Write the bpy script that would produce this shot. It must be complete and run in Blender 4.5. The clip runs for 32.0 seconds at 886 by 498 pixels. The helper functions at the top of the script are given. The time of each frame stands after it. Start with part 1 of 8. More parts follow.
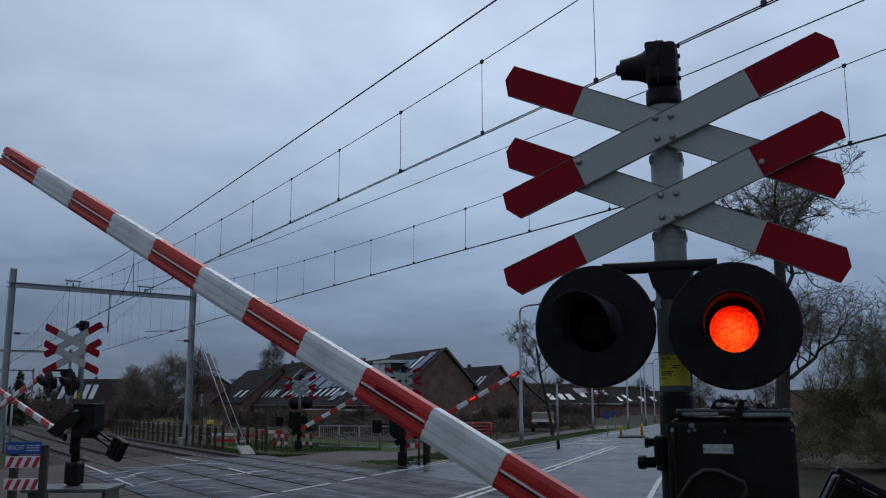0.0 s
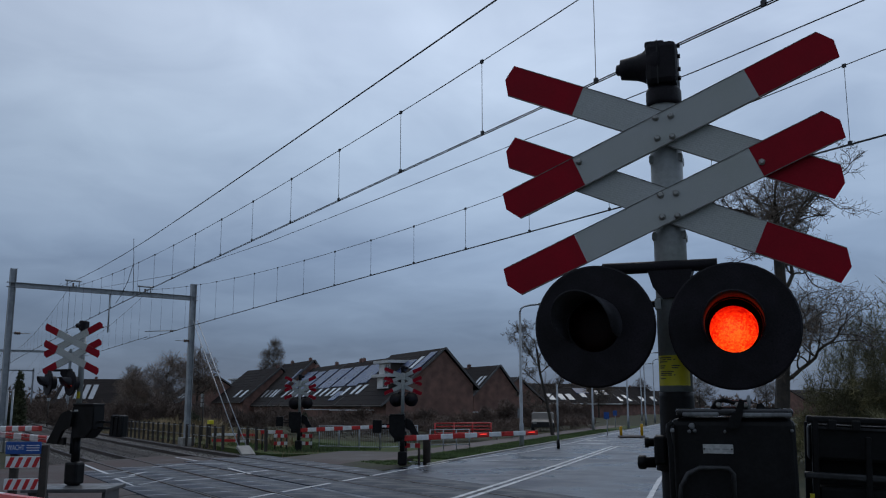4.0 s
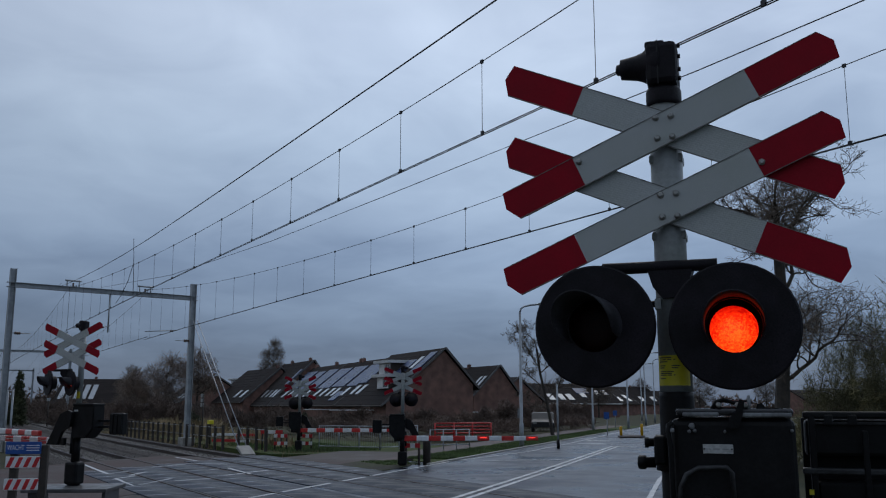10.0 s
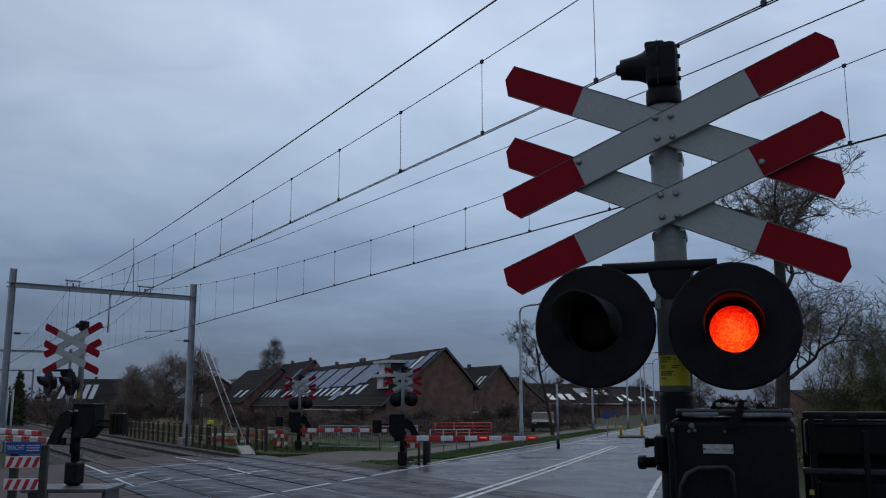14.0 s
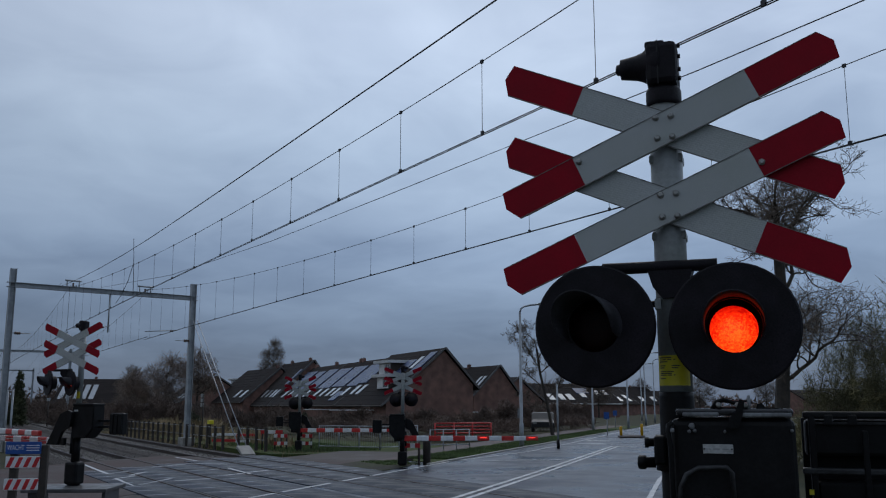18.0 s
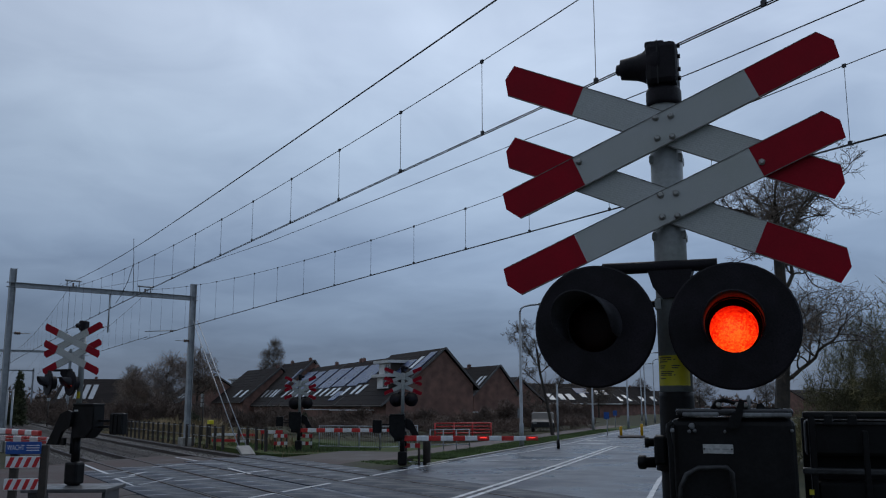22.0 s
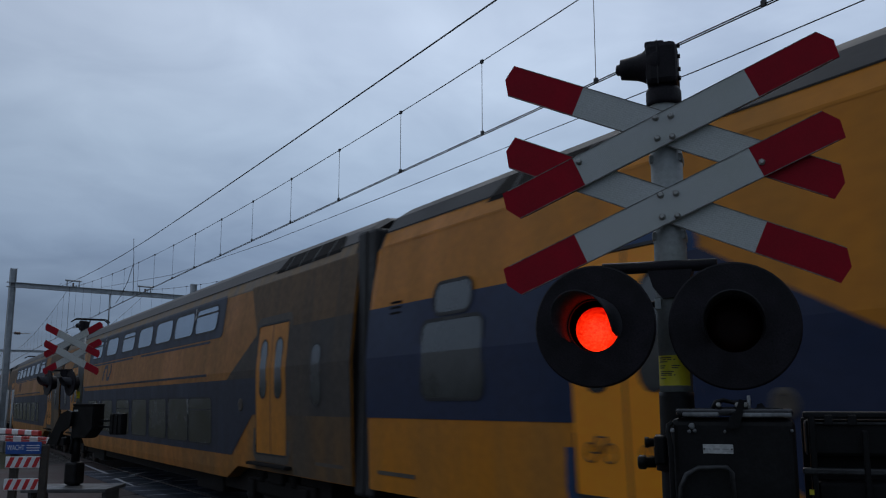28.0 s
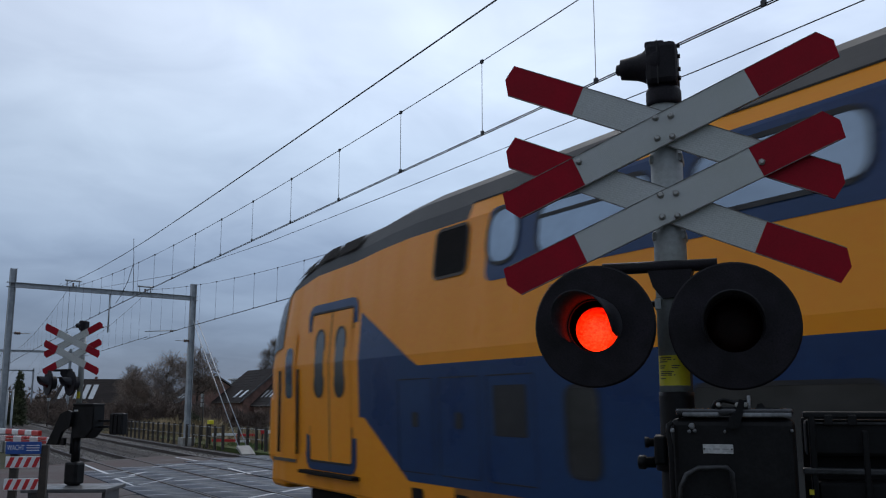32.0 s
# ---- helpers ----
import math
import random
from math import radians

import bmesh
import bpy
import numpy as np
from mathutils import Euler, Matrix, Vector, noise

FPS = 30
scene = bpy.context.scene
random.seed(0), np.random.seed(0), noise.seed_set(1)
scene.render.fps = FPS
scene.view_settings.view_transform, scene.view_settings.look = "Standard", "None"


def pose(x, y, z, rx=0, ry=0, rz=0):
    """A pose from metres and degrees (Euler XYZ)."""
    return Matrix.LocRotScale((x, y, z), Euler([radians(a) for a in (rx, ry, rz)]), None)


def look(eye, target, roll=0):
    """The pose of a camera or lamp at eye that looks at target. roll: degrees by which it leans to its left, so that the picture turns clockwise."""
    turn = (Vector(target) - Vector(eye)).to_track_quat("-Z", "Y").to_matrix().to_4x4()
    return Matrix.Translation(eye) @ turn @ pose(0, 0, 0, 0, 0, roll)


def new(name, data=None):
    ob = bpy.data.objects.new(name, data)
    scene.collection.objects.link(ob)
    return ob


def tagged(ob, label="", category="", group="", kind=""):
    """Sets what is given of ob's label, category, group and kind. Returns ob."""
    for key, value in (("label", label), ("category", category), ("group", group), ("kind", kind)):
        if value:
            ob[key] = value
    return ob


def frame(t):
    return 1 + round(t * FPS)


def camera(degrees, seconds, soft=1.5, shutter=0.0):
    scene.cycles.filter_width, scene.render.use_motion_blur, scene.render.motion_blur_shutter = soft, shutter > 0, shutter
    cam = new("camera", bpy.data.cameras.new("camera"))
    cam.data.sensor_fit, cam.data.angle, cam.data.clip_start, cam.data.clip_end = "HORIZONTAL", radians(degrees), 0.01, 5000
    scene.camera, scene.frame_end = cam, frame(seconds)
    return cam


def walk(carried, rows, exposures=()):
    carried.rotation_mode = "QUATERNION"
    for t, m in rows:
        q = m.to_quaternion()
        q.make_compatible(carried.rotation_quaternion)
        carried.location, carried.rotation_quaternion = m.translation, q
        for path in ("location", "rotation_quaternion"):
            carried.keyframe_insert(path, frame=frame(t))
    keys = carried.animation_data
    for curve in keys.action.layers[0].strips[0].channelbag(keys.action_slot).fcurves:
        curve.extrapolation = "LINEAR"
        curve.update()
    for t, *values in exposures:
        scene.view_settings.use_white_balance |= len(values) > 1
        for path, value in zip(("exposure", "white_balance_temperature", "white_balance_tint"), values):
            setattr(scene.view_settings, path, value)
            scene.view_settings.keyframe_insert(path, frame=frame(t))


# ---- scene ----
# ---- camera: a tripod beside the road, x runs along the tracks, y away across them ----
ALPHA = radians(30.96)
FW = Vector((-math.cos(ALPHA), math.sin(ALPHA), 0))
RT = Vector((math.sin(ALPHA), math.cos(ALPHA), 0))
EYE_Z = 1.95
TILT = math.atan(277 / 1600)
cam = camera(52.21, 32.0, soft=1.15, shutter=0.1)
EYE = Vector((0, 0, EYE_Z))
VIEW = look(EYE, EYE + FW * math.cos(TILT) + Vector((0, 0, math.sin(TILT))))
walk(cam, [(0.0, VIEW), (32.0, VIEW)],
     exposures=[(0.0, 0.0, 6500, 10), (24.5, 0.0, 6500, 10), (27.0, 0.0, 6500, 10), (28.0, -0.06, 6520, 10), (29.0, 0.35, 6650, 10.5), (30.0, 0.40, 6720, 11), (32.0, 0.44, 6750, 11)])


def spot(lat, dep, z=0.0):
    """A place by its distance to the side of and along the camera's heading."""
    return RT * lat + FW * dep + Vector((0, 0, z))


# ---- world and light: a heavy overcast sky ----
def sky_world():
    w = bpy.data.worlds.new("overcast")
    scene.world = w
    w.use_nodes = True
    nt = w.node_tree
    nt.nodes.clear()
    N = nt.nodes.new
    out, bg = N("ShaderNodeOutputWorld"), N("ShaderNodeBackground")
    sky = N("ShaderNodeTexSky")
    sky.sky_type, sky.sun_disc = "NISHITA", False
    sky.sun_elevation, sky.sun_rotation = radians(24), radians(200)
    tc, sep = N("ShaderNodeTexCoord"), N("ShaderNodeSeparateXYZ")
    nt.links.new(tc.outputs["Generated"], sep.inputs[0])
    # a flat cloud deck: the direction divided by its height
    add = N("ShaderNodeMath"); add.operation = "ADD"; add.inputs[1].default_value = 0.16
    nt.links.new(sep.outputs["Z"], add.inputs[0])
    dx, dy = N("ShaderNodeMath"), N("ShaderNodeMath")
    for d, ax in ((dx, "X"), (dy, "Y")):
        d.operation = "DIVIDE"
        nt.links.new(sep.outputs[ax], d.inputs[0])
        nt.links.new(add.outputs[0], d.inputs[1])
    comb = N("ShaderNodeCombineXYZ")
    nt.links.new(dx.outputs[0], comb.inputs[0])
    nt.links.new(dy.outputs[0], comb.inputs[1])
    n1, n2 = N("ShaderNodeTexNoise"), N("ShaderNodeTexNoise")
    for n, sc, det, dist in ((n1, 0.9, 5.0, 0.3), (n2, 3.0, 6.0, 0.6)):
        n.inputs["Scale"].default_value = sc
        n.inputs["Detail"].default_value = det
        n.inputs["Roughness"].default_value = 0.5
        n.inputs["Distortion"].default_value = dist
        nt.links.new(comb.outputs[0], n.inputs["Vector"])
    mixn = N("ShaderNodeMix")
    mixn.inputs[0].default_value = 0.35
    nt.links.new(n1.outputs[0], mixn.inputs[2])
    nt.links.new(n2.outputs[0], mixn.inputs[3])
    ramp = N("ShaderNodeValToRGB")
    ramp.color_ramp.elements[0].position, ramp.color_ramp.elements[0].color = 0.33, (0.74, 0.76, 0.80, 1)
    ramp.color_ramp.elements[1].position, ramp.color_ramp.elements[1].color = 0.66, (1.24, 1.22, 1.18, 1)
    nt.links.new(mixn.outputs[0], ramp.inputs[0])
    # the deck is dark and blue low down, pale higher up
    grad = N("ShaderNodeValToRGB")
    g = grad.color_ramp
    g.elements[0].position, g.elements[0].color = 0.0, SKY_LOW
    g.elements[1].position, g.elements[1].color = 0.62, SKY_HIGH
    for pos, col in SKY_STEPS:
        g.elements.new(pos).color = col
    nt.links.new(sep.outputs["Z"], grad.inputs[0])
    mul = N("ShaderNodeMix")
    mul.data_type, mul.blend_type = "RGBA", "MULTIPLY"
    mul.inputs[0].default_value = 1.0
    nt.links.new(grad.outputs[0], mul.inputs[6])
    nt.links.new(ramp.outputs[0], mul.inputs[7])
    # a little of the clear sky shines through the deck
    thin = N("ShaderNodeMix")
    thin.data_type, thin.blend_type = "RGBA", "ADD"
    thin.inputs[0].default_value = 0.012
    nt.links.new(mul.outputs[2], thin.inputs[6])
    nt.links.new(sky.outputs[0], thin.inputs[7])
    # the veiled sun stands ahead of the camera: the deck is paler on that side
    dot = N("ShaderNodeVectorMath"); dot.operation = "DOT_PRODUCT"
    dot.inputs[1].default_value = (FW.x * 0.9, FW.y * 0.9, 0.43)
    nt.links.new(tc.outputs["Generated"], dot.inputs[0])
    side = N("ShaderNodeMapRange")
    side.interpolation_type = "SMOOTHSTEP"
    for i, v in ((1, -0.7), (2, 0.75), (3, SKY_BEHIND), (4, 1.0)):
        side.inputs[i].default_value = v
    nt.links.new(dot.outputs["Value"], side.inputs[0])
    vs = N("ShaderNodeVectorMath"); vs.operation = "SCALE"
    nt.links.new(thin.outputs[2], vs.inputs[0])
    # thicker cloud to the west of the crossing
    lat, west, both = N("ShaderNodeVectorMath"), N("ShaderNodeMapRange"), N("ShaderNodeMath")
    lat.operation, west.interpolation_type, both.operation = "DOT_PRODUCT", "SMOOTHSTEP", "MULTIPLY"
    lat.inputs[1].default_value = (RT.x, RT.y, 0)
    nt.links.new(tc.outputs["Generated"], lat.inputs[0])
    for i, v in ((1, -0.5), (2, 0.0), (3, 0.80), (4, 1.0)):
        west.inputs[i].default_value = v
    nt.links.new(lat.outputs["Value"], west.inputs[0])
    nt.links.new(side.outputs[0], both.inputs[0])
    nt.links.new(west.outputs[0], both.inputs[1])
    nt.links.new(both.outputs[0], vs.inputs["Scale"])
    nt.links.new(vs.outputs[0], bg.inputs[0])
    bg.inputs[1].default_value = 1.0
    nt.links.new(bg.outputs[0], out.inputs[0])


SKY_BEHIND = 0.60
SKY_LOW, SKY_HIGH = (0.092, 0.132, 0.212, 1), (0.32, 0.39, 0.50, 1)
SKY_STEPS = [(0.07, (0.122, 0.175, 0.28, 1)), (0.16, (0.235, 0.318, 0.465, 1)), (0.27, (0.385, 0.490, 0.650, 1)), (0.40, (0.50, 0.60, 0.77, 1))]
sky_world()
sun = new("sun", bpy.data.lights.new("sun", "SUN"))
sun.data.energy, sun.data.angle, sun.data.color = 0.6, radians(45), (1.0, 0.97, 0.93)
sun.matrix_world = look((0, 0, 30), Vector((0, 0, 30)) - (FW * 0.64 + RT * 0.1 + Vector((0, 0, 0.76))))


# ---- materials ----
def mat(name, col, rough=0.6, metal=0.0, var=0.15, scale=8.0, fine=60.0, bump=0.1, col2=None, wet=0.0, emit=None, spec=0.5, rand=0.0, coat=0.0, streak=None):
    """A worn surface: two scales of noise on colour and roughness, fine relief."""
    m = bpy.data.materials.new(name)
    m.use_nodes = True
    nt = m.node_tree
    b = nt.nodes["Principled BSDF"]
    N, L = nt.nodes.new, nt.links.new
    tc = N("ShaderNodeTexCoord")
    n1, n2 = N("ShaderNodeTexNoise"), N("ShaderNodeTexNoise")
    for n, s, d in ((n1, scale, 4.0), (n2, fine, 3.0)):
        n.inputs["Scale"].default_value, n.inputs["Detail"].default_value = s, d
        if streak and n is n1:
            # runs of dirt down the surface
            mp = N("ShaderNodeMapping")
            mp.inputs["Scale"].default_value = streak
            L(tc.outputs["Object"], mp.inputs["Vector"])
            L(mp.outputs[0], n.inputs["Vector"])
        else:
            L(tc.outputs["Object"], n.inputs["Vector"])
    c1 = tuple(max(0.0, c * (1 - var)) for c in col[:3]) + (1,)
    c2 = (tuple(col2[:3]) if col2 else tuple(c * (1 + var) for c in col[:3])) + (1,)
    r1 = N("ShaderNodeValToRGB")
    r1.color_ramp.elements[0].position, r1.color_ramp.elements[0].color = 0.35, c1
    r1.color_ramp.elements[1].position, r1.color_ramp.elements[1].color = 0.68, c2
    L(n1.outputs[0], r1.inputs[0])
    mx = N("ShaderNodeMix")
    mx.data_type, mx.blend_type = "RGBA", "OVERLAY"
    mx.inputs[0].default_value = min(1.0, var * 1.5)
    L(r1.outputs[0], mx.inputs[6])
    L(n2.outputs[0], mx.inputs[7])
    last = mx.outputs[2]
    if rand:
        oi, hs = N("ShaderNodeObjectInfo"), N("ShaderNodeHueSaturation")
        mr = N("ShaderNodeMapRange")
        mr.inputs[3].default_value, mr.inputs[4].default_value = 1 - rand, 1 + rand
        L(oi.outputs["Random"], mr.inputs[0])
        L(mr.outputs[0], hs.inputs["Value"])
        L(last, hs.inputs["Color"])
        last = hs.outputs[0]
    L(last, b.inputs["Base Color"])
    rr = N("ShaderNodeMapRange")
    rr.inputs[1].default_value, rr.inputs[2].default_value = 0.3, 0.7
    rr.inputs[3].default_value, rr.inputs[4].default_value = max(0.04, rough - 0.12 - wet), min(1.0, rough + 0.1)
    L(n1.outputs[0], rr.inputs[0])
    L(rr.outputs[0], b.inputs["Roughness"])
    b.inputs["Metallic"].default_value = metal
    b.inputs["Specular IOR Level"].default_value = spec
    b.inputs["Coat Weight"].default_value = coat
    b.inputs["Coat Roughness"].default_value = 0.12
    if bump:
        bp = N("ShaderNodeBump")
        bp.inputs["Strength"].default_value, bp.inputs["Distance"].default_value = bump, 0.01
        L(n2.outputs[0], bp.inputs["Height"])
        L(bp.outputs[0], b.inputs["Normal"])
    if emit:
        b.inputs["Emission Color"].default_value = (*emit[0], 1)
        b.inputs["Emission Strength"].default_value = emit[1]
    return m


ASPHALT = mat("wet_asphalt", (0.015, 0.025, 0.046), 0.50, var=0.6, scale=0.45, fine=60, bump=0.3, wet=0.26, spec=0.26)
ASPHALT_RED = mat("worn_cycle_asphalt", (0.072, 0.052, 0.050), 0.75, var=0.3, scale=0.5, fine=90, bump=0.25, wet=0.1, spec=0.15)
PANEL = mat("crossing_panel_asphalt", (0.023, 0.031, 0.047), 0.66, var=0.55, scale=1.2, fine=50, bump=0.4, wet=0.22, rand=0.35, spec=0.17)
PALE_RIM = mat("worn_pale_concrete", (0.24, 0.26, 0.30), 0.55, var=0.7, scale=2.2, fine=40, bump=0.2)
PAVING = mat("grey_paving", (0.078, 0.066, 0.062), 0.7, var=0.3, scale=1.0, fine=50, bump=0.2, wet=0.05, spec=0.15)
PAINT = mat("road_paint", (0.52, 0.53, 0.55), 0.5, var=0.3, scale=3, fine=40, bump=0.1)
PATH_BEYOND = mat("pinkish_paving", (0.125, 0.100, 0.098), 0.75, var=0.25, scale=1.0, fine=50, bump=0.2, wet=0.05, spec=0.15)
MUD = mat("muddy_turf", (0.070, 0.062, 0.046), 0.85, var=0.5, scale=0.9, fine=40, bump=0.6, col2=(0.060, 0.068, 0.034), spec=0.15)
GRASS_SOIL = mat("winter_turf", (0.045, 0.055, 0.028), 0.9, var=0.4, scale=0.25, fine=30, bump=0.6, col2=(0.075, 0.068, 0.042), spec=0.1)
GRASS = mat("grass_blades", (0.095, 0.145, 0.042), 0.7, var=0.4, scale=0.6, fine=10, bump=0)
REED = mat("dry_reed", (0.30, 0.23, 0.13), 0.8, var=0.35, scale=0.5, fine=10, bump=0)
BALLAST = mat("ballast_stone", (0.066, 0.058, 0.054), 0.85, var=0.45, scale=1.5, fine=22, bump=1.0, spec=0.1)
STONE = mat("loose_stone", (0.11, 0.10, 0.094), 0.85, var=0.3, scale=9, fine=40, bump=0.4)
RAIL = mat("rusty_rail", (0.055, 0.038, 0.032), 0.7, 0.2, var=0.3, scale=4, fine=60)
# rail head darkened: shadow of the crossing grooves put into its colour
RAILTOP = mat("shaded_rail_head", (0.030, 0.030, 0.034), 0.62, 0.2, var=0.1, scale=5, fine=60, bump=0.02)
CONCRETE = mat("weathered_concrete", (0.30, 0.29, 0.27), 0.75, var=0.25, scale=2.5, fine=45, bump=0.3, wet=0.1)
GALV = mat("galvanised_steel", (0.36, 0.385, 0.41), 0.5, 0.35, var=0.18, scale=3, fine=50, bump=0.08)
GREY_PAINT = mat("grey_painted_steel", (0.34, 0.37, 0.38), 0.5, 0.0, var=0.18, scale=5, fine=60, bump=0.08, col2=(0.27, 0.29, 0.27))
BLACK = mat("black_lamp_enamel", (0.0122, 0.0106, 0.0145), 0.6, 0.0, var=0.5, scale=9, fine=160, bump=0.12, spec=0.2)
BLACK_BOX = mat("black_cast_iron_paint", (0.0075, 0.0076, 0.0084), 0.5, 0.0, var=0.5, scale=7, fine=90, bump=0.08, spec=0.2)
# paler than the lamp black: sky light on the hoods put into the colour
HOOD = mat("skylit_hood_enamel", (0.034, 0.034, 0.040), 0.55, 0.0, var=0.4, scale=14, fine=120, bump=0.08, spec=0.3)
WET_LID = mat("wet_black_lid", (0.020, 0.021, 0.024), 0.2, 0.0, var=0.4, scale=14, fine=120, bump=0.05, spec=0.6)
DECK_STEEL = mat("wet_platform_steel", (0.075, 0.075, 0.078), 0.5, 0.0, var=0.35, scale=4, fine=60, bump=0.15, wet=0.1)
EDGE_WEAR = mat("worn_grey_edge", (0.20, 0.21, 0.22), 0.5, 0.2, var=0.4, scale=12, fine=90)
RED_REFL = mat("red_retroreflective", (0.30, 0.006, 0.018), 0.6, var=0.12, scale=6, fine=150, bump=0.05, spec=0.15)
WHITE_REFL = mat("white_retroreflective", (0.53, 0.56, 0.56), 0.42, var=0.13, scale=6, fine=160, bump=0.05, col2=(0.44, 0.47, 0.45), spec=0.4)


def hatch(m, scale, amount):
    """Reflective sheeting: fine slanting cells over the base colour."""
    nt = m.node_tree
    N, L = nt.nodes.new, nt.links.new
    b = nt.nodes["Principled BSDF"]
    tc, mp, wv, mr, hs = N("ShaderNodeTexCoord"), N("ShaderNodeMapping"), N("ShaderNodeTexBrick"), N("ShaderNodeMapRange"), N("ShaderNodeHueSaturation")
    mp.inputs["Rotation"].default_value = (radians(90), 0, radians(30))
    L(tc.outputs["Object"], mp.inputs["Vector"])
    L(mp.outputs[0], wv.inputs["Vector"])
    wv.inputs["Scale"].default_value = scale
    wv.inputs["Mortar Size"].default_value = 0.03
    mr.inputs[3].default_value, mr.inputs[4].default_value = 1.0 + amount * 0.4, 1.0 - amount
    L(wv.outputs["Fac"], mr.inputs[0])
    L(mr.outputs[0], hs.inputs["Value"])
    L(b.inputs["Base Color"].links[0].from_socket, hs.inputs["Color"])
    L(hs.outputs[0], b.inputs["Base Color"])


def spotted(m, scale, size, tint):
    """Scattered small drops and chips over a painted surface."""
    nt = m.node_tree
    N, L = nt.nodes.new, nt.links.new
    b = nt.nodes["Principled BSDF"]
    tc, vo, th, mx, no, mu = N("ShaderNodeTexCoord"), N("ShaderNodeTexVoronoi"), N("ShaderNodeMapRange"), N("ShaderNodeMix"), N("ShaderNodeTexNoise"), N("ShaderNodeMath")
    L(tc.outputs["Object"], vo.inputs["Vector"])
    L(tc.outputs["Object"], no.inputs["Vector"])
    vo.inputs["Scale"].default_value, no.inputs["Scale"].default_value = scale, scale * 0.35
    th.inputs[1].default_value, th.inputs[2].default_value, th.inputs[3].default_value, th.inputs[4].default_value = size * 0.7, size, 1.0, 0.0
    L(vo.outputs["Distance"], th.inputs[0])
    mu.operation = "MULTIPLY"
    L(th.outputs[0], mu.inputs[0])
    L(no.outputs[0], mu.inputs[1])
    mx.data_type = "RGBA"
    L(mu.outputs[0], mx.inputs[0])
    L(b.inputs["Base Color"].links[0].from_socket, mx.inputs[6])
    mx.inputs[7].default_value = (*tint, 1)
    L(mx.outputs[2], b.inputs["Base Color"])


hatch(WHITE_REFL, 38.0, 0.14)
spotted(WHITE_REFL, 13.0, 0.05, (0.16, 0.11, 0.07))
spotted(RED_REFL, 14.0, 0.06, (0.45, 0.30, 0.26))
spotted(BLACK, 38.0, 0.14, (0.0015, 0.0015, 0.002))
BOOM_RED = mat("boom_red", (0.60, 0.035, 0.030), 0.35, var=0.15, scale=6, fine=100, bump=0.05)
BOOM_WHITE = mat("boom_white", (0.80, 0.82, 0.83), 0.35, var=0.10, scale=6, fine=100, bump=0.05)
BOLT = mat("dull_bolt", (0.38, 0.38, 0.36), 0.45, 0.7, var=0.3, scale=30, fine=150)
WORN_BLACK = mat("worn_black_steel", (0.030, 0.031, 0.034), 0.5, 0.1, var=0.5, scale=25, fine=120, bump=0.1)
RIM = mat("grimy_board_rim", (0.17, 0.165, 0.155), 0.6, 0.0, var=0.6, scale=28, fine=160, bump=0.1)
STICKER = mat("yellow_sticker", (0.72, 0.62, 0.03), 0.45, var=0.08, scale=15, fine=80, bump=0.02)
INK = mat("print_ink", (0.05, 0.05, 0.04), 0.6, var=0.1, scale=20, fine=80, bump=0)
STEEL_SHADE = mat("stamped_print", (0.30, 0.31, 0.31), 0.5, var=0.2, scale=40, fine=120, bump=0)
LABEL = mat("pale_label", (0.45, 0.46, 0.46), 0.5, var=0.2, scale=40, fine=120, bump=0)
SIGN_BLUE = mat("sign_blue", (0.018, 0.085, 0.33), 0.4, var=0.12, scale=8, fine=90, bump=0.02)
SIGN_WHITE = mat("sign_white", (0.78, 0.79, 0.79), 0.45, var=0.08, scale=8, fine=90, bump=0.02)
SIGN_RED = mat("sign_red", (0.55, 0.025, 0.028), 0.4, var=0.12, scale=8, fine=90, bump=0.02)
YELLOW_POST = mat("yellow_plastic", (0.75, 0.40, 0.01), 0.45, var=0.1, scale=8, fine=60)
DARK_WOOD = mat("dark_stained_timber", (0.045, 0.036, 0.03), 0.75, var=0.35, scale=9, fine=60, bump=0.4)
RED_RACK = mat("red_painted_rail", (0.56, 0.045, 0.04), 0.5, var=0.2, scale=6, fine=60)
WIRE = mat("aged_copper_wire", (0.035, 0.036, 0.04), 0.5, 0.5, var=0.15, scale=5, fine=40, bump=0)
INSULATOR = mat("brown_insulator", (0.09, 0.05, 0.035), 0.35, var=0.1, scale=8, fine=40)
BRICK = mat("brown_brick", (0.225, 0.124, 0.099), 0.85, var=0.3, scale=1.2, fine=16, bump=0.4, rand=0.12)
TILE = mat("dark_roof_tile", (0.024, 0.020, 0.020), 0.8, var=0.3, scale=0.7, fine=12, bump=0.5, wet=0.0, rand=0.1, spec=0.08)
# light grey stands for sky reflection along the roof edges
VERGE_EDGE = mat("sky_edged_verge_tile", (0.13, 0.125, 0.125), 0.7, var=0.25, scale=2, fine=20, bump=0.2)
FASCIA = mat("white_fascia", (0.62, 0.63, 0.63), 0.55, var=0.1, scale=2, fine=30, bump=0.02)
WIN_GLASS = mat("window_glass", (0.03, 0.035, 0.04), 0.10, 0.0, var=0.15, scale=1, fine=8, bump=0.02, spec=0.9)
SOLAR = mat("solar_panel", (0.050, 0.078, 0.165), 0.36, 0.0, var=0.25, scale=1.5, fine=20, bump=0.0, spec=0.3)
BARK = mat("wet_bark", (0.050, 0.042, 0.034), 0.85, var=0.35, scale=5, fine=40, bump=0.8)
LIMB = mat("dark_limb_bark", (0.085, 0.070, 0.055), 0.85, var=0.35, scale=4, fine=30, bump=0.5)
TWIG = mat("bare_twig", (0.16, 0.125, 0.10), 0.85, var=0.3, scale=3, fine=20, bump=0)
WILLOW_TWIG = mat("willow_twig", (0.25, 0.22, 0.10), 0.8, var=0.3, scale=1, fine=20, bump=0)
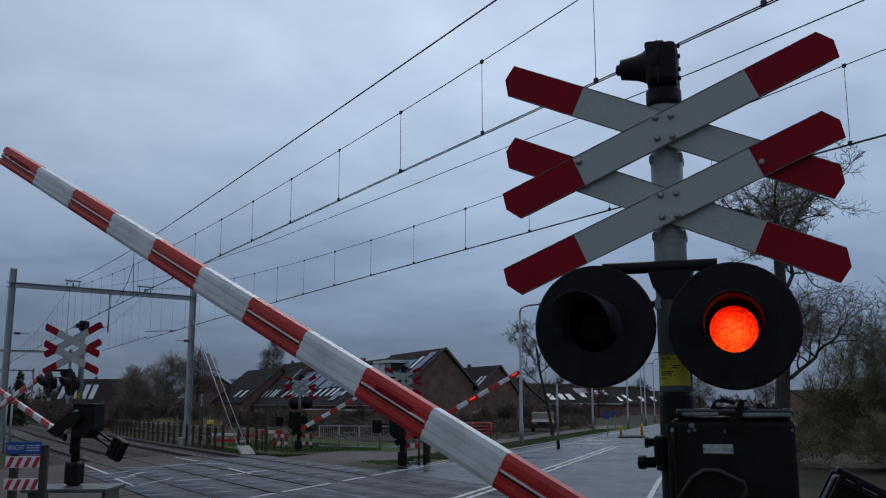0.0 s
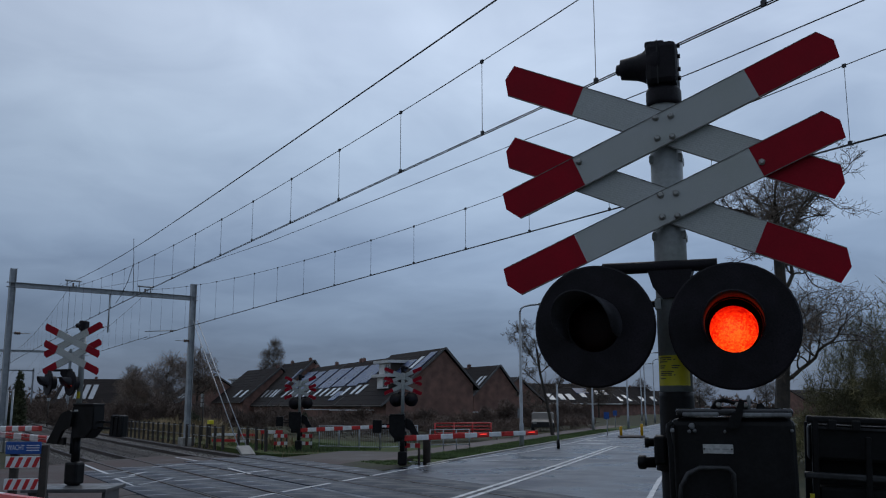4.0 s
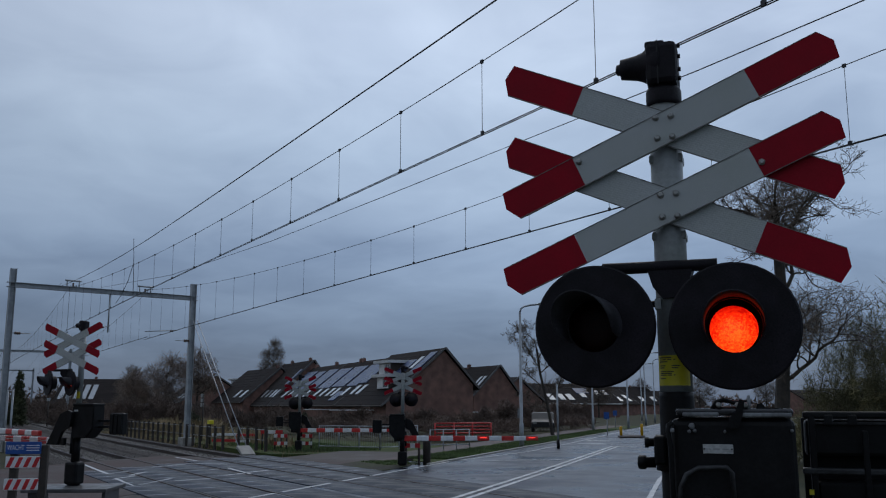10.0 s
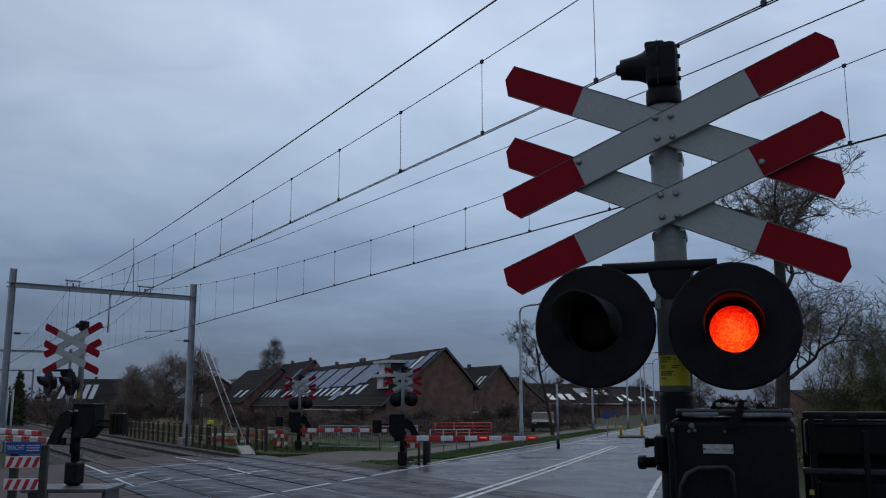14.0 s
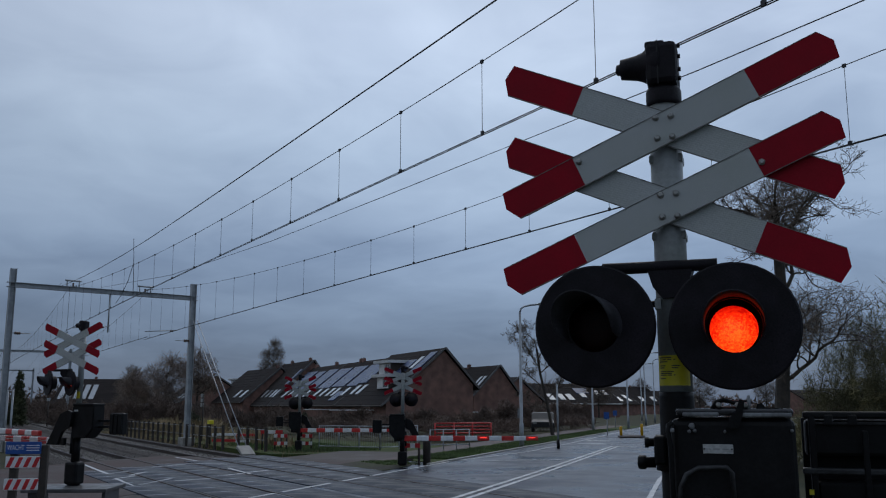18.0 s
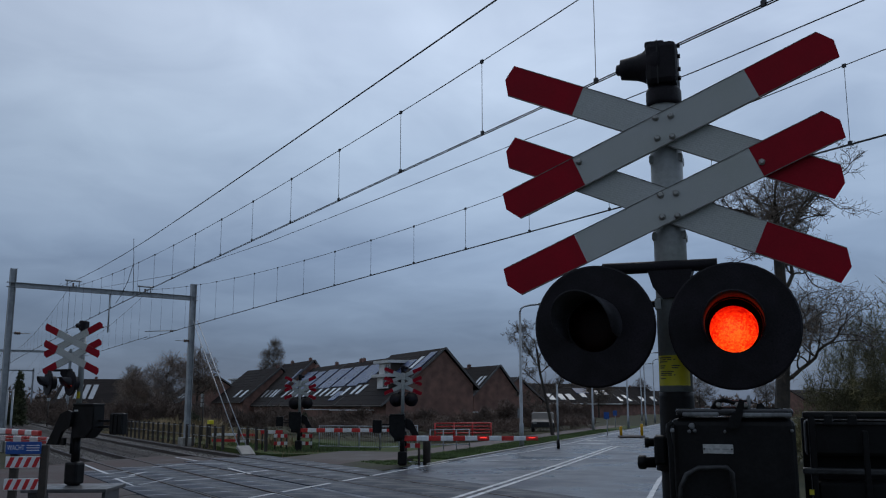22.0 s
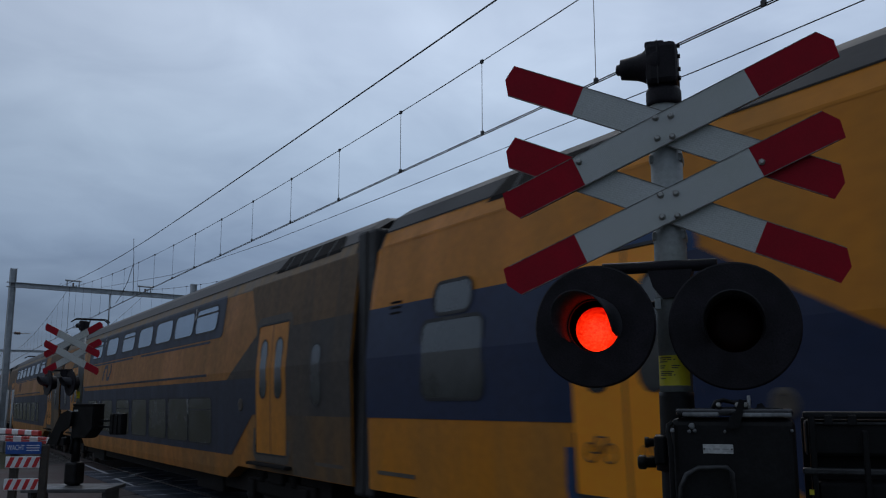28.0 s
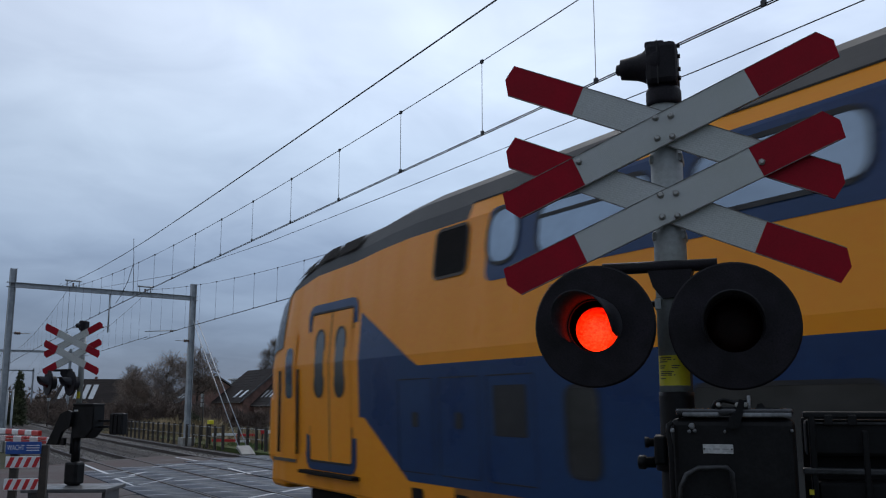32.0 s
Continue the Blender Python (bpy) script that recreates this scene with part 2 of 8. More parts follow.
HEDGE = mat("hedge_leaf", (0.055, 0.062, 0.030), 0.75, var=0.45, scale=0.8, fine=8, bump=0, rand=0.2)
BRUSH = mat("brown_brushwood", (0.145, 0.104, 0.084), 0.85, var=0.4, scale=0.8, fine=8, bump=0, rand=0.2)
GLOW_PLAIN = mat("lit_red_lens", (0.6, 0.02, 0.01), 0.4, var=0.0, scale=60, fine=300, bump=0, emit=((1.0, 0.024, 0.006), 1.7))


def led_lens(hot=(1.05, 0.13, 0.010), name="lit_prismatic_lens"):
    """A red signal lens: small bright crumbs of light on deep red, strongest towards the lower middle."""
    m = GLOW_PLAIN.copy()
    m.name = name
    nt = m.node_tree
    N, L = nt.nodes.new, nt.links.new
    b = nt.nodes["Principled BSDF"]
    tc, vo, no = N("ShaderNodeTexCoord"), N("ShaderNodeTexNoise"), N("ShaderNodeTexNoise")
    for n, s, d in ((vo, 130.0, 2.0), (no, 30.0, 1.0)):
        n.inputs["Scale"].default_value, n.inputs["Detail"].default_value = s, d
        n.inputs["Distortion"].default_value = 1.2
        L(tc.outputs["Object"], n.inputs["Vector"])
    sep, mr = N("ShaderNodeSeparateXYZ"), N("ShaderNodeMapRange")
    L(tc.outputs["Object"], sep.inputs[0])
    # glow fades towards the top: the hood's shade put into the emission
    for i, v in ((1, 0.09), (2, -0.08), (3, -0.12), (4, 0.34)):
        mr.inputs[i].default_value = v
    L(sep.outputs["Y"], mr.inputs[0])
    ln, cm = N("ShaderNodeVectorMath"), N("ShaderNodeMapRange")
    ln.operation = "LENGTH"
    L(tc.outputs["Object"], ln.inputs[0])
    for i, v in ((1, 0.03), (2, 0.095), (3, 0.12), (4, -0.22)):
        cm.inputs[i].default_value = v
    L(ln.outputs["Value"], cm.inputs[0])
    a1, a2, a3 = N("ShaderNodeMath"), N("ShaderNodeMath"), N("ShaderNodeMath")
    for a in (a1, a2):
        a.operation = "MULTIPLY_ADD"
    a3.operation = "ADD"
    a1.inputs[1].default_value, a2.inputs[1].default_value = 1.05, 0.25
    L(vo.outputs[0], a1.inputs[0])
    L(mr.outputs[0], a1.inputs[2])
    L(no.outputs[0], a2.inputs[0])
    L(a1.outputs[0], a2.inputs[2])
    L(a2.outputs[0], a3.inputs[0])
    L(cm.outputs[0], a3.inputs[1])
    rp = N("ShaderNodeValToRGB")
    rp.color_ramp.elements[0].position, rp.color_ramp.elements[0].color = 0.36, (0.42, 0.0012, 0.0006, 1)
    rp.color_ramp.elements[1].position, rp.color_ramp.elements[1].color = 0.98, (*hot, 1)
    rp.color_ramp.elements.new(0.66).color = (0.95, 0.018, 0.002, 1)
    L(a3.outputs[0], rp.inputs[0])
    L(rp.outputs[0], b.inputs["Emission Color"])
    b.inputs["Emission Strength"].default_value = 1.25
    return m


GLOW = led_lens()
# redder copy for left lamps: their off-axis look put into the emission colour
GLOW_OFF_AXIS = led_lens((0.98, 0.055, 0.014), "lit_off_axis_lens")
GLOW_DIM = mat("lit_boom_lamp", (0.5, 0.02, 0.02), 0.4, var=0.1, scale=60, fine=200, bump=0, emit=((1.0, 0.045, 0.035), 1.5))
HEADLIGHT = mat("headlight_glow", (0.9, 0.85, 0.7), 0.3, var=0.0, emit=((1.0, 0.88, 0.62), 9.0), bump=0)
LENS_OFF = mat("dark_red_lens", (0.012, 0.003, 0.003), 0.5, spec=0.15, var=0.3, scale=60, fine=200, bump=0.2)
TR_YELLOW = mat("train_yellow", (1.0, 0.345, 0.008), 0.42, var=0.10, scale=0.8, fine=14, bump=0.02, wet=0.05, col2=(0.86, 0.310, 0.014), spec=0.28, streak=(2.6, 1.0, 0.32))
TR_BLUE = mat("train_blue", (0.010, 0.042, 0.140), 0.38, var=0.15, scale=0.8, fine=14, bump=0.02, wet=0.06, col2=(0.014, 0.050, 0.130), spec=0.26)
TR_YELLOW_WORN = mat("worn_train_yellow", (0.70, 0.250, 0.009), 0.48, var=0.18, scale=0.7, fine=9, bump=0.03, col2=(0.44, 0.180, 0.026), spec=0.2, streak=(2.6, 1.0, 0.32))
TR_BLUE_WORN = mat("worn_train_blue", (0.013, 0.028, 0.080), 0.5, var=0.2, scale=0.8, fine=9, bump=0.03, col2=(0.026, 0.034, 0.072), spec=0.22)
TR_YELLOW_DIRTY = mat("grimy_train_yellow", (0.56, 0.210, 0.018), 0.55, var=0.3, scale=0.6, fine=7, bump=0.04, col2=(0.27, 0.135, 0.042), spec=0.2, streak=(2.6, 1.0, 0.32))
TR_BLUE_DIRTY = mat("grimy_train_blue", (0.018, 0.030, 0.068), 0.55, var=0.25, scale=0.7, fine=9, bump=0.04, col2=(0.042, 0.042, 0.054), spec=0.22, streak=(2.6, 1.0, 0.32))
TR_YELLOW_SOOT = mat("sooty_train_yellow", (0.20, 0.105, 0.032), 0.65, var=0.3, scale=0.8, fine=9, bump=0.05, col2=(0.085, 0.065, 0.045), spec=0.25, streak=(2.6, 1.0, 0.32))
TR_BLUE_SOOT = mat("sooty_train_blue", (0.055, 0.048, 0.046), 0.65, var=0.3, scale=0.8, fine=9, bump=0.05, col2=(0.085, 0.068, 0.052), spec=0.25, streak=(2.6, 1.0, 0.32))
TR_SILL = mat("road_dirt_on_yellow", (0.52, 0.185, 0.018), 0.6, var=0.35, scale=0.9, fine=11, bump=0.03, col2=(0.30, 0.125, 0.030), spec=0.25, streak=(2.0, 1.0, 0.5))
TR_COVE = mat("tan_roof_cove", (0.185, 0.150, 0.115), 0.6, var=0.25, scale=0.7, fine=12, bump=0.04, col2=(0.26, 0.165, 0.075), spec=0.25, streak=(2.6, 1.0, 0.32))
TR_DUSTY_ROOF = mat("dusty_roof_grey", (0.088, 0.084, 0.082), 0.7, var=0.2, scale=0.7, fine=20, bump=0.1)
TR_GREY = mat("train_roof_grey", (0.040, 0.041, 0.043), 0.7, var=0.2, scale=0.7, fine=20, bump=0.1)
TR_GRIME = mat("train_brake_dust", (0.085, 0.070, 0.055), 0.75, var=0.3, scale=0.8, fine=12, bump=0.1)
TR_UNDER = mat("underframe_grime", (0.015, 0.013, 0.012), 0.85, var=0.4, scale=3, fine=30, bump=0.3, spec=0.12)
# pale blue metallic base: a bright sky reflection put into the pane colour
TR_GLASS_SKY = mat("train_sky_tinted_glass", (0.20, 0.27, 0.35), 0.12, 0.6, var=0.12, scale=0.5, fine=8, bump=0.01, spec=0.9)
TR_SCREEN = mat("cab_windscreen", (0.020, 0.022, 0.026), 0.25, 0.0, var=0.2, scale=0.9, fine=9, bump=0.0, spec=0.35)
TR_GLASS_MID = mat("train_door_glass", (0.035, 0.042, 0.045), 0.16, 0.0, var=0.2, scale=0.9, fine=9, bump=0.0, spec=0.7)
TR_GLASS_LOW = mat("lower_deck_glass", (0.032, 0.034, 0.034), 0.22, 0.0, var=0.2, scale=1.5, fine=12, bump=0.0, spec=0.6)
RUBBER = mat("black_rubber", (0.012, 0.012, 0.013), 0.65, var=0.2, scale=6, fine=40, bump=0.05)


# ---- mesh helpers ----
def mesh_of(bm, name, material):
    me = bpy.data.meshes.new(name)
    bm.to_mesh(me)
    bm.free()
    for m in (material if isinstance(material, (list, tuple)) else (material,)):
        me.materials.append(m)
    return me


def thing(name, m, label, category, group="", kind=""):
    ob = new(name)
    ob.matrix_world = m
    return tagged(ob, label, category, group, kind)


def part(name, bm, material, parent, label="", m=None):
    """One mesh object under a thing or a part; bm may be a bmesh or a mesh to be shared."""
    me = mesh_of(bm, name, material) if isinstance(bm, bmesh.types.BMesh) else bm
    ob = new(name, me)
    ob.parent = parent
    if m is not None:
        ob.matrix_basis = m
    if label:
        tagged(ob, label)
    return ob


def solo(name, bm, material, label, category, group="", kind="", m=None):
    ob = new(name, mesh_of(bm, name, material) if isinstance(bm, bmesh.types.BMesh) else bm)
    if m is not None:
        ob.matrix_world = m
    return tagged(ob, label, category, group, kind)


def box(bm, c, s, bevel=0.0, rot=None, seg=2):
    m = Matrix.Translation(c) @ (rot.to_4x4() if rot is not None else Matrix.Identity(4)) @ Matrix.Diagonal((*s, 1))
    r = bmesh.ops.create_cube(bm, size=1.0, matrix=m)
    if bevel:
        es = list({e for v in r["verts"] for e in v.link_edges})
        bmesh.ops.bevel(bm, geom=es, offset=bevel, segments=seg, profile=0.5, affect="EDGES")
    return bm


def B():
    return bmesh.new()


def rod(bm, a, b, r, r2=None, n=10, caps=True):
    """A round bar from a to b."""
    a, b = Vector(a), Vector(b)
    d = b - a
    q = d.to_track_quat("Z", "Y").to_matrix()
    r2 = r if r2 is None else r2
    ring = [[bm.verts.new(p + q @ Vector((rr * math.cos(2 * math.pi * i / n), rr * math.sin(2 * math.pi * i / n), 0))) for i in range(n)] for p, rr in ((a, r), (b, r2))]
    for i in range(n):
        f = bm.faces.new((ring[0][i], ring[0][(i + 1) % n], ring[1][(i + 1) % n], ring[1][i]))
        f.smooth = True
    if caps:
        bm.faces.new(ring[0][::-1])
        bm.faces.new(ring[1])
    return bm


def path_tube(bm, pts, r, n=8, r2=None):
    """A round bar along a line of points."""
    pts = [Vector(p) for p in pts]
    rings = []
    for i, p in enumerate(pts):
        d = (pts[min(i + 1, len(pts) - 1)] - pts[max(i - 1, 0)]).normalized()
        q = d.to_track_quat("Z", "Y").to_matrix()
        rr = r if r2 is None else r + (r2 - r) * i / (len(pts) - 1)
        rings.append([bm.verts.new(p + q @ Vector((rr * math.cos(2 * math.pi * k / n), rr * math.sin(2 * math.pi * k / n), 0))) for k in range(n)])
    for a, b in zip(rings, rings[1:]):
        # join each ring to the nearest turn of the next one
        off = min(range(n), key=lambda o: (a[0].co - b[o].co).length)
        for k in range(n):
            f = bm.faces.new((a[k], a[(k + 1) % n], b[(k + 1 + off) % n], b[(k + off) % n]))
            f.smooth = True
    bm.faces.new(rings[0][::-1])
    bm.faces.new(rings[-1])
    return bm


def prism(bm, poly, axis, lo, hi, m=None):
    """A polygon in two axes drawn out along the third, from lo to hi."""
    def at(p, h):
        v = {"x": (h, p[0], p[1]), "y": (p[0], h, p[1]), "z": (p[0], p[1], h)}[axis]
        v = Vector(v)
        return m @ v if m is not None else v
    a = [bm.verts.new(at(p, lo)) for p in poly]
    b = [bm.verts.new(at(p, hi)) for p in poly]
    k = len(poly)
    for i in range(k):
        bm.faces.new((a[i], a[(i + 1) % k], b[(i + 1) % k], b[i]))
    bm.faces.new(a[::-1])
    bm.faces.new(b)
    bmesh.ops.recalc_face_normals(bm, faces=bm.faces[:])
    return bm


def lathe(bm, prof, n=24, m=None, caps=True):
    """Profile of (radius, height) pairs turned about z."""
    rings = []
    for r, h in prof:
        rings.append([bm.verts.new((m or Matrix.Identity(4)) @ Vector((r * math.cos(2 * math.pi * k / n), r * math.sin(2 * math.pi * k / n), h))) for k in range(n)])
    for a, b in zip(rings, rings[1:]):
        for k in range(n):
            f = bm.faces.new((a[k], a[(k + 1) % n], b[(k + 1) % n], b[k]))
            f.smooth = True
    if caps:
        bm.faces.new(rings[0][::-1])
        bm.faces.new(rings[-1])
    return bm


def text_mesh(body, size, name="lettering", depth=0.001):
    cu = bpy.data.curves.new(name, "FONT")
    cu.body, cu.size, cu.extrude, cu.align_x, cu.align_y = body, size, depth, "CENTER", "CENTER"
    cu.resolution_u = 3
    ob = bpy.data.objects.new(name, cu)
    me = bpy.data.meshes.new_from_object(ob)
    bpy.data.objects.remove(ob)
    bpy.data.curves.remove(cu)
    return me


def flat_poly(bm, pts, z):
    return bm.faces.new([bm.verts.new((p[0], p[1], z)) for p in pts])


def slab(bm, pts, z0, z1):
    return prism(bm, [(p[0], p[1]) for p in pts], "z", z0, z1)


# ---- plan: tracks along x, the road crosses them at a slant ----
NEAR_Y, FAR_Y = 6.85, 10.95
RD = Vector((-0.643, 0.766, 0))
RN = Vector((0.766, 0.643, 0))


def road_pt(q, s, z=0.0):
    """q: to the right across the road, s: along it, away over the tracks."""
    return RN * q + RD * s + Vector((0, 0, z))


def track_y(x, y0):
    """The tracks bend gently away west of the crossing."""
    if x > -12:
        return y0
    if x > -100:
        return y0 + 0.00033 * (x + 12) ** 2
    return y0 + 0.00033 * 7744 + 0.05808 * (-100 - x)


def track_dir(x):
    d = 0.0 if x > -12 else (0.00066 * (x + 12) if x > -100 else -0.05808)
    return math.atan(d)


# ---- ground, road, tracks ----
def ground_sheet():
    bm = B()
    # rows of increasing distance; flat at the crossing, a few small swells far off
    xs = [-2500, -1200, -600, -300, -200, -140, -100, -70, -50, -35, -20, -8, 4, 16, 30, 60, 120, 300, 900, 2500]
    ys = [-2500, -900, -300, -100, -40, -15, -5, 2, 9, 16, 24, 34, 46, 60, 80, 110, 160, 260, 500, 1000, 2500]
    grid = [[bm.verts.new((x, y, -0.24 + 0.03 * noise.noise(Vector((x * 0.03, y * 0.03, 0))))) for x in xs] for y in ys]
    for a, b in zip(grid, grid[1:]):
        for i in range(len(xs) - 1):
            bm.faces.new((a[i], a[i + 1], b[i + 1], b[i]))
    solo("ground", bm, GRASS_SOIL, "wet winter grass and bare soil", "ground", kind="structure")


ground_sheet()
QL, QR = -10.3, -2.45


def strip(name, q0, q1, s0, s1, z0, z1, material, label, cat):
    bm = slab(B(), [road_pt(q0, s0), road_pt(q1, s0), road_pt(q1, s1), road_pt(q0, s1)], z0, z1)
    return solo(name, bm, material, label, cat, kind="structure")


strip("road", QL - 0.15, QR + 0.5, -60, 260, -0.6, 0.0, ASPHALT, "wet dark asphalt two-lane road over the level crossing", "road")
strip("cycle_path", -22.5, -13.4, 14, 31, -0.6, -0.012, ASPHALT_RED, "worn reddish asphalt cycle path beside the road", "path")
strip("cycle_path", -18.2, -13.4, -40, 13.99, -0.6, -0.012, ASPHALT_RED, "worn reddish asphalt cycle path beside the road", "path")
strip("cycle_path", -17.4, -13.4, 31.01, 37, -0.6, -0.012, PAVING, "worn paving of the cycle path", "path")
strip("cycle_path", -14.6, -12.4, 37.01, 92, -0.6, -0.010, PATH_BEYOND, "pale pinkish paved cycle path beside the verge", "path")
strip("cycle_path", -13.39, -12.4, 31.01, 37, -0.6, -0.010, PATH_BEYOND, "pale pinkish paved cycle path beside the verge", "path")
strip("pavement", -13.4, QL - 0.15, 17.51, 31, -0.6, -0.018, ASPHALT, "worn dark asphalt beside the road", "pavement")
strip("pavement", -13.4, QL - 0.15, 2, 17.5, -0.6, -0.02, PAVING, "grey worn paving between road and cycle path", "pavement")


def line(q0, q1, s0, s1, z=0.004):
    bm = B()
    flat_poly(bm, [road_pt(q0, s0), road_pt(q1, s0), road_pt(q1, s1), road_pt(q0, s1)], z)
    return bm


road_marks = thing("road_marking", Matrix.Identity(4), "worn white painted lines on wet asphalt", "road marking", kind="structure")


def stroke(points, w=0.12, z=0.0105):
    """One painted line through (q, s) points, mitred at its corners."""
    P = [Vector((q, s_)) for q, s_ in points]
    left, right = [], []
    for i, p in enumerate(P):
        d = (P[min(i + 1, len(P) - 1)] - P[max(i - 1, 0)]).normalized()
        n = Vector((-d.y, d.x)) * w / 2
        left.append(p + n)
        right.append(p - n)
    bm = B()
    for i in range(len(P) - 1):
        f = flat_poly(bm, [road_pt(*left[i]), road_pt(*right[i]), road_pt(*right[i + 1]), road_pt(*left[i + 1])], z)
    bmesh.ops.recalc_face_normals(bm, faces=bm.faces[:])
    for f in bm.faces:
        if f.normal.z < 0:
            f.normal_flip()
    part("painted_line", bm, PAINT, road_marks)


for s0, s1 in ((17.5, 18.6), (18.9, 21.4), (22.0, 23.55), (24.0, 30.8)):
    stroke([(-10.4, s0), (-10.4, s1)])
stroke([(-10.3, 31.8), (-9.45, 38.5), (-9.45, 47), (-9.85, 68), (-10.1, 97)], 0.10)
for o in (0.0, 0.28):
    stroke([(-6.26 + o, 15.2), (-6.26 + o, 19), (-6.36 + o, 26.8), (-6.84 + o, 45)], 0.13)
    stroke([(-6.26 + o, 3), (-6.26 + o, 8)], 0.13)
stroke([(-2.33, 15.0), (-2.33, 20.3), (-2.64, 25.6), (-2.9, 60)], 0.12)
stroke([(-9.45, 31.8), (-6.8, 33.4)], 0.16)
stroke([(-6.5, 44.2), (-5.6, 44.9)], 0.3)
for q0, q1, s_ in ((-9.0, -7.6, 47.5), (-5.6, -3.2, 49.4), (-6.0, -3.4, 60.5), (-9.3, -8.0, 52.0)):
    stroke([(q0, s_), (q1, s_ + 0.3)], 0.55)
# zigzag and box lines where the cycle path meets the crossing
for pts in [[(-21.7, 25.6), (-17.8, 22.1), (-18, 23.2)], [(-16.5, 20.8), (-14.6, 19.1), (-15.1, 21.3)], [(-16.5, 20.8), (-16.6, 21.8)],
            [(-14.55, 20.7), (-14.1, 21.85)], [(-16, 24.4), (-16, 25.5), (-13.9, 23.4)], [(-14.35, 22.8), (-14.25, 25)], [(-18.5, 27), (-17, 27.2)],
            [(-21.1, 30), (-18.9, 28.2)], [(-18.4, 24.9), (-18.35, 26.7)], [(-16.9, 21.9), (-17.3, 23.2)]]:
    stroke(pts, 0.11, 0.0125)


def kerb_row(q, s0, s1):
    k = thing("kerb", Matrix.Identity(4), "grey concrete kerb stones along the verge", "kerb", kind="structure")
    me = mesh_of(box(B(), (0, 0, 0), (0.14, 0.97, 0.2), 0.015), "kerb_stone", CONCRETE)
    n = int((s1 - s0))
    ang = math.atan2(RD.y, RD.x) - math.pi / 2
    for i in range(n):
        part("kerb_stone", me, None, k, m=Matrix.Translation(road_pt(q, s0 + i + 0.5, -0.04)) @ Matrix.Rotation(ang, 4, "Z"))


kerb_row(QL - 0.22, 29, 75)


def crossing_panels():
    """Concrete panels between and beside the rails, each with its joint."""
    for y0, nm in ((NEAR_Y, "near"), (FAR_Y, "far")):
        p = thing("level_crossing_deck", Matrix.Identity(4), "wet grey concrete crossing panels between the rails", "crossing deck", kind="structure")
        for lane, (ya, yb) in enumerate(((-1.95, -0.80), (-0.655, 0.655), (0.80, 1.95))):
            me = mesh_of(box(B(), (0, 0, 0), (1.192, yb - ya - 0.02, 0.25), 0.005, seg=1), "deck_panel", PANEL)
            # the road crosses at a slant: the deck's ends follow it
            yc = y0 + (ya + yb) / 2
            x0 = (-19.0 - 0.643 * yc) / 0.766
            x1 = (QR + 0.4 - 0.643 * yc) / 0.766
            n = int((x1 - x0) / 1.2)
            rim = mesh_of(box(B(), (0, 0, 0), (0.055, yb - ya - 0.03, 0.012), 0.003, seg=1), "panel_rim", PALE_RIM)
            for i in range(n):
                xx = x0 + (i + 0.5) * 1.2
                pn = part("deck_panel", me, None, p, m=Matrix.Translation((xx, yc, -0.118)))
                # pale worn concrete rims show where the cycle path crosses
                if 0.766 * xx + 0.643 * yc < -10.6:
                    part("panel_rim", rim, None, pn, m=Matrix.Translation((-0.54, 0, 0.1222)))


crossing_panels()


def rail_profile(bm, line_pts, z):
    prof = [(-0.07, -0.17), (0.07, -0.17), (0.07, -0.155), (0.012, -0.13), (0.012, -0.05), (0.036, -0.035), (0.036, -0.004), (0.028, 0.0), (-0.028, 0.0), (-0.036, -0.004), (-0.036, -0.035), (-0.012, -0.05), (-0.012, -0.13), (-0.07, -0.155)]
    rings = []
    for i, p in enumerate(line_pts):
        a, b = line_pts[max(i - 1, 0)], line_pts[min(i + 1, len(line_pts) - 1)]
        d = Vector((b[0] - a[0], b[1] - a[1])).normalized()
        rings.append([bm.verts.new((p[0] - d.y * u, p[1] + d.x * u, z + h)) for u, h in prof])
    k = len(prof)
    for a, b in zip(rings, rings[1:]):
        for i in range(k):
            f = bm.faces.new((a[i], b[i], b[(i + 1) % k], a[(i + 1) % k]))
            f.material_index = 1 if i in (6, 7, 8) else 0
    bmesh.ops.recalc_face_normals(bm, faces=bm.faces[:])


def make_track(y0):
    t = thing("railway_track", Matrix.Identity(4), "railway track with darkened rails on concrete sleepers in ballast", "railway track", "two parallel tracks", "structure")
    xs = [90, 40, 10] + [-x for x in range(0, 50, 5)] + [-x for x in range(50, 130, 8)] + [-150, -220, -400, -900]
    for side in (-0.7525, 0.7525):
        bm = B()
        rail_profile(bm, [(x, track_y(x, y0) + side) for x in xs], 0.012)
        part("rail", bm, [RAIL, RAILTOP], t)
    # ballast bed with shoulders
    bm = B()
    rows = [[bm.verts.new((x, track_y(x, y0) + u, z)) for u, z in ((-2.55, -0.50), (-1.85, -0.125), (1.85, -0.125), (2.55, -0.50))] for x in xs]
    for a, b in zip(rows, rows[1:]):
        for i in range(3):
            bm.faces.new((a[i], a[i + 1], b[i + 1], b[i]))
    bmesh.ops.recalc_face_normals(bm, faces=bm.faces[:])
    part("ballast_bed", bm, BALLAST, t)
    me = mesh_of(box(B(), (0, 0, 0), (0.26, 2.5, 0.2), 0.02, seg=1), "sleeper", CONCRETE)
    x = -29.5 if y0 < 9 else -33.0
    for i in range(130):
        xx = x - 0.6 * i
        part("sleeper", me, None, t, m=Matrix.Translation((xx, track_y(xx, y0), -0.225)) @ Matrix.Rotation(track_dir(xx), 4, "Z"))
    return t


make_track(NEAR_Y)
make_track(FAR_Y)


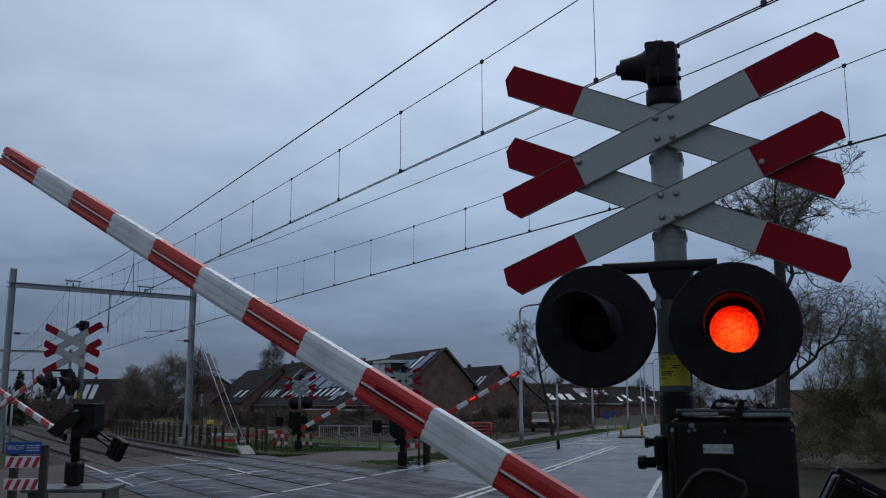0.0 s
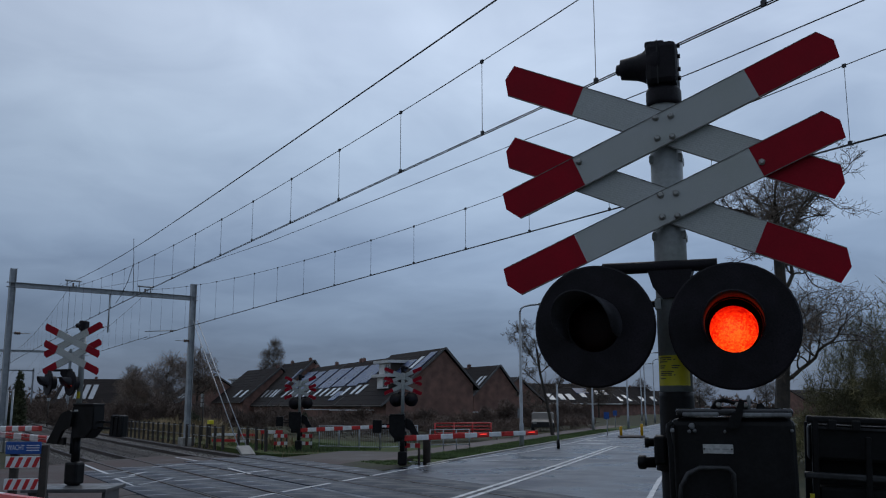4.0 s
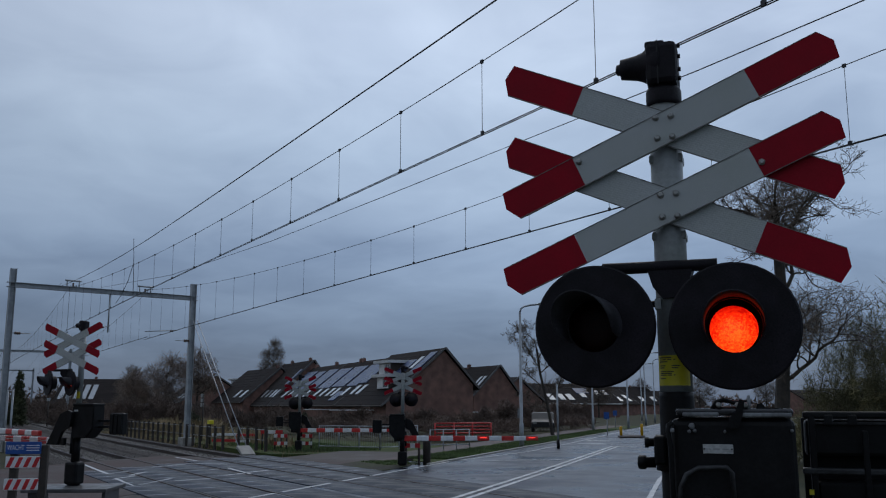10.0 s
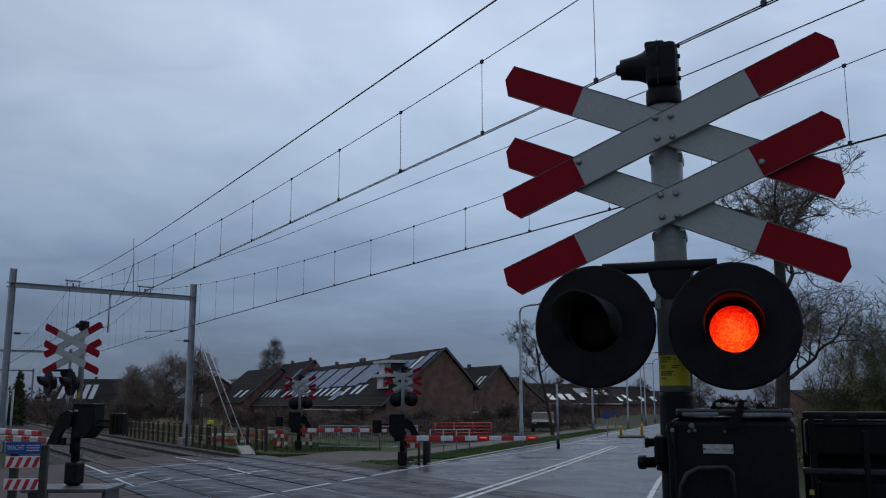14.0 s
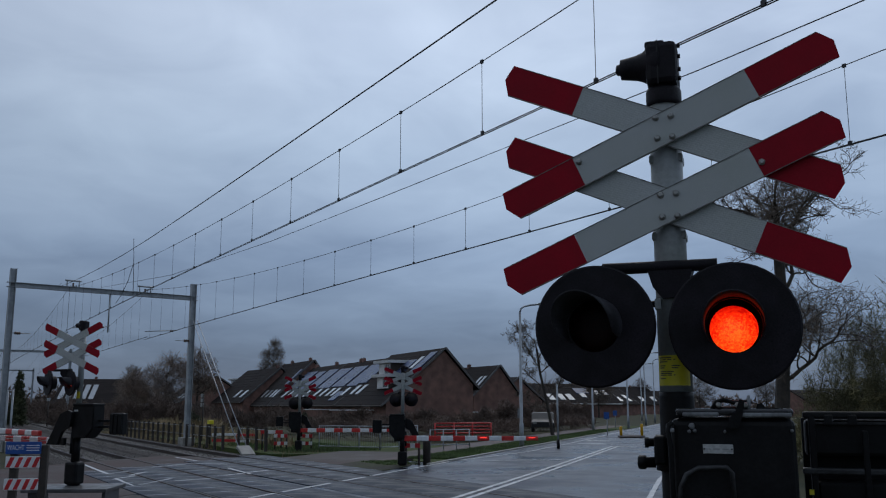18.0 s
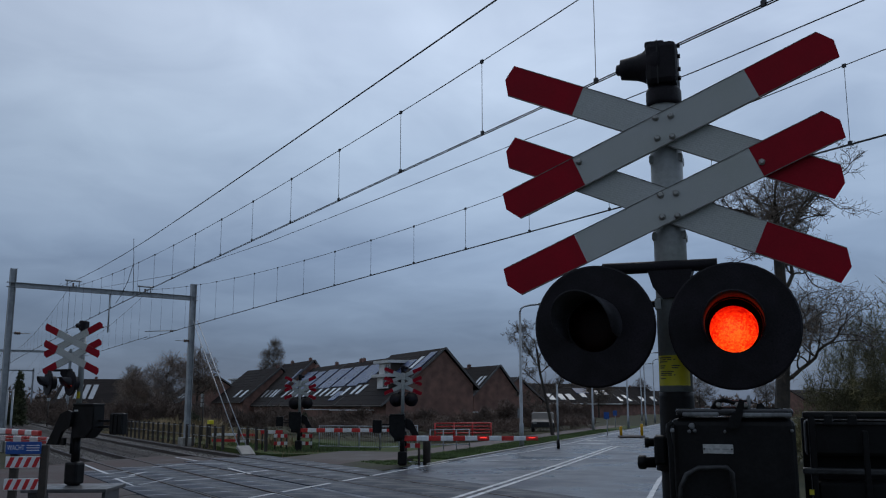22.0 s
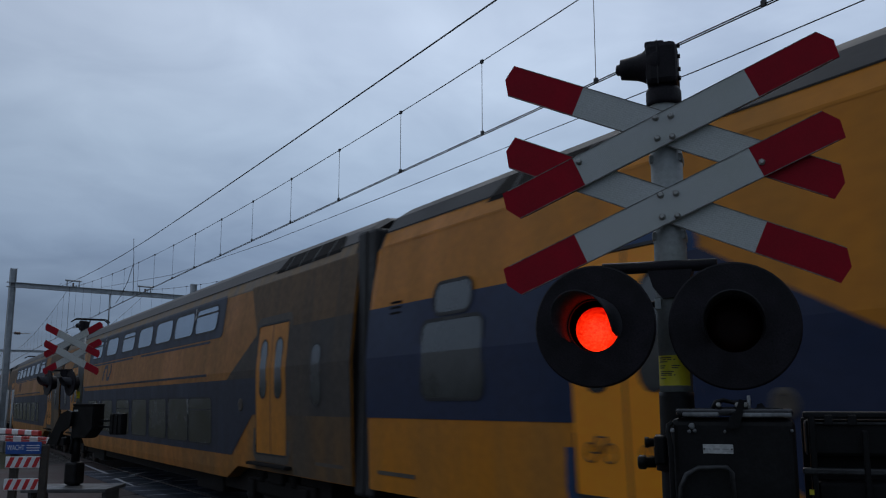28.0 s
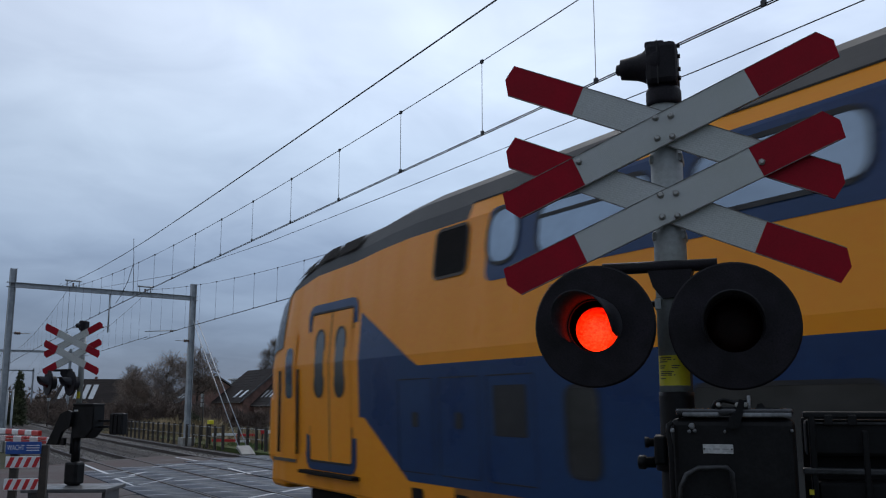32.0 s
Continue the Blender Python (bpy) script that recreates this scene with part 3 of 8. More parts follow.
def loose_stones():
    """Ballast stones lying on the beds next to the crossing."""
    rng = random.Random(5)
    verts, faces = [], []
    for k in range(9000):
        x = -29 - 42 * rng.random() ** 1.5
        y0 = NEAR_Y if rng.random() < 0.6 else FAR_Y
        u = rng.uniform(-2.2, 2.2)
        z = -0.125 if abs(u) < 1.85 else -0.125 - 0.5 * (abs(u) - 1.85)
        if abs(abs(u) - 0.75) < 0.09:
            continue
        c = Vector((x, track_y(x, y0) + u, z))
        r = rng.uniform(0.02, 0.045)
        b = len(verts)
        for d in ((1, 0, 0), (-1, 0, 0), (0, 1, 0), (0, -1, 0), (0, 0, 1)):
            verts.append(c + Vector(d) * r * rng.uniform(0.6, 1.2))
        for f in ((0, 2, 4), (2, 1, 4), (1, 3, 4), (3, 0, 4)):
            faces.append([b + i for i in f])
    me = bpy.data.meshes.new("ballast_stones")
    me.from_pydata([tuple(v) for v in verts], [], faces)
    me.materials.append(STONE)
    tagged(new("ballast_stones", me), "grey-brown crushed ballast stones between the sleepers", "ballast", kind="stuff")


loose_stones()


# ---- crossing signals ----
def plank(thg, ang, zc, yoff, bolts=True):
    """One arm of the cross: a white board with red clipped ends."""
    L, W, T = 1.272, 0.118, 0.004
    rot = Matrix.Translation((0, yoff, zc)) @ Matrix.Rotation(-radians(ang), 4, "Y")
    h, w, c = L / 2, W / 2, 0.03
    bm = prism(B(), [(-0.335, -w), (0.335, -w), (0.335, w), (-0.335, w)], "y", -T, T)
    p = part("crossbuck_board", bm, WHITE_REFL, thg, "white reflective board with red ends", rot)
    # grimy rim along both edges
    for e in (1, -1):
        part("rim", box(B(), (0, -T - 0.0008, e * (w - 0.0012)), (L - 0.07, 0.0022, 0.0026)), RIM, p)
    for s in (1, -1):
        # the clipped corner sits on the upper outer end
        pts = [(s * 0.336, -w), (s * (h - 0.012), -w), (s * h, w * 0.05), (s * (h - 0.035), w), (s * 0.336, w)]
        if s < 0:
            pts = [(-0.336, w), (-(h - 0.012), w), (-h, -w * 0.05), (-(h - 0.035), -w), (-0.336, -w)]
        part("red_end", prism(B(), pts, "y", -T - 0.0006, T + 0.0006), RED_REFL, p)
        # the folded rim along the back
        part("stiffener", box(B(), (s * 0.30, T + 0.012, -w + 0.008), (0.56, 0.02, 0.006)), EDGE_WEAR, p)
    return p


def lamp_head(thg, x, z, yaw=0.0, r=0.213, lean=(-0.045, 0.03), glow=None):
    """Round backing board with a hooded red lens; an added disc behind the board covers the glow when the lamp is dark.
    """
    m = Matrix.Translation((x, -0.15, z)) @ Matrix.Rotation(radians(yaw), 4, "Z") @ Matrix.Rotation(radians(90), 4, "X")
    # local z points to the viewer
    bm = B()
    n = 48
    for (r0, z0), (r1, z1) in (((0.090, 0.0), (r - 0.006, 0.0)), ((r - 0.006, 0.0), (r, -0.006)), ((r, -0.006), (r, -0.012)), ((r, -0.012), (0.090, -0.012)), ((0.090, -0.012), (0.090, 0.0))):
        a = [bm.verts.new((r0 * math.cos(2 * math.pi * i / n), r0 * math.sin(2 * math.pi * i / n), z0)) for i in range(n)]
        b = [bm.verts.new((r1 * math.cos(2 * math.pi * i / n), r1 * math.sin(2 * math.pi * i / n), z1)) for i in range(n)]
        for i in range(n):
            bm.faces.new((a[i], a[(i + 1) % n], b[(i + 1) % n], b[i]))
    bmesh.ops.remove_doubles(bm, verts=bm.verts[:], dist=1e-5)
    bmesh.ops.recalc_face_normals(bm, faces=bm.faces[:])
    head = part("backing_board", bm, BLACK, thg, "matt black round lamp board", m)
    # closed housing behind the board
    part("lamp_housing", lathe(B(), [(0.205, -0.013), (0.205, -0.03), (0.12, -0.055), (0.11, -0.13), (0.05, -0.15), (0.002, -0.151)], 32, caps=False), BLACK, head)
    # hood: three quarters of a tube, longer above than below
    bm = B()
    k = 36
    for rr, flip in ((0.099, 1), (0.095, -1)):
        ring = []
        for i in range(k + 1):
            a = radians(-25) + radians(240) * i / k
            ln = 0.03 + 0.125 * math.sin((a + radians(25)) / radians(240) * math.pi) ** 0.45
            ring.append((bm.verts.new((rr * math.cos(a), rr * math.sin(a), 0.0)), bm.verts.new((rr * math.cos(a) + lean[0] * ln / 0.18, rr * math.sin(a) + lean[1] * ln / 0.18, ln))))
        for p, q in zip(ring, ring[1:]):
            f = bm.faces.new((p[0], q[0], q[1], p[1])[::flip])
            f.smooth = True
        if flip == 1:
            outer = ring
        else:
            for (p, q), (s, t) in zip(zip(outer, outer[1:]), zip(ring, ring[1:])):
                bm.faces.new((p[1], q[1], t[1], s[1]))
    part("hood", bm, HOOD, head, "black lamp hood in skylit grey")
    part("lens", lathe(B(), [(0.079, -0.060), (0.074, -0.054), (0.042, -0.044), (0.010, -0.042)], 32, Matrix.Translation((0, -0.008, 0))), glow or GLOW, head, "glowing red lens")
    # added disc, not a real lamp part: stands in for the light going out
    blind = part("blind", lathe(B(), [(0.098, -0.034), (0.098, -0.029), (0.05, -0.020), (0.012, -0.018)], 32), LENS_OFF, head, "dark red disc added as the unlit lens")
    return blind


def bolt_row(thg, pts, y):
    me = mesh_of(lathe(B(), [(0.012, 0), (0.012, 0.004), (0.0085, 0.005), (0.0085, 0.013), (0.006, 0.015)], 8), "bolt", BOLT)
    for x, z in pts:
        part("bolt", me, None, thg, m=Matrix.Translation((x, y, z)) @ Matrix.Rotation(radians(90), 4, "X"))


def crossing_signal(name, m, label, bell=True, detail=True, yaws=(-4, 3), foot=1.99, size=1.0, mirrored=False, lamp_shift=(0.0, 0.0), board_shift=(0.0, 0.0)):
    """Post with double cross, two red flashing lamps and the barrier drive. Front looks to local -y."""
    s = thing(name, m, label, "crossing signal", "crossing signals")
    part("post", lathe(B(), [(0.057, foot), (0.057, 3.07)], 28), GREY_PAINT, s, "grey painted steel tube")
    part("post_foot", lathe(B(), [(0.12, 0.0), (0.12, 0.05), (0.064, 0.10), (0.062, foot - 0.4), (0.0595, foot - 0.01), (0.0595, foot + 0.007)], 28), BLACK_BOX, s, "black lower post")
    part("post_cap", lathe(B(), [(0.062, 3.035), (0.064, 3.05), (0.064, 3.09), (0.058, 3.105), (0.02, 3.108)], 28), BLACK, s)
    if bell:
        b = part("bell_horn", lathe(B(), [(0.010, -0.166), (0.020, -0.162), (0.022, -0.150), (0.038, -0.147), (0.042, -0.120), (0.047, -0.090), (0.056, -0.064), (0.072, -0.042), (0.080, -0.026), (0.082, 0.0)], 24), BLACK, s, "black warning bell horn",
                 Matrix.Translation((-0.005, 0, 3.197)) @ Matrix.Rotation(radians(90), 4, "Y"))
        part("bell_body", box(B(), (0.0, 0, 3.186), (0.115, 0.15, 0.165), 0.022), BLACK, s)
        part("body_seam", box(B(), (-0.012, 0, 3.186), (0.005, 0.154, 0.169), 0.002), RUBBER, s)
        for zz in (3.130, 3.165, 3.215, 3.255):
            part("bell_screw", lathe(B(), [(0.009, 0), (0.009, 0.012)], 8), BLACK, s, m=Matrix.Translation((0.055, -0.03, zz)) @ Matrix.Rotation(radians(90), 4, "Y"))
        part("bell_lid", box(B(), (-0.022, 0, 3.262), (0.072, 0.13, 0.026), 0.010), BLACK, s)
    for zc in (2.928, 2.643):
        fl = -1 if mirrored else 1
        plank(s, -23.4 * fl, zc + 0.008, -0.064)
        plank(s, 23.6 * fl, zc, -0.084)
        part("clamp", box(B(), (0, 0.012, zc - 0.095), (0.119, 0.10, 0.03), 0.006), GREY_PAINT, s)
    if detail:
        bolt_row(s, [(-0.025, 2.969), (0.028, 2.971), (-0.022, 2.893), (0.031, 2.895), (-0.019, 2.684), (0.034, 2.687), (-0.016, 2.605), (0.036, 2.606), (-0.305, 2.83), (0.325, 2.775)], -0.088)
    bm = rod(B(), (-0.235, -0.06, 2.432), (0.16, -0.06, 2.432), 0.021, n=14)
    part("lamp_arm", bm, BLACK, s, "black lamp carrier arm")
    bm = prism(B(), [(-0.08, 2.43), (0.08, 2.43), (0.06, 2.36), (0.03, 2.32), (-0.03, 2.32), (-0.06, 2.36)], "y", -0.075, 0.02)
    part("arm_bracket", bm, BLACK, s)
    part("junction_box", box(B(), (-0.045, -0.055, 2.30), (0.022, 0.03, 0.04), 0.004), GREY_PAINT, s)
    bl = lamp_head(s, -0.258, 2.222, yaw=yaws[0], lean=(-0.034, 0.014), glow=GLOW_OFF_AXIS)
    br = lamp_head(s, 0.207, 2.212, yaw=yaws[1], lean=(-0.010, 0.004))
    part("back_arm", rod(B(), (-0.2, 0.02, 2.31), (0.2, 0.02, 2.31), 0.012), BLACK, s)
    if detail:
        # yellow notice wrapped round the post, its print too small to read
        bm = B()
        n = 12
        ring = [(0.0582 * math.cos(radians(200 + 130 * i / n)), 0.0582 * math.sin(radians(200 + 130 * i / n))) for i in range(n + 1)]
        vs = [(bm.verts.new((x, y, 2.018)), bm.verts.new((x, y, 2.122))) for x, y in ring]
        for a, b in zip(vs, vs[1:]):
            bm.faces.new((a[0], b[0], b[1], a[1]))
        st = part("notice_sticker", bm, STICKER, s, "yellow notice sticker with small print")
        for k, (z, a0, a1) in enumerate([(2.112, 215, 262), (2.105, 215, 275), (2.098, 215, 248), (2.084, 215, 240), (2.084, 262, 290), (2.077, 215, 235), (2.077, 262, 284), (2.064, 217, 268), (2.058, 217, 262), (2.052, 217, 274), (2.040, 217, 240)]):
            bm = B()
            vs = [(bm.verts.new((0.0588 * math.cos(radians(a)), 0.0588 * math.sin(radians(a)), z)), bm.verts.new((0.0588 * math.cos(radians(a)), 0.0588 * math.sin(radians(a)), z + 0.0035))) for a in (a0, (a0 * 2 + a1) / 3, (a0 + a1 * 2) / 3, a1)]
            for a, b in zip(vs, vs[1:]):
                bm.faces.new((a[0], b[0], b[1], a[1]))
            part("print_line", bm, INK, st)
    if size != 1.0:
        # the larger pattern of boards and lamps, hung from the same height
        grow_by = Matrix.Translation((0, 0, 3.2)) @ Matrix.Scale(size, 4) @ Matrix.Translation((0, 0, -3.2))
        for ch in s.children:
            if not ch.name.startswith("post"):
                ch.matrix_basis = grow_by @ ch.matrix_basis
            if ch.name.startswith(("backing_board", "lamp_arm", "arm_bracket", "back_arm")):
                ch.matrix_basis = Matrix.Translation((*lamp_shift, 0)) @ ch.matrix_basis
            if ch.name.startswith("crossbuck_board"):
                ch.matrix_basis = Matrix.Translation((*board_shift, 0)) @ ch.matrix_basis
    return s, bl, br


def drive_box(sig):
    """The barrier drive on the post: a black iron box with a lid, and the counterweight frame."""
    d = part("drive_box", box(B(), (0.185, -0.22, 1.512), (0.362, 0.30, 0.80), 0.022, seg=3), BLACK_BOX, sig, "black iron barrier drive box")
    lid = part("lid", box(B(), (0.192, -0.22, 1.930), (0.340, 0.316, 0.022), 0.008, seg=3), WET_LID, d, "wet black lid with pale rim")
    # pale strips carry the wet lid's sky sheen as colour
    part("lid_rim", box(B(), (0.096, -0.379, 1.923), (0.108, 0.008, 0.013), 0.004), EDGE_WEAR, lid, "pale lid rim with painted sheen")
    part("lid_rim", box(B(), (0.282, -0.379, 1.922), (0.150, 0.008, 0.013), 0.004), EDGE_WEAR, lid, "pale lid rim with painted sheen")
    # clasp: strap over the rim, lever and hinge pin
    part("strap", prism(B(), [(0.175, 1.882), (0.205, 1.882), (0.218, 1.919), (0.226, 1.964), (0.212, 1.970), (0.196, 1.926), (0.178, 1.914)], "y", -0.394, -0.380), BLACK_BOX, lid, "black clasp strap")
    hk = part("clasp_base", box(B(), (0.185, -0.34, 1.939), (0.105, 0.05, 0.014), 0.004), BLACK_BOX, lid, "black clasp with bolts")
    part("clasp_lever", path_tube(B(), [(0.130, -0.36, 1.939), (0.142, -0.365, 1.960), (0.165, -0.365, 1.966), (0.20, -0.365, 1.958), (0.245, -0.36, 1.962)], 0.007), BLACK_BOX, hk)
    part("clasp_pin", rod(B(), (0.238, -0.37, 1.929), (0.238, -0.37, 1.980), 0.005, n=8), EDGE_WEAR, hk)
    for x in (0.150, 0.205, 0.228):
        part("clasp_bolt", lathe(B(), [(0.009, 0), (0.009, 0.008), (0.005, 0.014)], 6), BOLT, hk, m=Matrix.Translation((x, -0.366, 1.952)) @ Matrix.Rotation(radians(90), 4, "X"))
    part("clasp_tail", prism(B(), [(0.255, 1.932), (0.330, 1.932), (0.325, 1.942), (0.285, 1.944), (0.275, 1.958), (0.262, 1.954)], "y", -0.36, -0.345), BLACK_BOX, hk)
    part("type_plate", box(B(), (0.142, -0.3725, 1.820), (0.088, 0.004, 0.028), 0.001, seg=1), LABEL, d, "pale blank type plate")
    for x in (0.102, 0.182):
        part("rivet", lathe(B(), [(0.003, 0), (0.003, 0.003)], 8), INK, d, m=Matrix.Translation((x, -0.3745, 1.820)) @ Matrix.Rotation(radians(90), 4, "X"))
    for k, (a, c) in enumerate(((-0.030, 0.003), (-0.004, 0.004), (0.022, 0.003))):
        part("plate_print", box(B(), (0.142 + a, -0.3752, 1.820), (0.02, 0.001, c)), STEEL_SHADE, d)
    crank = part("crank_handle", path_tube(B(), [(0.020, -0.385, 1.610), (0.028, -0.392, 1.705), (0.048, -0.398, 1.745), (0.085, -0.40, 1.765), (0.165, -0.40, 1.768), (0.180, -0.397, 1.752), (0.184, -0.390, 1.610)], 0.0075), WORN_BLACK, sig, "worn black crank handle")
    part("lock_boss", lathe(B(), [(0.034, 0), (0.034, 0.012), (0.022, 0.016), (0.018, 0.03)], 18), BLACK_BOX, crank, "", Matrix.Translation((0.105, -0.37, 1.655)) @ Matrix.Rotation(radians(90), 4, "X"))
    # conduit down the side
    part("conduit", path_tube(B(), [(0.012, -0.385, 1.898), (0.0, -0.388, 1.890), (-0.002, -0.388, 1.872), (0.004, -0.388, 1.820), (0.008, -0.388, 1.20)], 0.008), BLACK_BOX, d, "black conduit")
    part("conduit_clip", box(B(), (0.004, -0.385, 1.875), (0.026, 0.012, 0.012), 0.003), EDGE_WEAR, d)
    for x, z, rr in ((0.068, 1.888, 0.010), (0.060, 1.872, 0.006), (0.076, 1.874, 0.006), (0.165, 1.872, 0.005), (0.355, 1.876, 0.005), (0.358, 1.630, 0.006), (0.20, 1.630, 0.005)):
        part("screw", lathe(B(), [(rr, 0), (rr, 0.004), (rr * 0.5, 0.008)], 8), EDGE_WEAR, d, m=Matrix.Translation((x, -0.371, z)) @ Matrix.Rotation(radians(90), 4, "X"))
    part("mounting_block", box(B(), (-0.055, -0.05, 1.800), (0.042, 0.09, 0.10), 0.010), BLACK_BOX, sig)
    part("grease_cap", lathe(B(), [(0.018, 0.0), (0.018, 0.03), (0.024, 0.034), (0.024, 0.055), (0.018, 0.06)], 14), BLACK_BOX, sig, "", Matrix.Translation((-0.075, -0.05, 1.758)) @ Matrix.Rotation(radians(-90), 4, "Y"))
    part("grease_cap", lathe(B(), [(0.014, 0.0), (0.014, 0.02), (0.018, 0.022), (0.018, 0.034)], 14), BLACK_BOX, sig, "", Matrix.Translation((-0.075, -0.05, 1.825)) @ Matrix.Rotation(radians(-90), 4, "Y"))
    part("flange", lathe(B(), [(0.078, 1.730), (0.078, 1.850)], 20), BLACK_BOX, sig)
    # counterweight frame on the far side of the box
    f = part("counterweight_frame", box(B(), (0.60, -0.10, 1.920), (0.40, 0.05, 0.022), 0.006), BLACK_BOX, sig, "black counterweight frame")
    part("weight", box(B(), (0.60, -0.05, 1.847), (0.39, 0.10, 0.115), 0.012), BLACK_BOX, f, "black cast counterweight")
    for x in (0.475, 0.545):
        part("notch", box(B(), (x, -0.126, 1.904), (0.026, 0.012, 0.034), 0.004), BLACK_BOX, f)
    part("weight_rib", box(B(), (0.60, -0.105, 1.894), (0.37, 0.012, 0.008), 0.002), WORN_BLACK, f)
    part("frame_bar", box(B(), (0.60, -0.12, 1.745), (0.42, 0.026, 0.020), 0.005), WORN_BLACK, f, "worn horizontal bar")
    part("frame_bar", box(B(), (0.578, -0.132, 1.752), (0.018, 0.016, 0.24), 0.004), BLACK_BOX, f)
    part("back_plate", box(B(), (0.61, 0.02, 1.62), (0.42, 0.02, 0.58), 0.004), BLACK_BOX, f)
    part("frame_bar", box(B(), (0.425, -0.11, 1.762), (0.02, 0.03, 0.32), 0.004), BLACK_BOX, f)
    part("frame_bar", box(B(), (0.64, -0.12, 1.632), (0.3, 0.02, 0.02), 0.004), BLACK_BOX, f)
    part("weight", box(B(), (0.60, -0.04, 1.612), (0.34, 0.12, 0.20), 0.012), BLACK_BOX, f, "black cast counterweight")
    part("tag", box(B(), (0.412, -0.128, 1.680), (0.014, 0.004, 0.016)), STICKER, f, "small yellow tag")
    return crank, f


NEAR_SIG = Matrix.Translation((-2.324, 2.346, 0)) @ Matrix.Rotation(radians(40.6), 4, "Z")
near_signal, nb_l, nb_r = crossing_signal("crossing_signal", NEAR_SIG, "grey post with red and white double cross and flashing lamps")
near_crank, near_weight = drive_box(near_signal)


def boom(name, m, length, label, n, lit=(), r0=0.085, r1=0.05, back=0.35, lamp=None):
    """Barrier arm along local -x from its pivot, tapering, in red and white sections."""
    b = thing(name, m, label, "barrier arm", "barrier arms")
    seg = length / n
    for i in range(n):
        x0, x1 = -i * seg, -(i + 1) * seg
        h0 = r0 + (r1 - r0) * i / n
        h1 = r0 + (r1 - r0) * (i + 1) / n
        bm = B()
        rings = []
        for x, h in ((x0, h0), (x1, h1)):
            pr = [(-0.025, -h), (0.025, -h), (0.036, -h * 0.7), (0.036, h * 0.7), (0.025, h), (-0.025, h), (-0.036, h * 0.7), (-0.036, h * 0.36), (-0.028, h * 0.32), (-0.028, h * 0.24), (-0.036, h * 0.2), (-0.036, -h * 0.2), (-0.028, -h * 0.24), (-0.028, -h * 0.32), (-0.036, -h * 0.36), (-0.036, -h * 0.7)]
            rings.append([bm.verts.new((x, y, z)) for y, z in pr])
        k = len(rings[0])
        for j in range(k):
            bm.faces.new((rings[0][j], rings[0][(j + 1) % k], rings[1][(j + 1) % k], rings[1][j]))
        bm.faces.new(rings[0][::-1])
        bm.faces.new(rings[1])
        bmesh.ops.recalc_face_normals(bm, faces=bm.faces[:])
        sec = part("arm_section", bm, BOOM_RED if (n - i) % 2 == 1 else BOOM_WHITE, b)
        if (n - i) % 2 == 1 and back > 0.3:
            hm = (h0 + h1) / 2
            part("reflective_strip", box(B(), ((x0 + x1) / 2, -0.0365, hm * 0.06), (seg * 0.96, 0.002, hm * 0.11)), BOOM_WHITE, sec, "thin white reflective strip")
            # flat black strip: the shade in the arm's groove put on as colour
            part("groove_shade", box(B(), ((x0 + x1) / 2, -0.0365, -hm * 0.10), (seg * 0.96, 0.002, hm * 0.10)), BLACK_BOX, sec)
        if i in lit:
            part("arm_lamp", box(B(), ((x0 + x1) / 2, 0, h0 * 0.27), (seg * 0.55, 0.082, h0 * 0.34), 0.003), lamp or GLOW_DIM, sec, "small red arm lamp")
    part("arm_root", box(B(), (back / 2, 0.0, 0.0), (back, 0.06, r0 * 2.2), 0.015), BLACK_BOX, b, "black arm clamp")
    return b


BOOM_AZ = 29.0
NEAR_PIVOT = (-2.2, 2.45, 1.261)
near_boom = boom("barrier_arm", Matrix.Translation(NEAR_PIVOT), 4.784, "red and white barrier arm with red lamps, lowering", 13, lit=(4, 12), r0=0.077, r1=0.056, lamp=RED_REFL)

# the signal over the cycle path, on a raised concrete footing
L_SIG = Matrix.Translation((-19.748, 3.238, 0.38)) @ Matrix.Rotation(radians(62), 4, "Z")
left_signal, lb_l, lb_r = crossing_signal("crossing_signal", L_SIG @ Matrix.Rotation(radians(-22), 4, "Z"), "grey post with double cross and red lamps by cycle path", detail=False, yaws=(-30, -26), foot=1.62, size=1.2, mirrored=True, lamp_shift=(-0.31, -0.06), board_shift=(-0.06, -0.15))


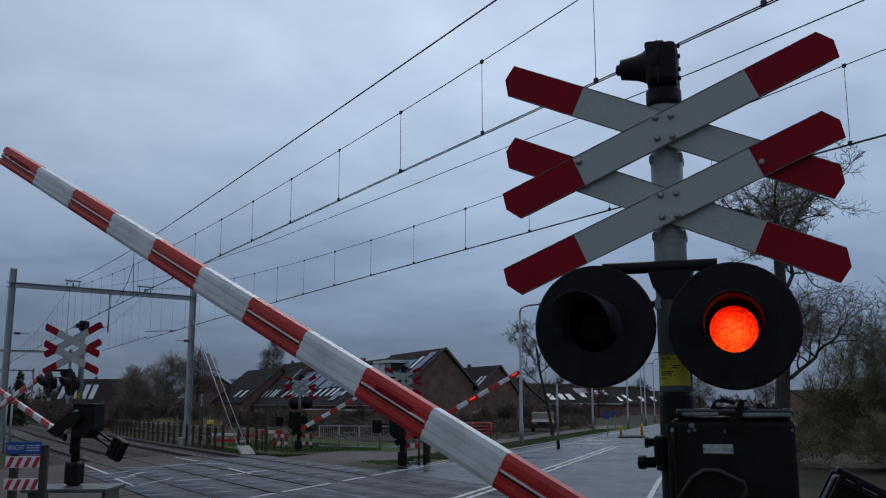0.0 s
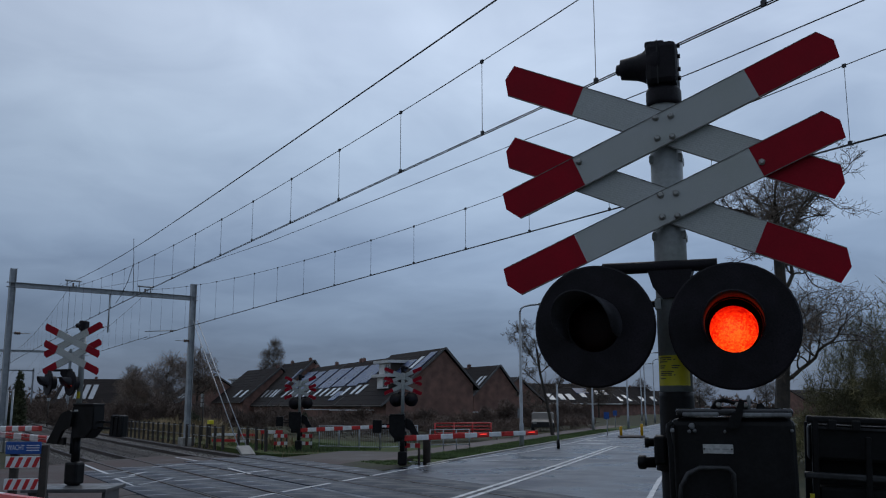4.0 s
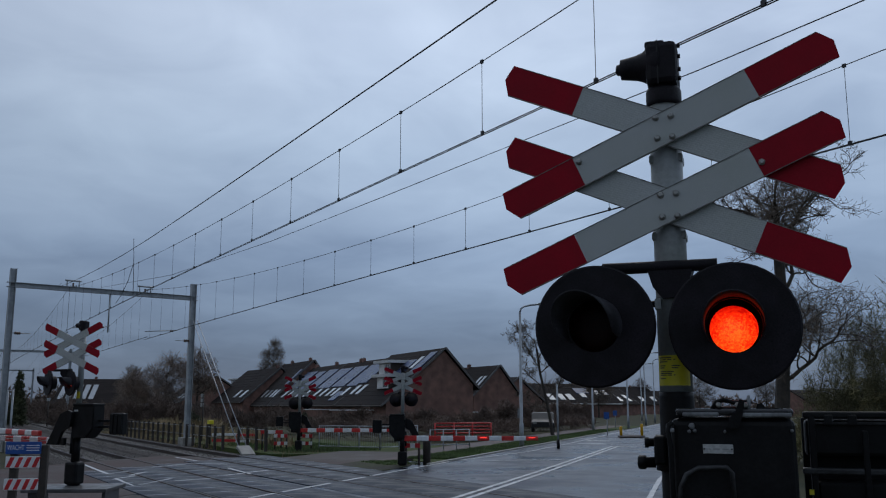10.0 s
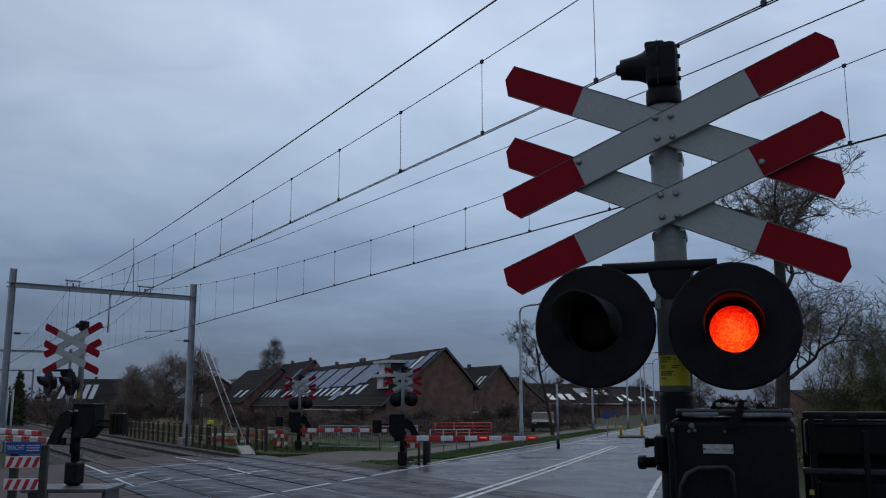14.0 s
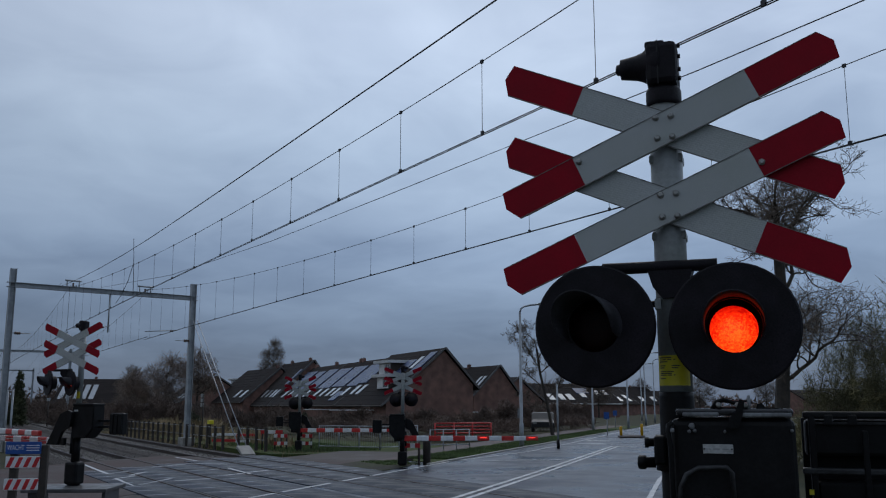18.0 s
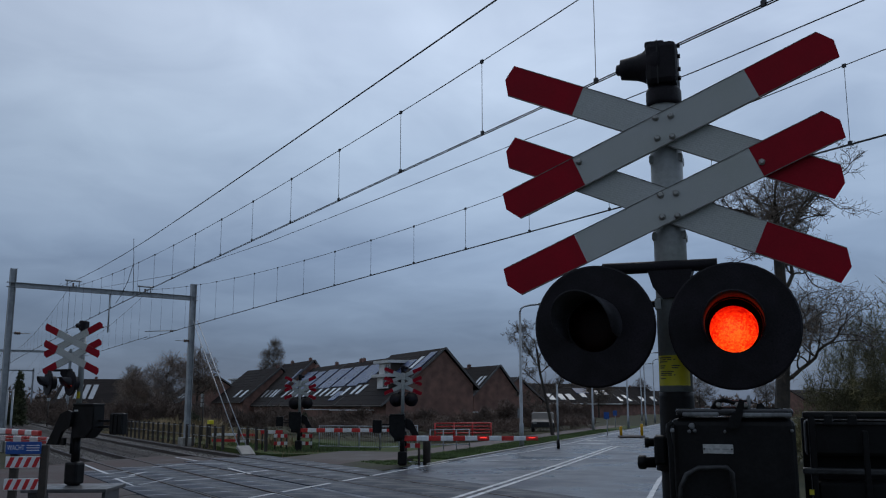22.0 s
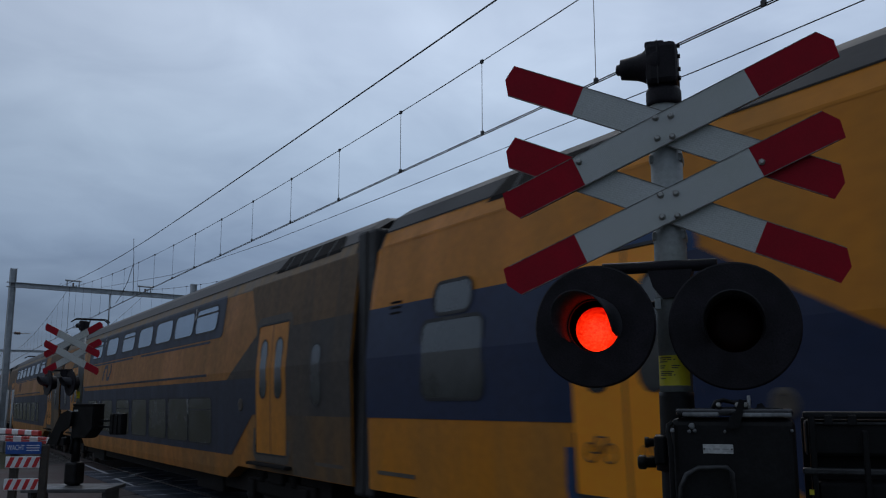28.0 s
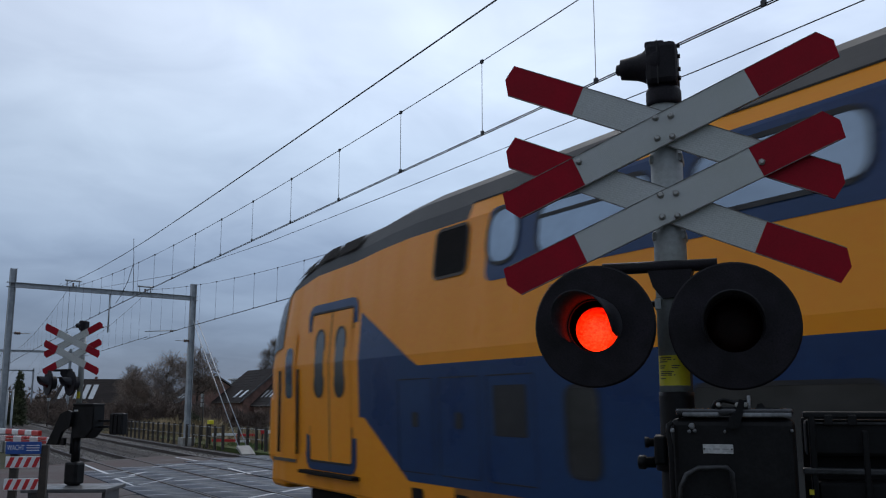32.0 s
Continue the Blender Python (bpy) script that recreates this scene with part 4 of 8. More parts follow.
def far_drive(sig, side=1, dx=0.0, dz=0.0, h=0.76, reach=0.0):
    """Barrier drive of a farther signal; dx, dz: where the box hangs on its post, h: its height."""
    z0 = 1.63 + dz
    x0 = side * (0.18 + dx)
    bm = prism(B(), [(x0 - 0.26, z0), (x0 + 0.26, z0), (x0 + 0.26, z0 - h * 0.72), (x0 + 0.10, z0 - h), (x0 - 0.26, z0 - h)], "y", -0.19, 0.15)
    bmesh.ops.bevel(bm, geom=bm.edges[:], offset=0.02, segments=2, affect="EDGES")
    part("drive_box", bm, BLACK_BOX, sig, "black barrier drive box")
    part("type_plate", box(B(), (x0 - 0.16, -0.195, z0 - 0.10), (0.09, 0.01, 0.035)), LABEL, sig, "small pale type plate")
    pts = [(-0.60, 0.86), (-0.34, 0.86), (-0.24, 1.12), (-0.05, 1.22), (-0.02, 1.50), (-0.12, 1.54), (-0.30, 1.46), (-0.42, 1.22)]
    bm = prism(B(), [(side * (a + dx), b + dz) for a, b in pts], "y", -0.27, -0.195)
    crank = part("arm_crank", bm, BLACK_BOX, sig, "black barrier crank")
    cx = side * (0.84 + dx + reach)
    f = part("counterweight", box(B(), (cx, 0.0, 1.27 + dz), (0.30, 0.16, 0.42), 0.02), BLACK_BOX, sig, "black counterweight block")
    for k in range(3):
        part("weight_plate", box(B(), (cx - 0.10 + 0.10 * k, -0.09, 1.27 + dz - 0.02 * (k % 2)), (0.075, 0.03, 0.38), 0.008), BLACK_BOX, f)
    for zz in (1.33, 1.21):
        part("weight_arm", box(B(), (side * (0.50 + dx + reach / 2), 0.0, zz + dz), (0.42 + reach, 0.05, 0.045), 0.008), BLACK_BOX, f)
    part("drive_lid", box(B(), (x0, -0.02, z0 + 0.015), (0.50, 0.36, 0.05), 0.015), BLACK_BOX, sig)
    part("lower_post", rod(B(), (0, 0, 0.4), (0, 0, 1.05), 0.085, n=14), BLACK_BOX, sig)
    part("push_rod", rod(B(), (side * (dx - 0.10), -0.12, 0.62), (side * (dx - 0.10), -0.12, 1.10 + dz), 0.03, n=8), BLACK_BOX, sig)
    part("sticker", box(B(), (0.02, -0.062, 1.78), (0.07, 0.012, 0.14), 0.002), STICKER, sig, "small yellow sticker")
    part("base_box", box(B(), (0.0, 0, 0.24), (0.30, 0.28, 0.44), 0.05, seg=2), BLACK_BOX, sig)
    return crank, f


left_crank, left_weight = far_drive(left_signal, 1, 0.09, -0.06, 0.64, 0.07)
LEFT_AXLE = Vector((0.02, 0.0, 0.95))
solo("signal_footing", box(B(), (0, 0, 0), (1.6, 1.3, 0.07), 0.012), DECK_STEEL, "dark wet steel platform on short legs under the crossing signal", "footing",
     m=L_SIG @ Matrix.Translation((0.10, -0.2, -0.037)))
for dx in (-0.6, 0.8):
    solo("footing_leg", box(B(), (0, 0, 0), (0.07, 0.9, 0.42), 0.01), DECK_STEEL, "dark steel leg under a platform", "footing", m=L_SIG @ Matrix.Translation((dx, -0.2, -0.282)))
LEFT_AZ = L_SIG @ Matrix.Translation((0.0, -0.26, 0.86)) @ Matrix.Rotation(radians(18 - 62), 4, "Z")
left_boom = boom("barrier_arm", LEFT_AZ, 4.6, "red and white barrier arm beside the cycle path", 12, r0=0.07, r1=0.05)

# the opposite arm over the cycle path, from its own drive further along
PATH_AZ = Matrix.Translation((-24.38, 1.57, 1.40)) @ Matrix.Rotation(radians(193.5), 4, "Z")
path_boom = boom("barrier_arm", PATH_AZ, 4.4, "red and white barrier arm across the near cycle path", 12, r0=0.07, r1=0.05)
path_drive = thing("drive_pedestal", Matrix.Translation((-24.38, 1.57, -0.24)) @ Matrix.Rotation(radians(193.5), 4, "Z"), "black barrier drive pedestal beside the cycle path", "drive pedestal")
part("base_post", lathe(B(), [(0.16, 0), (0.16, 0.1), (0.09, 0.16), (0.09, 1.1)], 16), BLACK_BOX, path_drive)
part("drive_box", box(B(), (0.12, 0.12, 1.45), (0.5, 0.3, 0.72), 0.03), BLACK_BOX, path_drive, "black barrier drive box")
part("counterweight", box(B(), (0.62, 0.0, 1.62), (0.34, 0.16, 0.42), 0.02), BLACK_BOX, path_drive, "black counterweight block")

S3 = Matrix.Translation((-26.95, 14.6, 0)) @ Matrix.Rotation(radians(239), 4, "Z")
far_signal = crossing_signal("crossing_signal", S3, "grey post with double cross seen from behind, black lamp boards", detail=False, foot=1.62, size=1.08)[0]
far_drive(far_signal, 1)
S4 = Matrix.Translation((-37.6, 15.25, 0)) @ Matrix.Rotation(radians(241), 4, "Z")
far_signal2 = crossing_signal("crossing_signal", S4, "grey post with double cross at the cycle path's end", detail=False, foot=1.62, size=1.18)[0]
far_drive(far_signal2, 1)
S3_AZ = Matrix.Translation((-26.9, 14.65, 0.88)) @ Matrix.Rotation(radians(180 + 59), 4, "Z")
boom3 = boom("barrier_arm", S3_AZ, 4.42, "red and white barrier arm over the far lane", 11, lit=(6, 10), r0=0.09, r1=0.07)
S4_AZ = Matrix.Translation((-37.6, 15.25, 0.89)) @ Matrix.Rotation(radians(180 + 59), 4, "Z")
boom4 = boom("barrier_arm", S4_AZ, 4.2, "red and white barrier arm over the cycle path's far end", 11, r0=0.09, r1=0.07)


# ---- overhead line ----
def portal(x, y0, y1, h, label, beam=0.61, turn=0.0):
    yc = (y0 + y1) / 2
    p = thing("overhead_line_portal", Matrix.Translation((x, yc, 0)) @ Matrix.Rotation(radians(turn), 4, "Z") @ Matrix.Translation((0, -yc, 0)), label, "overhead line mast", "overhead line portals")
    for y in (y0, y1):
        # rolled steel mast: two flanges and a web
        bm = box(B(), (0, y, h / 2 - 0.2), (0.02, 0.26, h), 0.0)
        for s in (-1, 1):
            box(bm, (0, y + s * 0.13, h / 2 - 0.2), (0.26, 0.025, h), 0.0)
        part("mast", bm, GALV, p, "galvanised steel mast")
        part("mast_foot", box(B(), (0, y, 0.0), (0.7, 0.7, 0.5), 0.03), CONCRETE, p)
    bm = box(B(), (0, yc, h - beam - 0.11), (0.22, y1 - y0 + 0.5, 0.03))
    box(bm, (0, yc, h - beam + 0.11), (0.22, y1 - y0 + 0.5, 0.03))
    box(bm, (0, yc, h - beam), (0.02, y1 - y0 + 0.3, 0.2))
    part("cross_beam", bm, GALV, p, "galvanised steel cross beam")
    return p


PORTAL_X = -50.0
P1 = portal(-49.4, 4.50, 13.85, 8.82, "galvanised steel overhead line portal over both tracks", 1.0, 7.6)
for yy in (track_y(PORTAL_X, NEAR_Y) + 0.05, track_y(PORTAL_X, FAR_Y) - 0.3):
    bm = rod(B(), (0.0, yy - 0.3, 7.95), (0.0, yy - 0.3, 8.25), 0.03)
    rod(bm, (0, yy + 0.3, 7.95), (0, yy + 0.3, 8.25), 0.03)
    rod(bm, (0, yy - 0.4, 8.25), (0, yy + 0.4, 8.25), 0.045)
    part("wire_support", bm, GALV, P1, "", Matrix.Identity(4))
    if yy < 10:
        part("drop_post", rod(B(), (0.0, yy + 1.9, 7.7), (0.0, yy + 1.9, 5.7), 0.04), GALV, P1)
    bm = rod(B(), (0.0, yy + 1.9, 6.0), (0.0, yy + 0.1, 5.85), 0.025)
    part("registration_arm", bm, GALV, P1)
    part("insulator", lathe(B(), [(0.03, 0), (0.06, 0.03), (0.03, 0.06), (0.06, 0.09), (0.03, 0.12), (0.06, 0.15), (0.03, 0.18)], 10), INSULATOR, P1, "", Matrix.Translation((0, yy + 1.5, 5.95)) @ Matrix.Rotation(radians(-90), 4, "X"))
    part("insulator", lathe(B(), [(0.03, 0), (0.06, 0.03), (0.03, 0.06), (0.06, 0.09), (0.03, 0.12), (0.06, 0.15), (0.03, 0.18)], 10), INSULATOR, P1, "", Matrix.Translation((0, yy, 7.95)))
for yy, sg in ((4.62, 1), (13.85, -1)):
    part("stay_insulator", lathe(B(), [(0.03, 0), (0.09, 0.05), (0.04, 0.10), (0.09, 0.15), (0.04, 0.2), (0.09, 0.25), (0.03, 0.3)], 12), INSULATOR, P1, "", Matrix.Translation((0.0, yy + sg * 0.13, 5.45)) @ Matrix.Rotation(radians(-90 * sg), 4, "X"))
    part("stay_bracket", rod(B(), (0, yy, 5.45), (0, yy + sg * 0.9, 5.45), 0.02, n=6), GALV, P1)


def wire_run(name, pts, r, label, grp="overhead wires"):
    return solo(name, path_tube(B(), pts, r, 6), WIRE, label, "overhead wire", grp)


def catenary(y0, zc, zm_mid, zm_end, xmid, x0, x1, stag):
    """Contact wire, messenger and droppers of one span, and of the next one beyond the portal."""
    c = thing("catenary", Matrix.Identity(4), "thin overhead contact wire hung by droppers from its messenger wire", "overhead wire", "overhead wires")
    def yy(x):
        return track_y(x, y0) + stag * math.cos((x - x0) / (x1 - x0) * math.pi)
    def zmes(x):
        h = (x1 - x0) / 2
        return zm_mid + (zm_end - zm_mid) * ((x - xmid) / h) ** 2
    xs = [x0 + (x1 - x0) * i / 24 for i in range(25)]
    part("contact_wire", path_tube(B(), [(x, yy(x), zc) for x in xs], 0.0075, 6), WIRE, c)
    part("contact_wire", path_tube(B(), [(x, yy(x) + 0.04, zc) for x in xs], 0.0075, 6), WIRE, c)
    part("messenger_wire", path_tube(B(), [(x, yy(x), zmes(x)) for x in xs], 0.008, 6), WIRE, c)
    x = x0 + (1.1 if y0 < 9 else 1.6)
    while x < x1:
        bm = rod(B(), (x, yy(x), zc), (x, yy(x), zmes(x)), 0.0045, n=5)
        box(bm, (x, yy(x), zc + 0.01), (0.05, 0.03, 0.06))
        box(bm, (x, yy(x), zmes(x)), (0.05, 0.03, 0.05))
        part("dropper", bm, WIRE, c)
        x += DROP
    return c


DROP = 2.42
catenary(6.75, 5.70, 6.62, 8.05, -20.0, PORTAL_X, 12.0, 0.0)
catenary(10.75, 5.42, 6.35, 8.2, -17.5, PORTAL_X, 16.0, 0.0)
for y0, zc, xa, xb in ((6.75, 5.7, -112.0, PORTAL_X), (10.75, 5.6, -112.0, PORTAL_X)):
    catenary(y0, zc, 6.5, 8.15, (xa + xb) / 2, xa, xb, -0.2)
    wire_run("overhead_wire", [(x, track_y(x, y0), 5.7 if y0 < 9 else 5.6) for x in (-112, -150, -220, -400)], 0.012, "thin distant overhead wire")
    wire_run("overhead_wire", [(x, track_y(x, y0), z) for x, z in ((-112, 8.1), (-140, 6.7), (-170, 8.1), (-220, 6.7), (-280, 8.0))], 0.012, "thin distant overhead wire")
# feeder wires beside and between the tracks
wire_run("feeder_wire", [(-6 - x, 6.75, 7.58 - 0.0045 * x - 0.12 * max(0.0, math.sin(math.pi * (x - 2) / 44)) + (0.012 * (x - 22) ** 2 / 10 if x > 22 else 0)) for x in range(-16, 45, 4)] + [(PORTAL_X, 6.95, 8.2)], 0.013, "thin overhead feeder wire above the near track")
wire_run("feeder_wire", [(10, 8.75, 6.42), (-8, 8.75, 6.32), (-17, 8.75, 6.42), (-24, 8.75, 6.52), (-35, 8.75, 6.9), (PORTAL_X, 8.9, 8.1)], 0.008, "thin wire between the two tracks")
wire_run("jumper_wire", [(-32.5, 6.78, 7.75), (-32.42, 6.80, 7.1), (-32.3, 6.80, 6.5), (-32.1, 6.78, 5.72)], 0.011, "hanging jumper wire between feeder and contact wire")
wire_run("jumper_wire", [(-32.35, 6.80, 6.9), (-33.2, 6.82, 6.35), (-34.2, 6.80, 5.9), (-35.0, 6.80, 5.72)], 0.011, "slanting jumper wire onto the contact wire")
portal(-112.0, track_y(-112, 4.6), track_y(-112, 13.85), 8.6, "distant galvanised overhead line portal")
portal(-175.0, track_y(-175, 4.6), track_y(-175, 13.85), 8.6, "distant galvanised overhead line portal")
# two guy rods from the portal mast down to their anchor block
guy = thing("mast_guy", Matrix.Identity(4), "twin steel guy rods from the portal mast to a concrete anchor", "guy wire")
for o in (-0.12, 0.12):
    part("guy_rod", rod(B(), (PORTAL_X + 0.2, 13.9 + o, 6.6), (-38.5, 13.1 + o * 1.5, 0.1), 0.022, n=6), GALV, guy)
part("anchor_block", box(B(), (-38.2, 13.1, 0.04), (0.9, 0.6, 0.12), 0.03, rot=Matrix.Rotation(radians(22), 3, "Y")), CONCRETE, guy, "white painted concrete anchor")

# ---- houses ----
def quad_panel(bm, o, u, v, a0, a1, b0, b1, n, t):
    """A thin plate on a sloping plane: o origin, u along, v up the slope, raised by t along n."""
    pts = [o + u * a + v * b for a, b in ((a0, b0), (a1, b0), (a1, b1), (a0, b1))]
    lo = [bm.verts.new(p) for p in pts]
    hi = [bm.verts.new(p + n * t) for p in pts]
    bm.faces.new(hi)
    for i in range(4):
        bm.faces.new((lo[i], lo[(i + 1) % 4], hi[(i + 1) % 4], hi[i]))


def house(lat, dep, heading, length, wl, wr, ridge, el, er, label, lights=(), panels=(), dormer=None, chimney=(0.3,), gable_windows=(), units=1, name="house", base=-0.5, white_eaves=False):
    """A house whose ridge runs along local x from its near gable. wl and wr: roof reach to either side, el and er: eaves heights.
    lights: (x, up, w, h) skylights and panels: the same for solar panels, on the slope towards local +y."""
    o = spot(lat, dep, 0)
    h = thing(name, Matrix.Translation(o) @ Matrix.Rotation(heading, 4, "Z"), label, "house", "houses beyond the crossing")
    sl, sr = Vector((0, wl, el - ridge)), Vector((0, -wr, er - ridge))
    zl = el + (ridge - el) * 0.45 / wl
    zr = er + (ridge - er) * 0.45 / wr
    gab = [(wl - 0.45, base), (wl - 0.45, zl - 0.1), (0, ridge - 0.15), (-wr + 0.45, zr - 0.1), (-wr + 0.45, base)]
    part("wall", prism(B(), gab, "x", 0.25, length - 0.25), BRICK, h, "brown brick wall")
    for s, lab in ((sl, 1), (sr, -1)):
        u = Vector((1, 0, 0))
        L = s.length
        v = -s.normalized()
        n = u.cross(v)
        if n.z < 0:
            n = -n
        bm = B()
        quad_panel(bm, Vector((0, 0, ridge)) + s, u, v, 0, length, 0, L, n, 0.18)
        rf = part("roof", bm, TILE, h, "dark wet tiled roof slope")
        # tile courses
        bm = B()
        k = int(L / 0.7)
        for j in range(1, k):
            quad_panel(bm, Vector((0, 0, ridge)) + s + n * 0.18, u, v, 0.02, length - 0.02, j * 0.7, j * 0.7 + 0.07, n, 0.014)
        part("tiling", bm, TILE, rf)
        bm = B()
        quad_panel(bm, Vector((0, 0, ridge)) + s, u, v, -0.07, -0.005, -0.05, L + 0.1, n, 0.21)
        part("verge_board", bm, VERGE_EDGE, rf)
        bm = B()
        quad_panel(bm, Vector((0, 0, ridge)) + s, u, v, 0, length, -0.16, -0.01, n, 0.14)
        part("gutter", bm, FASCIA if white_eaves and lab > 0 else DARK_WOOD, rf)
        if lab > 0:
            for x, b, w, hh in lights:
                bm = B()
                quad_panel(bm, Vector((0, 0, ridge)) + s, u, v, x - 0.06, x + w + 0.06, b - 0.06, b + hh + 0.06, n, 0.24)
                fr = part("skylight", bm, EDGE_WEAR, h)
                bm = B()
                quad_panel(bm, Vector((0, 0, ridge)) + s, u, v, x, x + w, b, b + hh, n, 0.26)
                part("pane", bm, SKYLIGHT, fr)
            for x, b, w, hh in panels:
                bm = B()
                quad_panel(bm, Vector((0, 0, ridge)) + s, u, v, x, x + w, b, b + hh, n, 0.27)
                sp = part("solar_panel", bm, SOLAR, h)
                bm = B()
                for j in range(1, int(w)):
                    quad_panel(bm, Vector((0, 0, ridge)) + s, u, v, x + j - 0.015, x + j + 0.015, b, b + hh, n, 0.278)
                quad_panel(bm, Vector((0, 0, ridge)) + s, u, v, x, x + w, b + hh / 2 - 0.015, b + hh / 2 + 0.015, n, 0.279)
                part("panel_rail", bm, EDGE_WEAR, sp)
    for c in chimney:
        part("chimney", box(B(), (c * length, 0.1, ridge + 0.1), (0.42, 0.42, 0.8), 0.02), BRICK, h)
        part("flue", rod(B(), (c * length, 0.1, ridge + 0.4), (c * length, 0.1, ridge + 0.62), 0.08, n=8), EDGE_WEAR, h)
    if dormer:
        # flat-roofed dormers: (along, up the slope, width, height), one or two above each other
        for x, up, w, hh in dormer:
            p = Vector((0, 0, ridge)) + sl - sl.normalized() * up
            d = part("dormer", box(B(), (x + w / 2, p.y - 0.9, p.z + hh / 2), (w, 2.6, hh), 0.02), DARK_WOOD, h, "flat-roofed dormer with white window and fascia")
            part("dormer_roof", box(B(), (x + w / 2, p.y - 0.75, p.z + hh + 0.12), (w + 0.9, 3.3, 0.30), 0.02), FASCIA, d)
            fr = part("window_frame", box(B(), (x + w / 2, p.y + 0.41, p.z + hh * 0.5), (w * 0.96, 0.06, hh * 0.92), 0.01), FASCIA, d)
            part("blind", box(B(), (x + w * 0.72, p.y + 0.445, p.z + hh * 0.52), (w * 0.42, 0.02, hh * 0.72)), SIGN_WHITE, fr)
            for j in range(2):
                part("pane", box(B(), (x + w * (0.14 + 0.2 * j), p.y + 0.445, p.z + hh * 0.52), (w * 0.16, 0.02, hh * 0.72)), WIN_GLASS, fr)
    for y, z, w, hh in gable_windows:
        wd = part("window", box(B(), (0.22, y, z), (0.06, w + 0.14, hh + 0.14), 0.01), FASCIA, h)
        part("pane", box(B(), (0.185, y, z), (0.02, w, hh)), WIN_GLASS, wd)
    return h


SKYLIGHT = mat("pale_skylight", (0.42, 0.45, 0.48), 0.12, var=0.1, scale=2, fine=9, bump=0, spec=0.9)


def head_to(lat0, dep0, lat1, dep1):
    d = spot(lat1, dep1) - spot(lat0, dep0)
    return math.atan2(d.y, d.x)


HA = head_to(0.25, 90, -18.0, 130)


def along(d):
    return (0.25 - 18.25 * d / 44, 90 + 40 * d / 44)


house(0.25, 90, HA, 14.5, 6.6, 3.6, 7.45, 1.9, 3.6, "brown brick end house with dark roof, solar panels and dormers",
      lights=[(2.6, 5.6, 0.8, 1.8), (10.4, 1.7, 0.9, 1.5), (12.4, 1.7, 0.9, 1.5)], panels=[(0.5, 4.6, 1.6, 3.4), (3.9, 4.6, 2.2, 2.4), (12.0, 3.6, 2.2, 3.6)],
      dormer=((6.6, 4.9, 3.4, 1.3), (2.6, 2.6, 3.2, 1.2)), chimney=())
LIT = [(1.0, 1.6, 0.9, 1.4), (4.6, 1.6, 0.9, 1.4), (6.6, 1.6, 0.9, 1.4), (9.2, 1.6, 0.9, 1.4), (11.8, 1.6, 0.9, 1.4)]
for d0, pan, ch in ((14.6, [(0.2, 3.3, 3.4, 3.9), (2.0, 0.7, 2.0, 1.6), (4.6, 3.3, 4.6, 3.9), (10.0, 3.2, 4.6, 3.9)], (0.6, 0.66)), (29.9, [(0.4, 3.3, 4.0, 3.9), (5.4, 3.0, 3.0, 4.0), (9.6, 3.3, 5.0, 3.9)], (0.3, 0.9))):
    p = along(d0)
    house(p[0], p[1], HA, 15.25, 6.6, 3.6, 7.15, 1.9, 3.6, "terraced brown brick house with rows of solar panels and skylights", lights=LIT, panels=pan, chimney=ch, units=2)
p = along(45.3)
house(p[0], p[1], HA, 16.5, 6.6, 3.6, 8.3, 1.9, 3.6, "terrace house with taller dark tiled roof and pale skylights",
      lights=[(0.8, 1.6, 0.9, 1.4), (2.6, 1.6, 0.9, 1.4), (5.0, 1.6, 0.9, 1.4), (7.6, 1.6, 0.9, 1.4)], panels=[(0.3, 4.0, 1.2, 3.2)], chimney=(0.1, 0.7), units=2)
p = along(61.9)
house(p[0], p[1], HA, 27, 6.6, 3.6, 7.0, 1.9, 3.6, "terrace house with dark roof and small white dormer",
      lights=[(4, 1.8, 0.9, 1.4), (7, 1.8, 0.9, 1.4), (10, 1.8, 0.9, 1.4)], chimney=(0.3,), units=2, dormer=((20.0, 4.2, 3.4, 2.0),))
house(-24.8, 140, HA + 0.1, 16, 6.2, 5.6, 7.6, 2.4, 2.6, "dark brick gabled house behind bare trees", lights=[(2, 1, 1, 1.6), (5, 1, 1, 1.6)], chimney=(0.1,), units=2)
house(-37.0, 150, HA + 0.05, 16, 6.0, 4.6, 6.6, 2.4, 3.6, "distant terrace house with dark tiled roof", lights=[(1, 1, 1, 1.6), (4, 1, 1, 1.6)], chimney=(0.5,), units=2)
house(7.3, 116, HA + 0.05, 16, 4.2, 3.0, 6.9, 2.8, 3.2, "brown brick gabled house behind the first row", lights=[(0.6, 1.4, 0.5, 2.4), (1.6, 1.4, 0.5, 2.4)], chimney=(0.5,))
house(11.0, 132, HA + 0.05, 16, 4.2, 4.5, 5.9, 2.6, 2.4, "brown brick gabled house with a low dark roof", lights=[(0.6, 1.4, 0.5, 2.4)], chimney=(0.5,))
for la, de, w, z in ((3.75, 84, 2.0, 1.35), (-9.0, 91, 4.4, 1.5), (-13.5, 104, 4.4, 1.5)):
    c = thing("porch_canopy", Matrix.Translation(spot(la, de, -0.3)) @ Matrix.Rotation(math.atan2(RT.y, RT.x), 4, "Z"), "white flat porch canopy on dark posts", "canopy")
    part("canopy_slab", box(B(), (0, 0, z + 0.3), (w, 1.6, 0.10), 0.02), FASCIA, c)
    for sx in (-0.45, 0.45):
        part("post", box(B(), (sx * w, -0.7, z / 2 + 0.07), (0.09, 0.09, z + 0.16), 0.005), DARK_WOOD, c)
HB = head_to(0, 0, 24, 10)


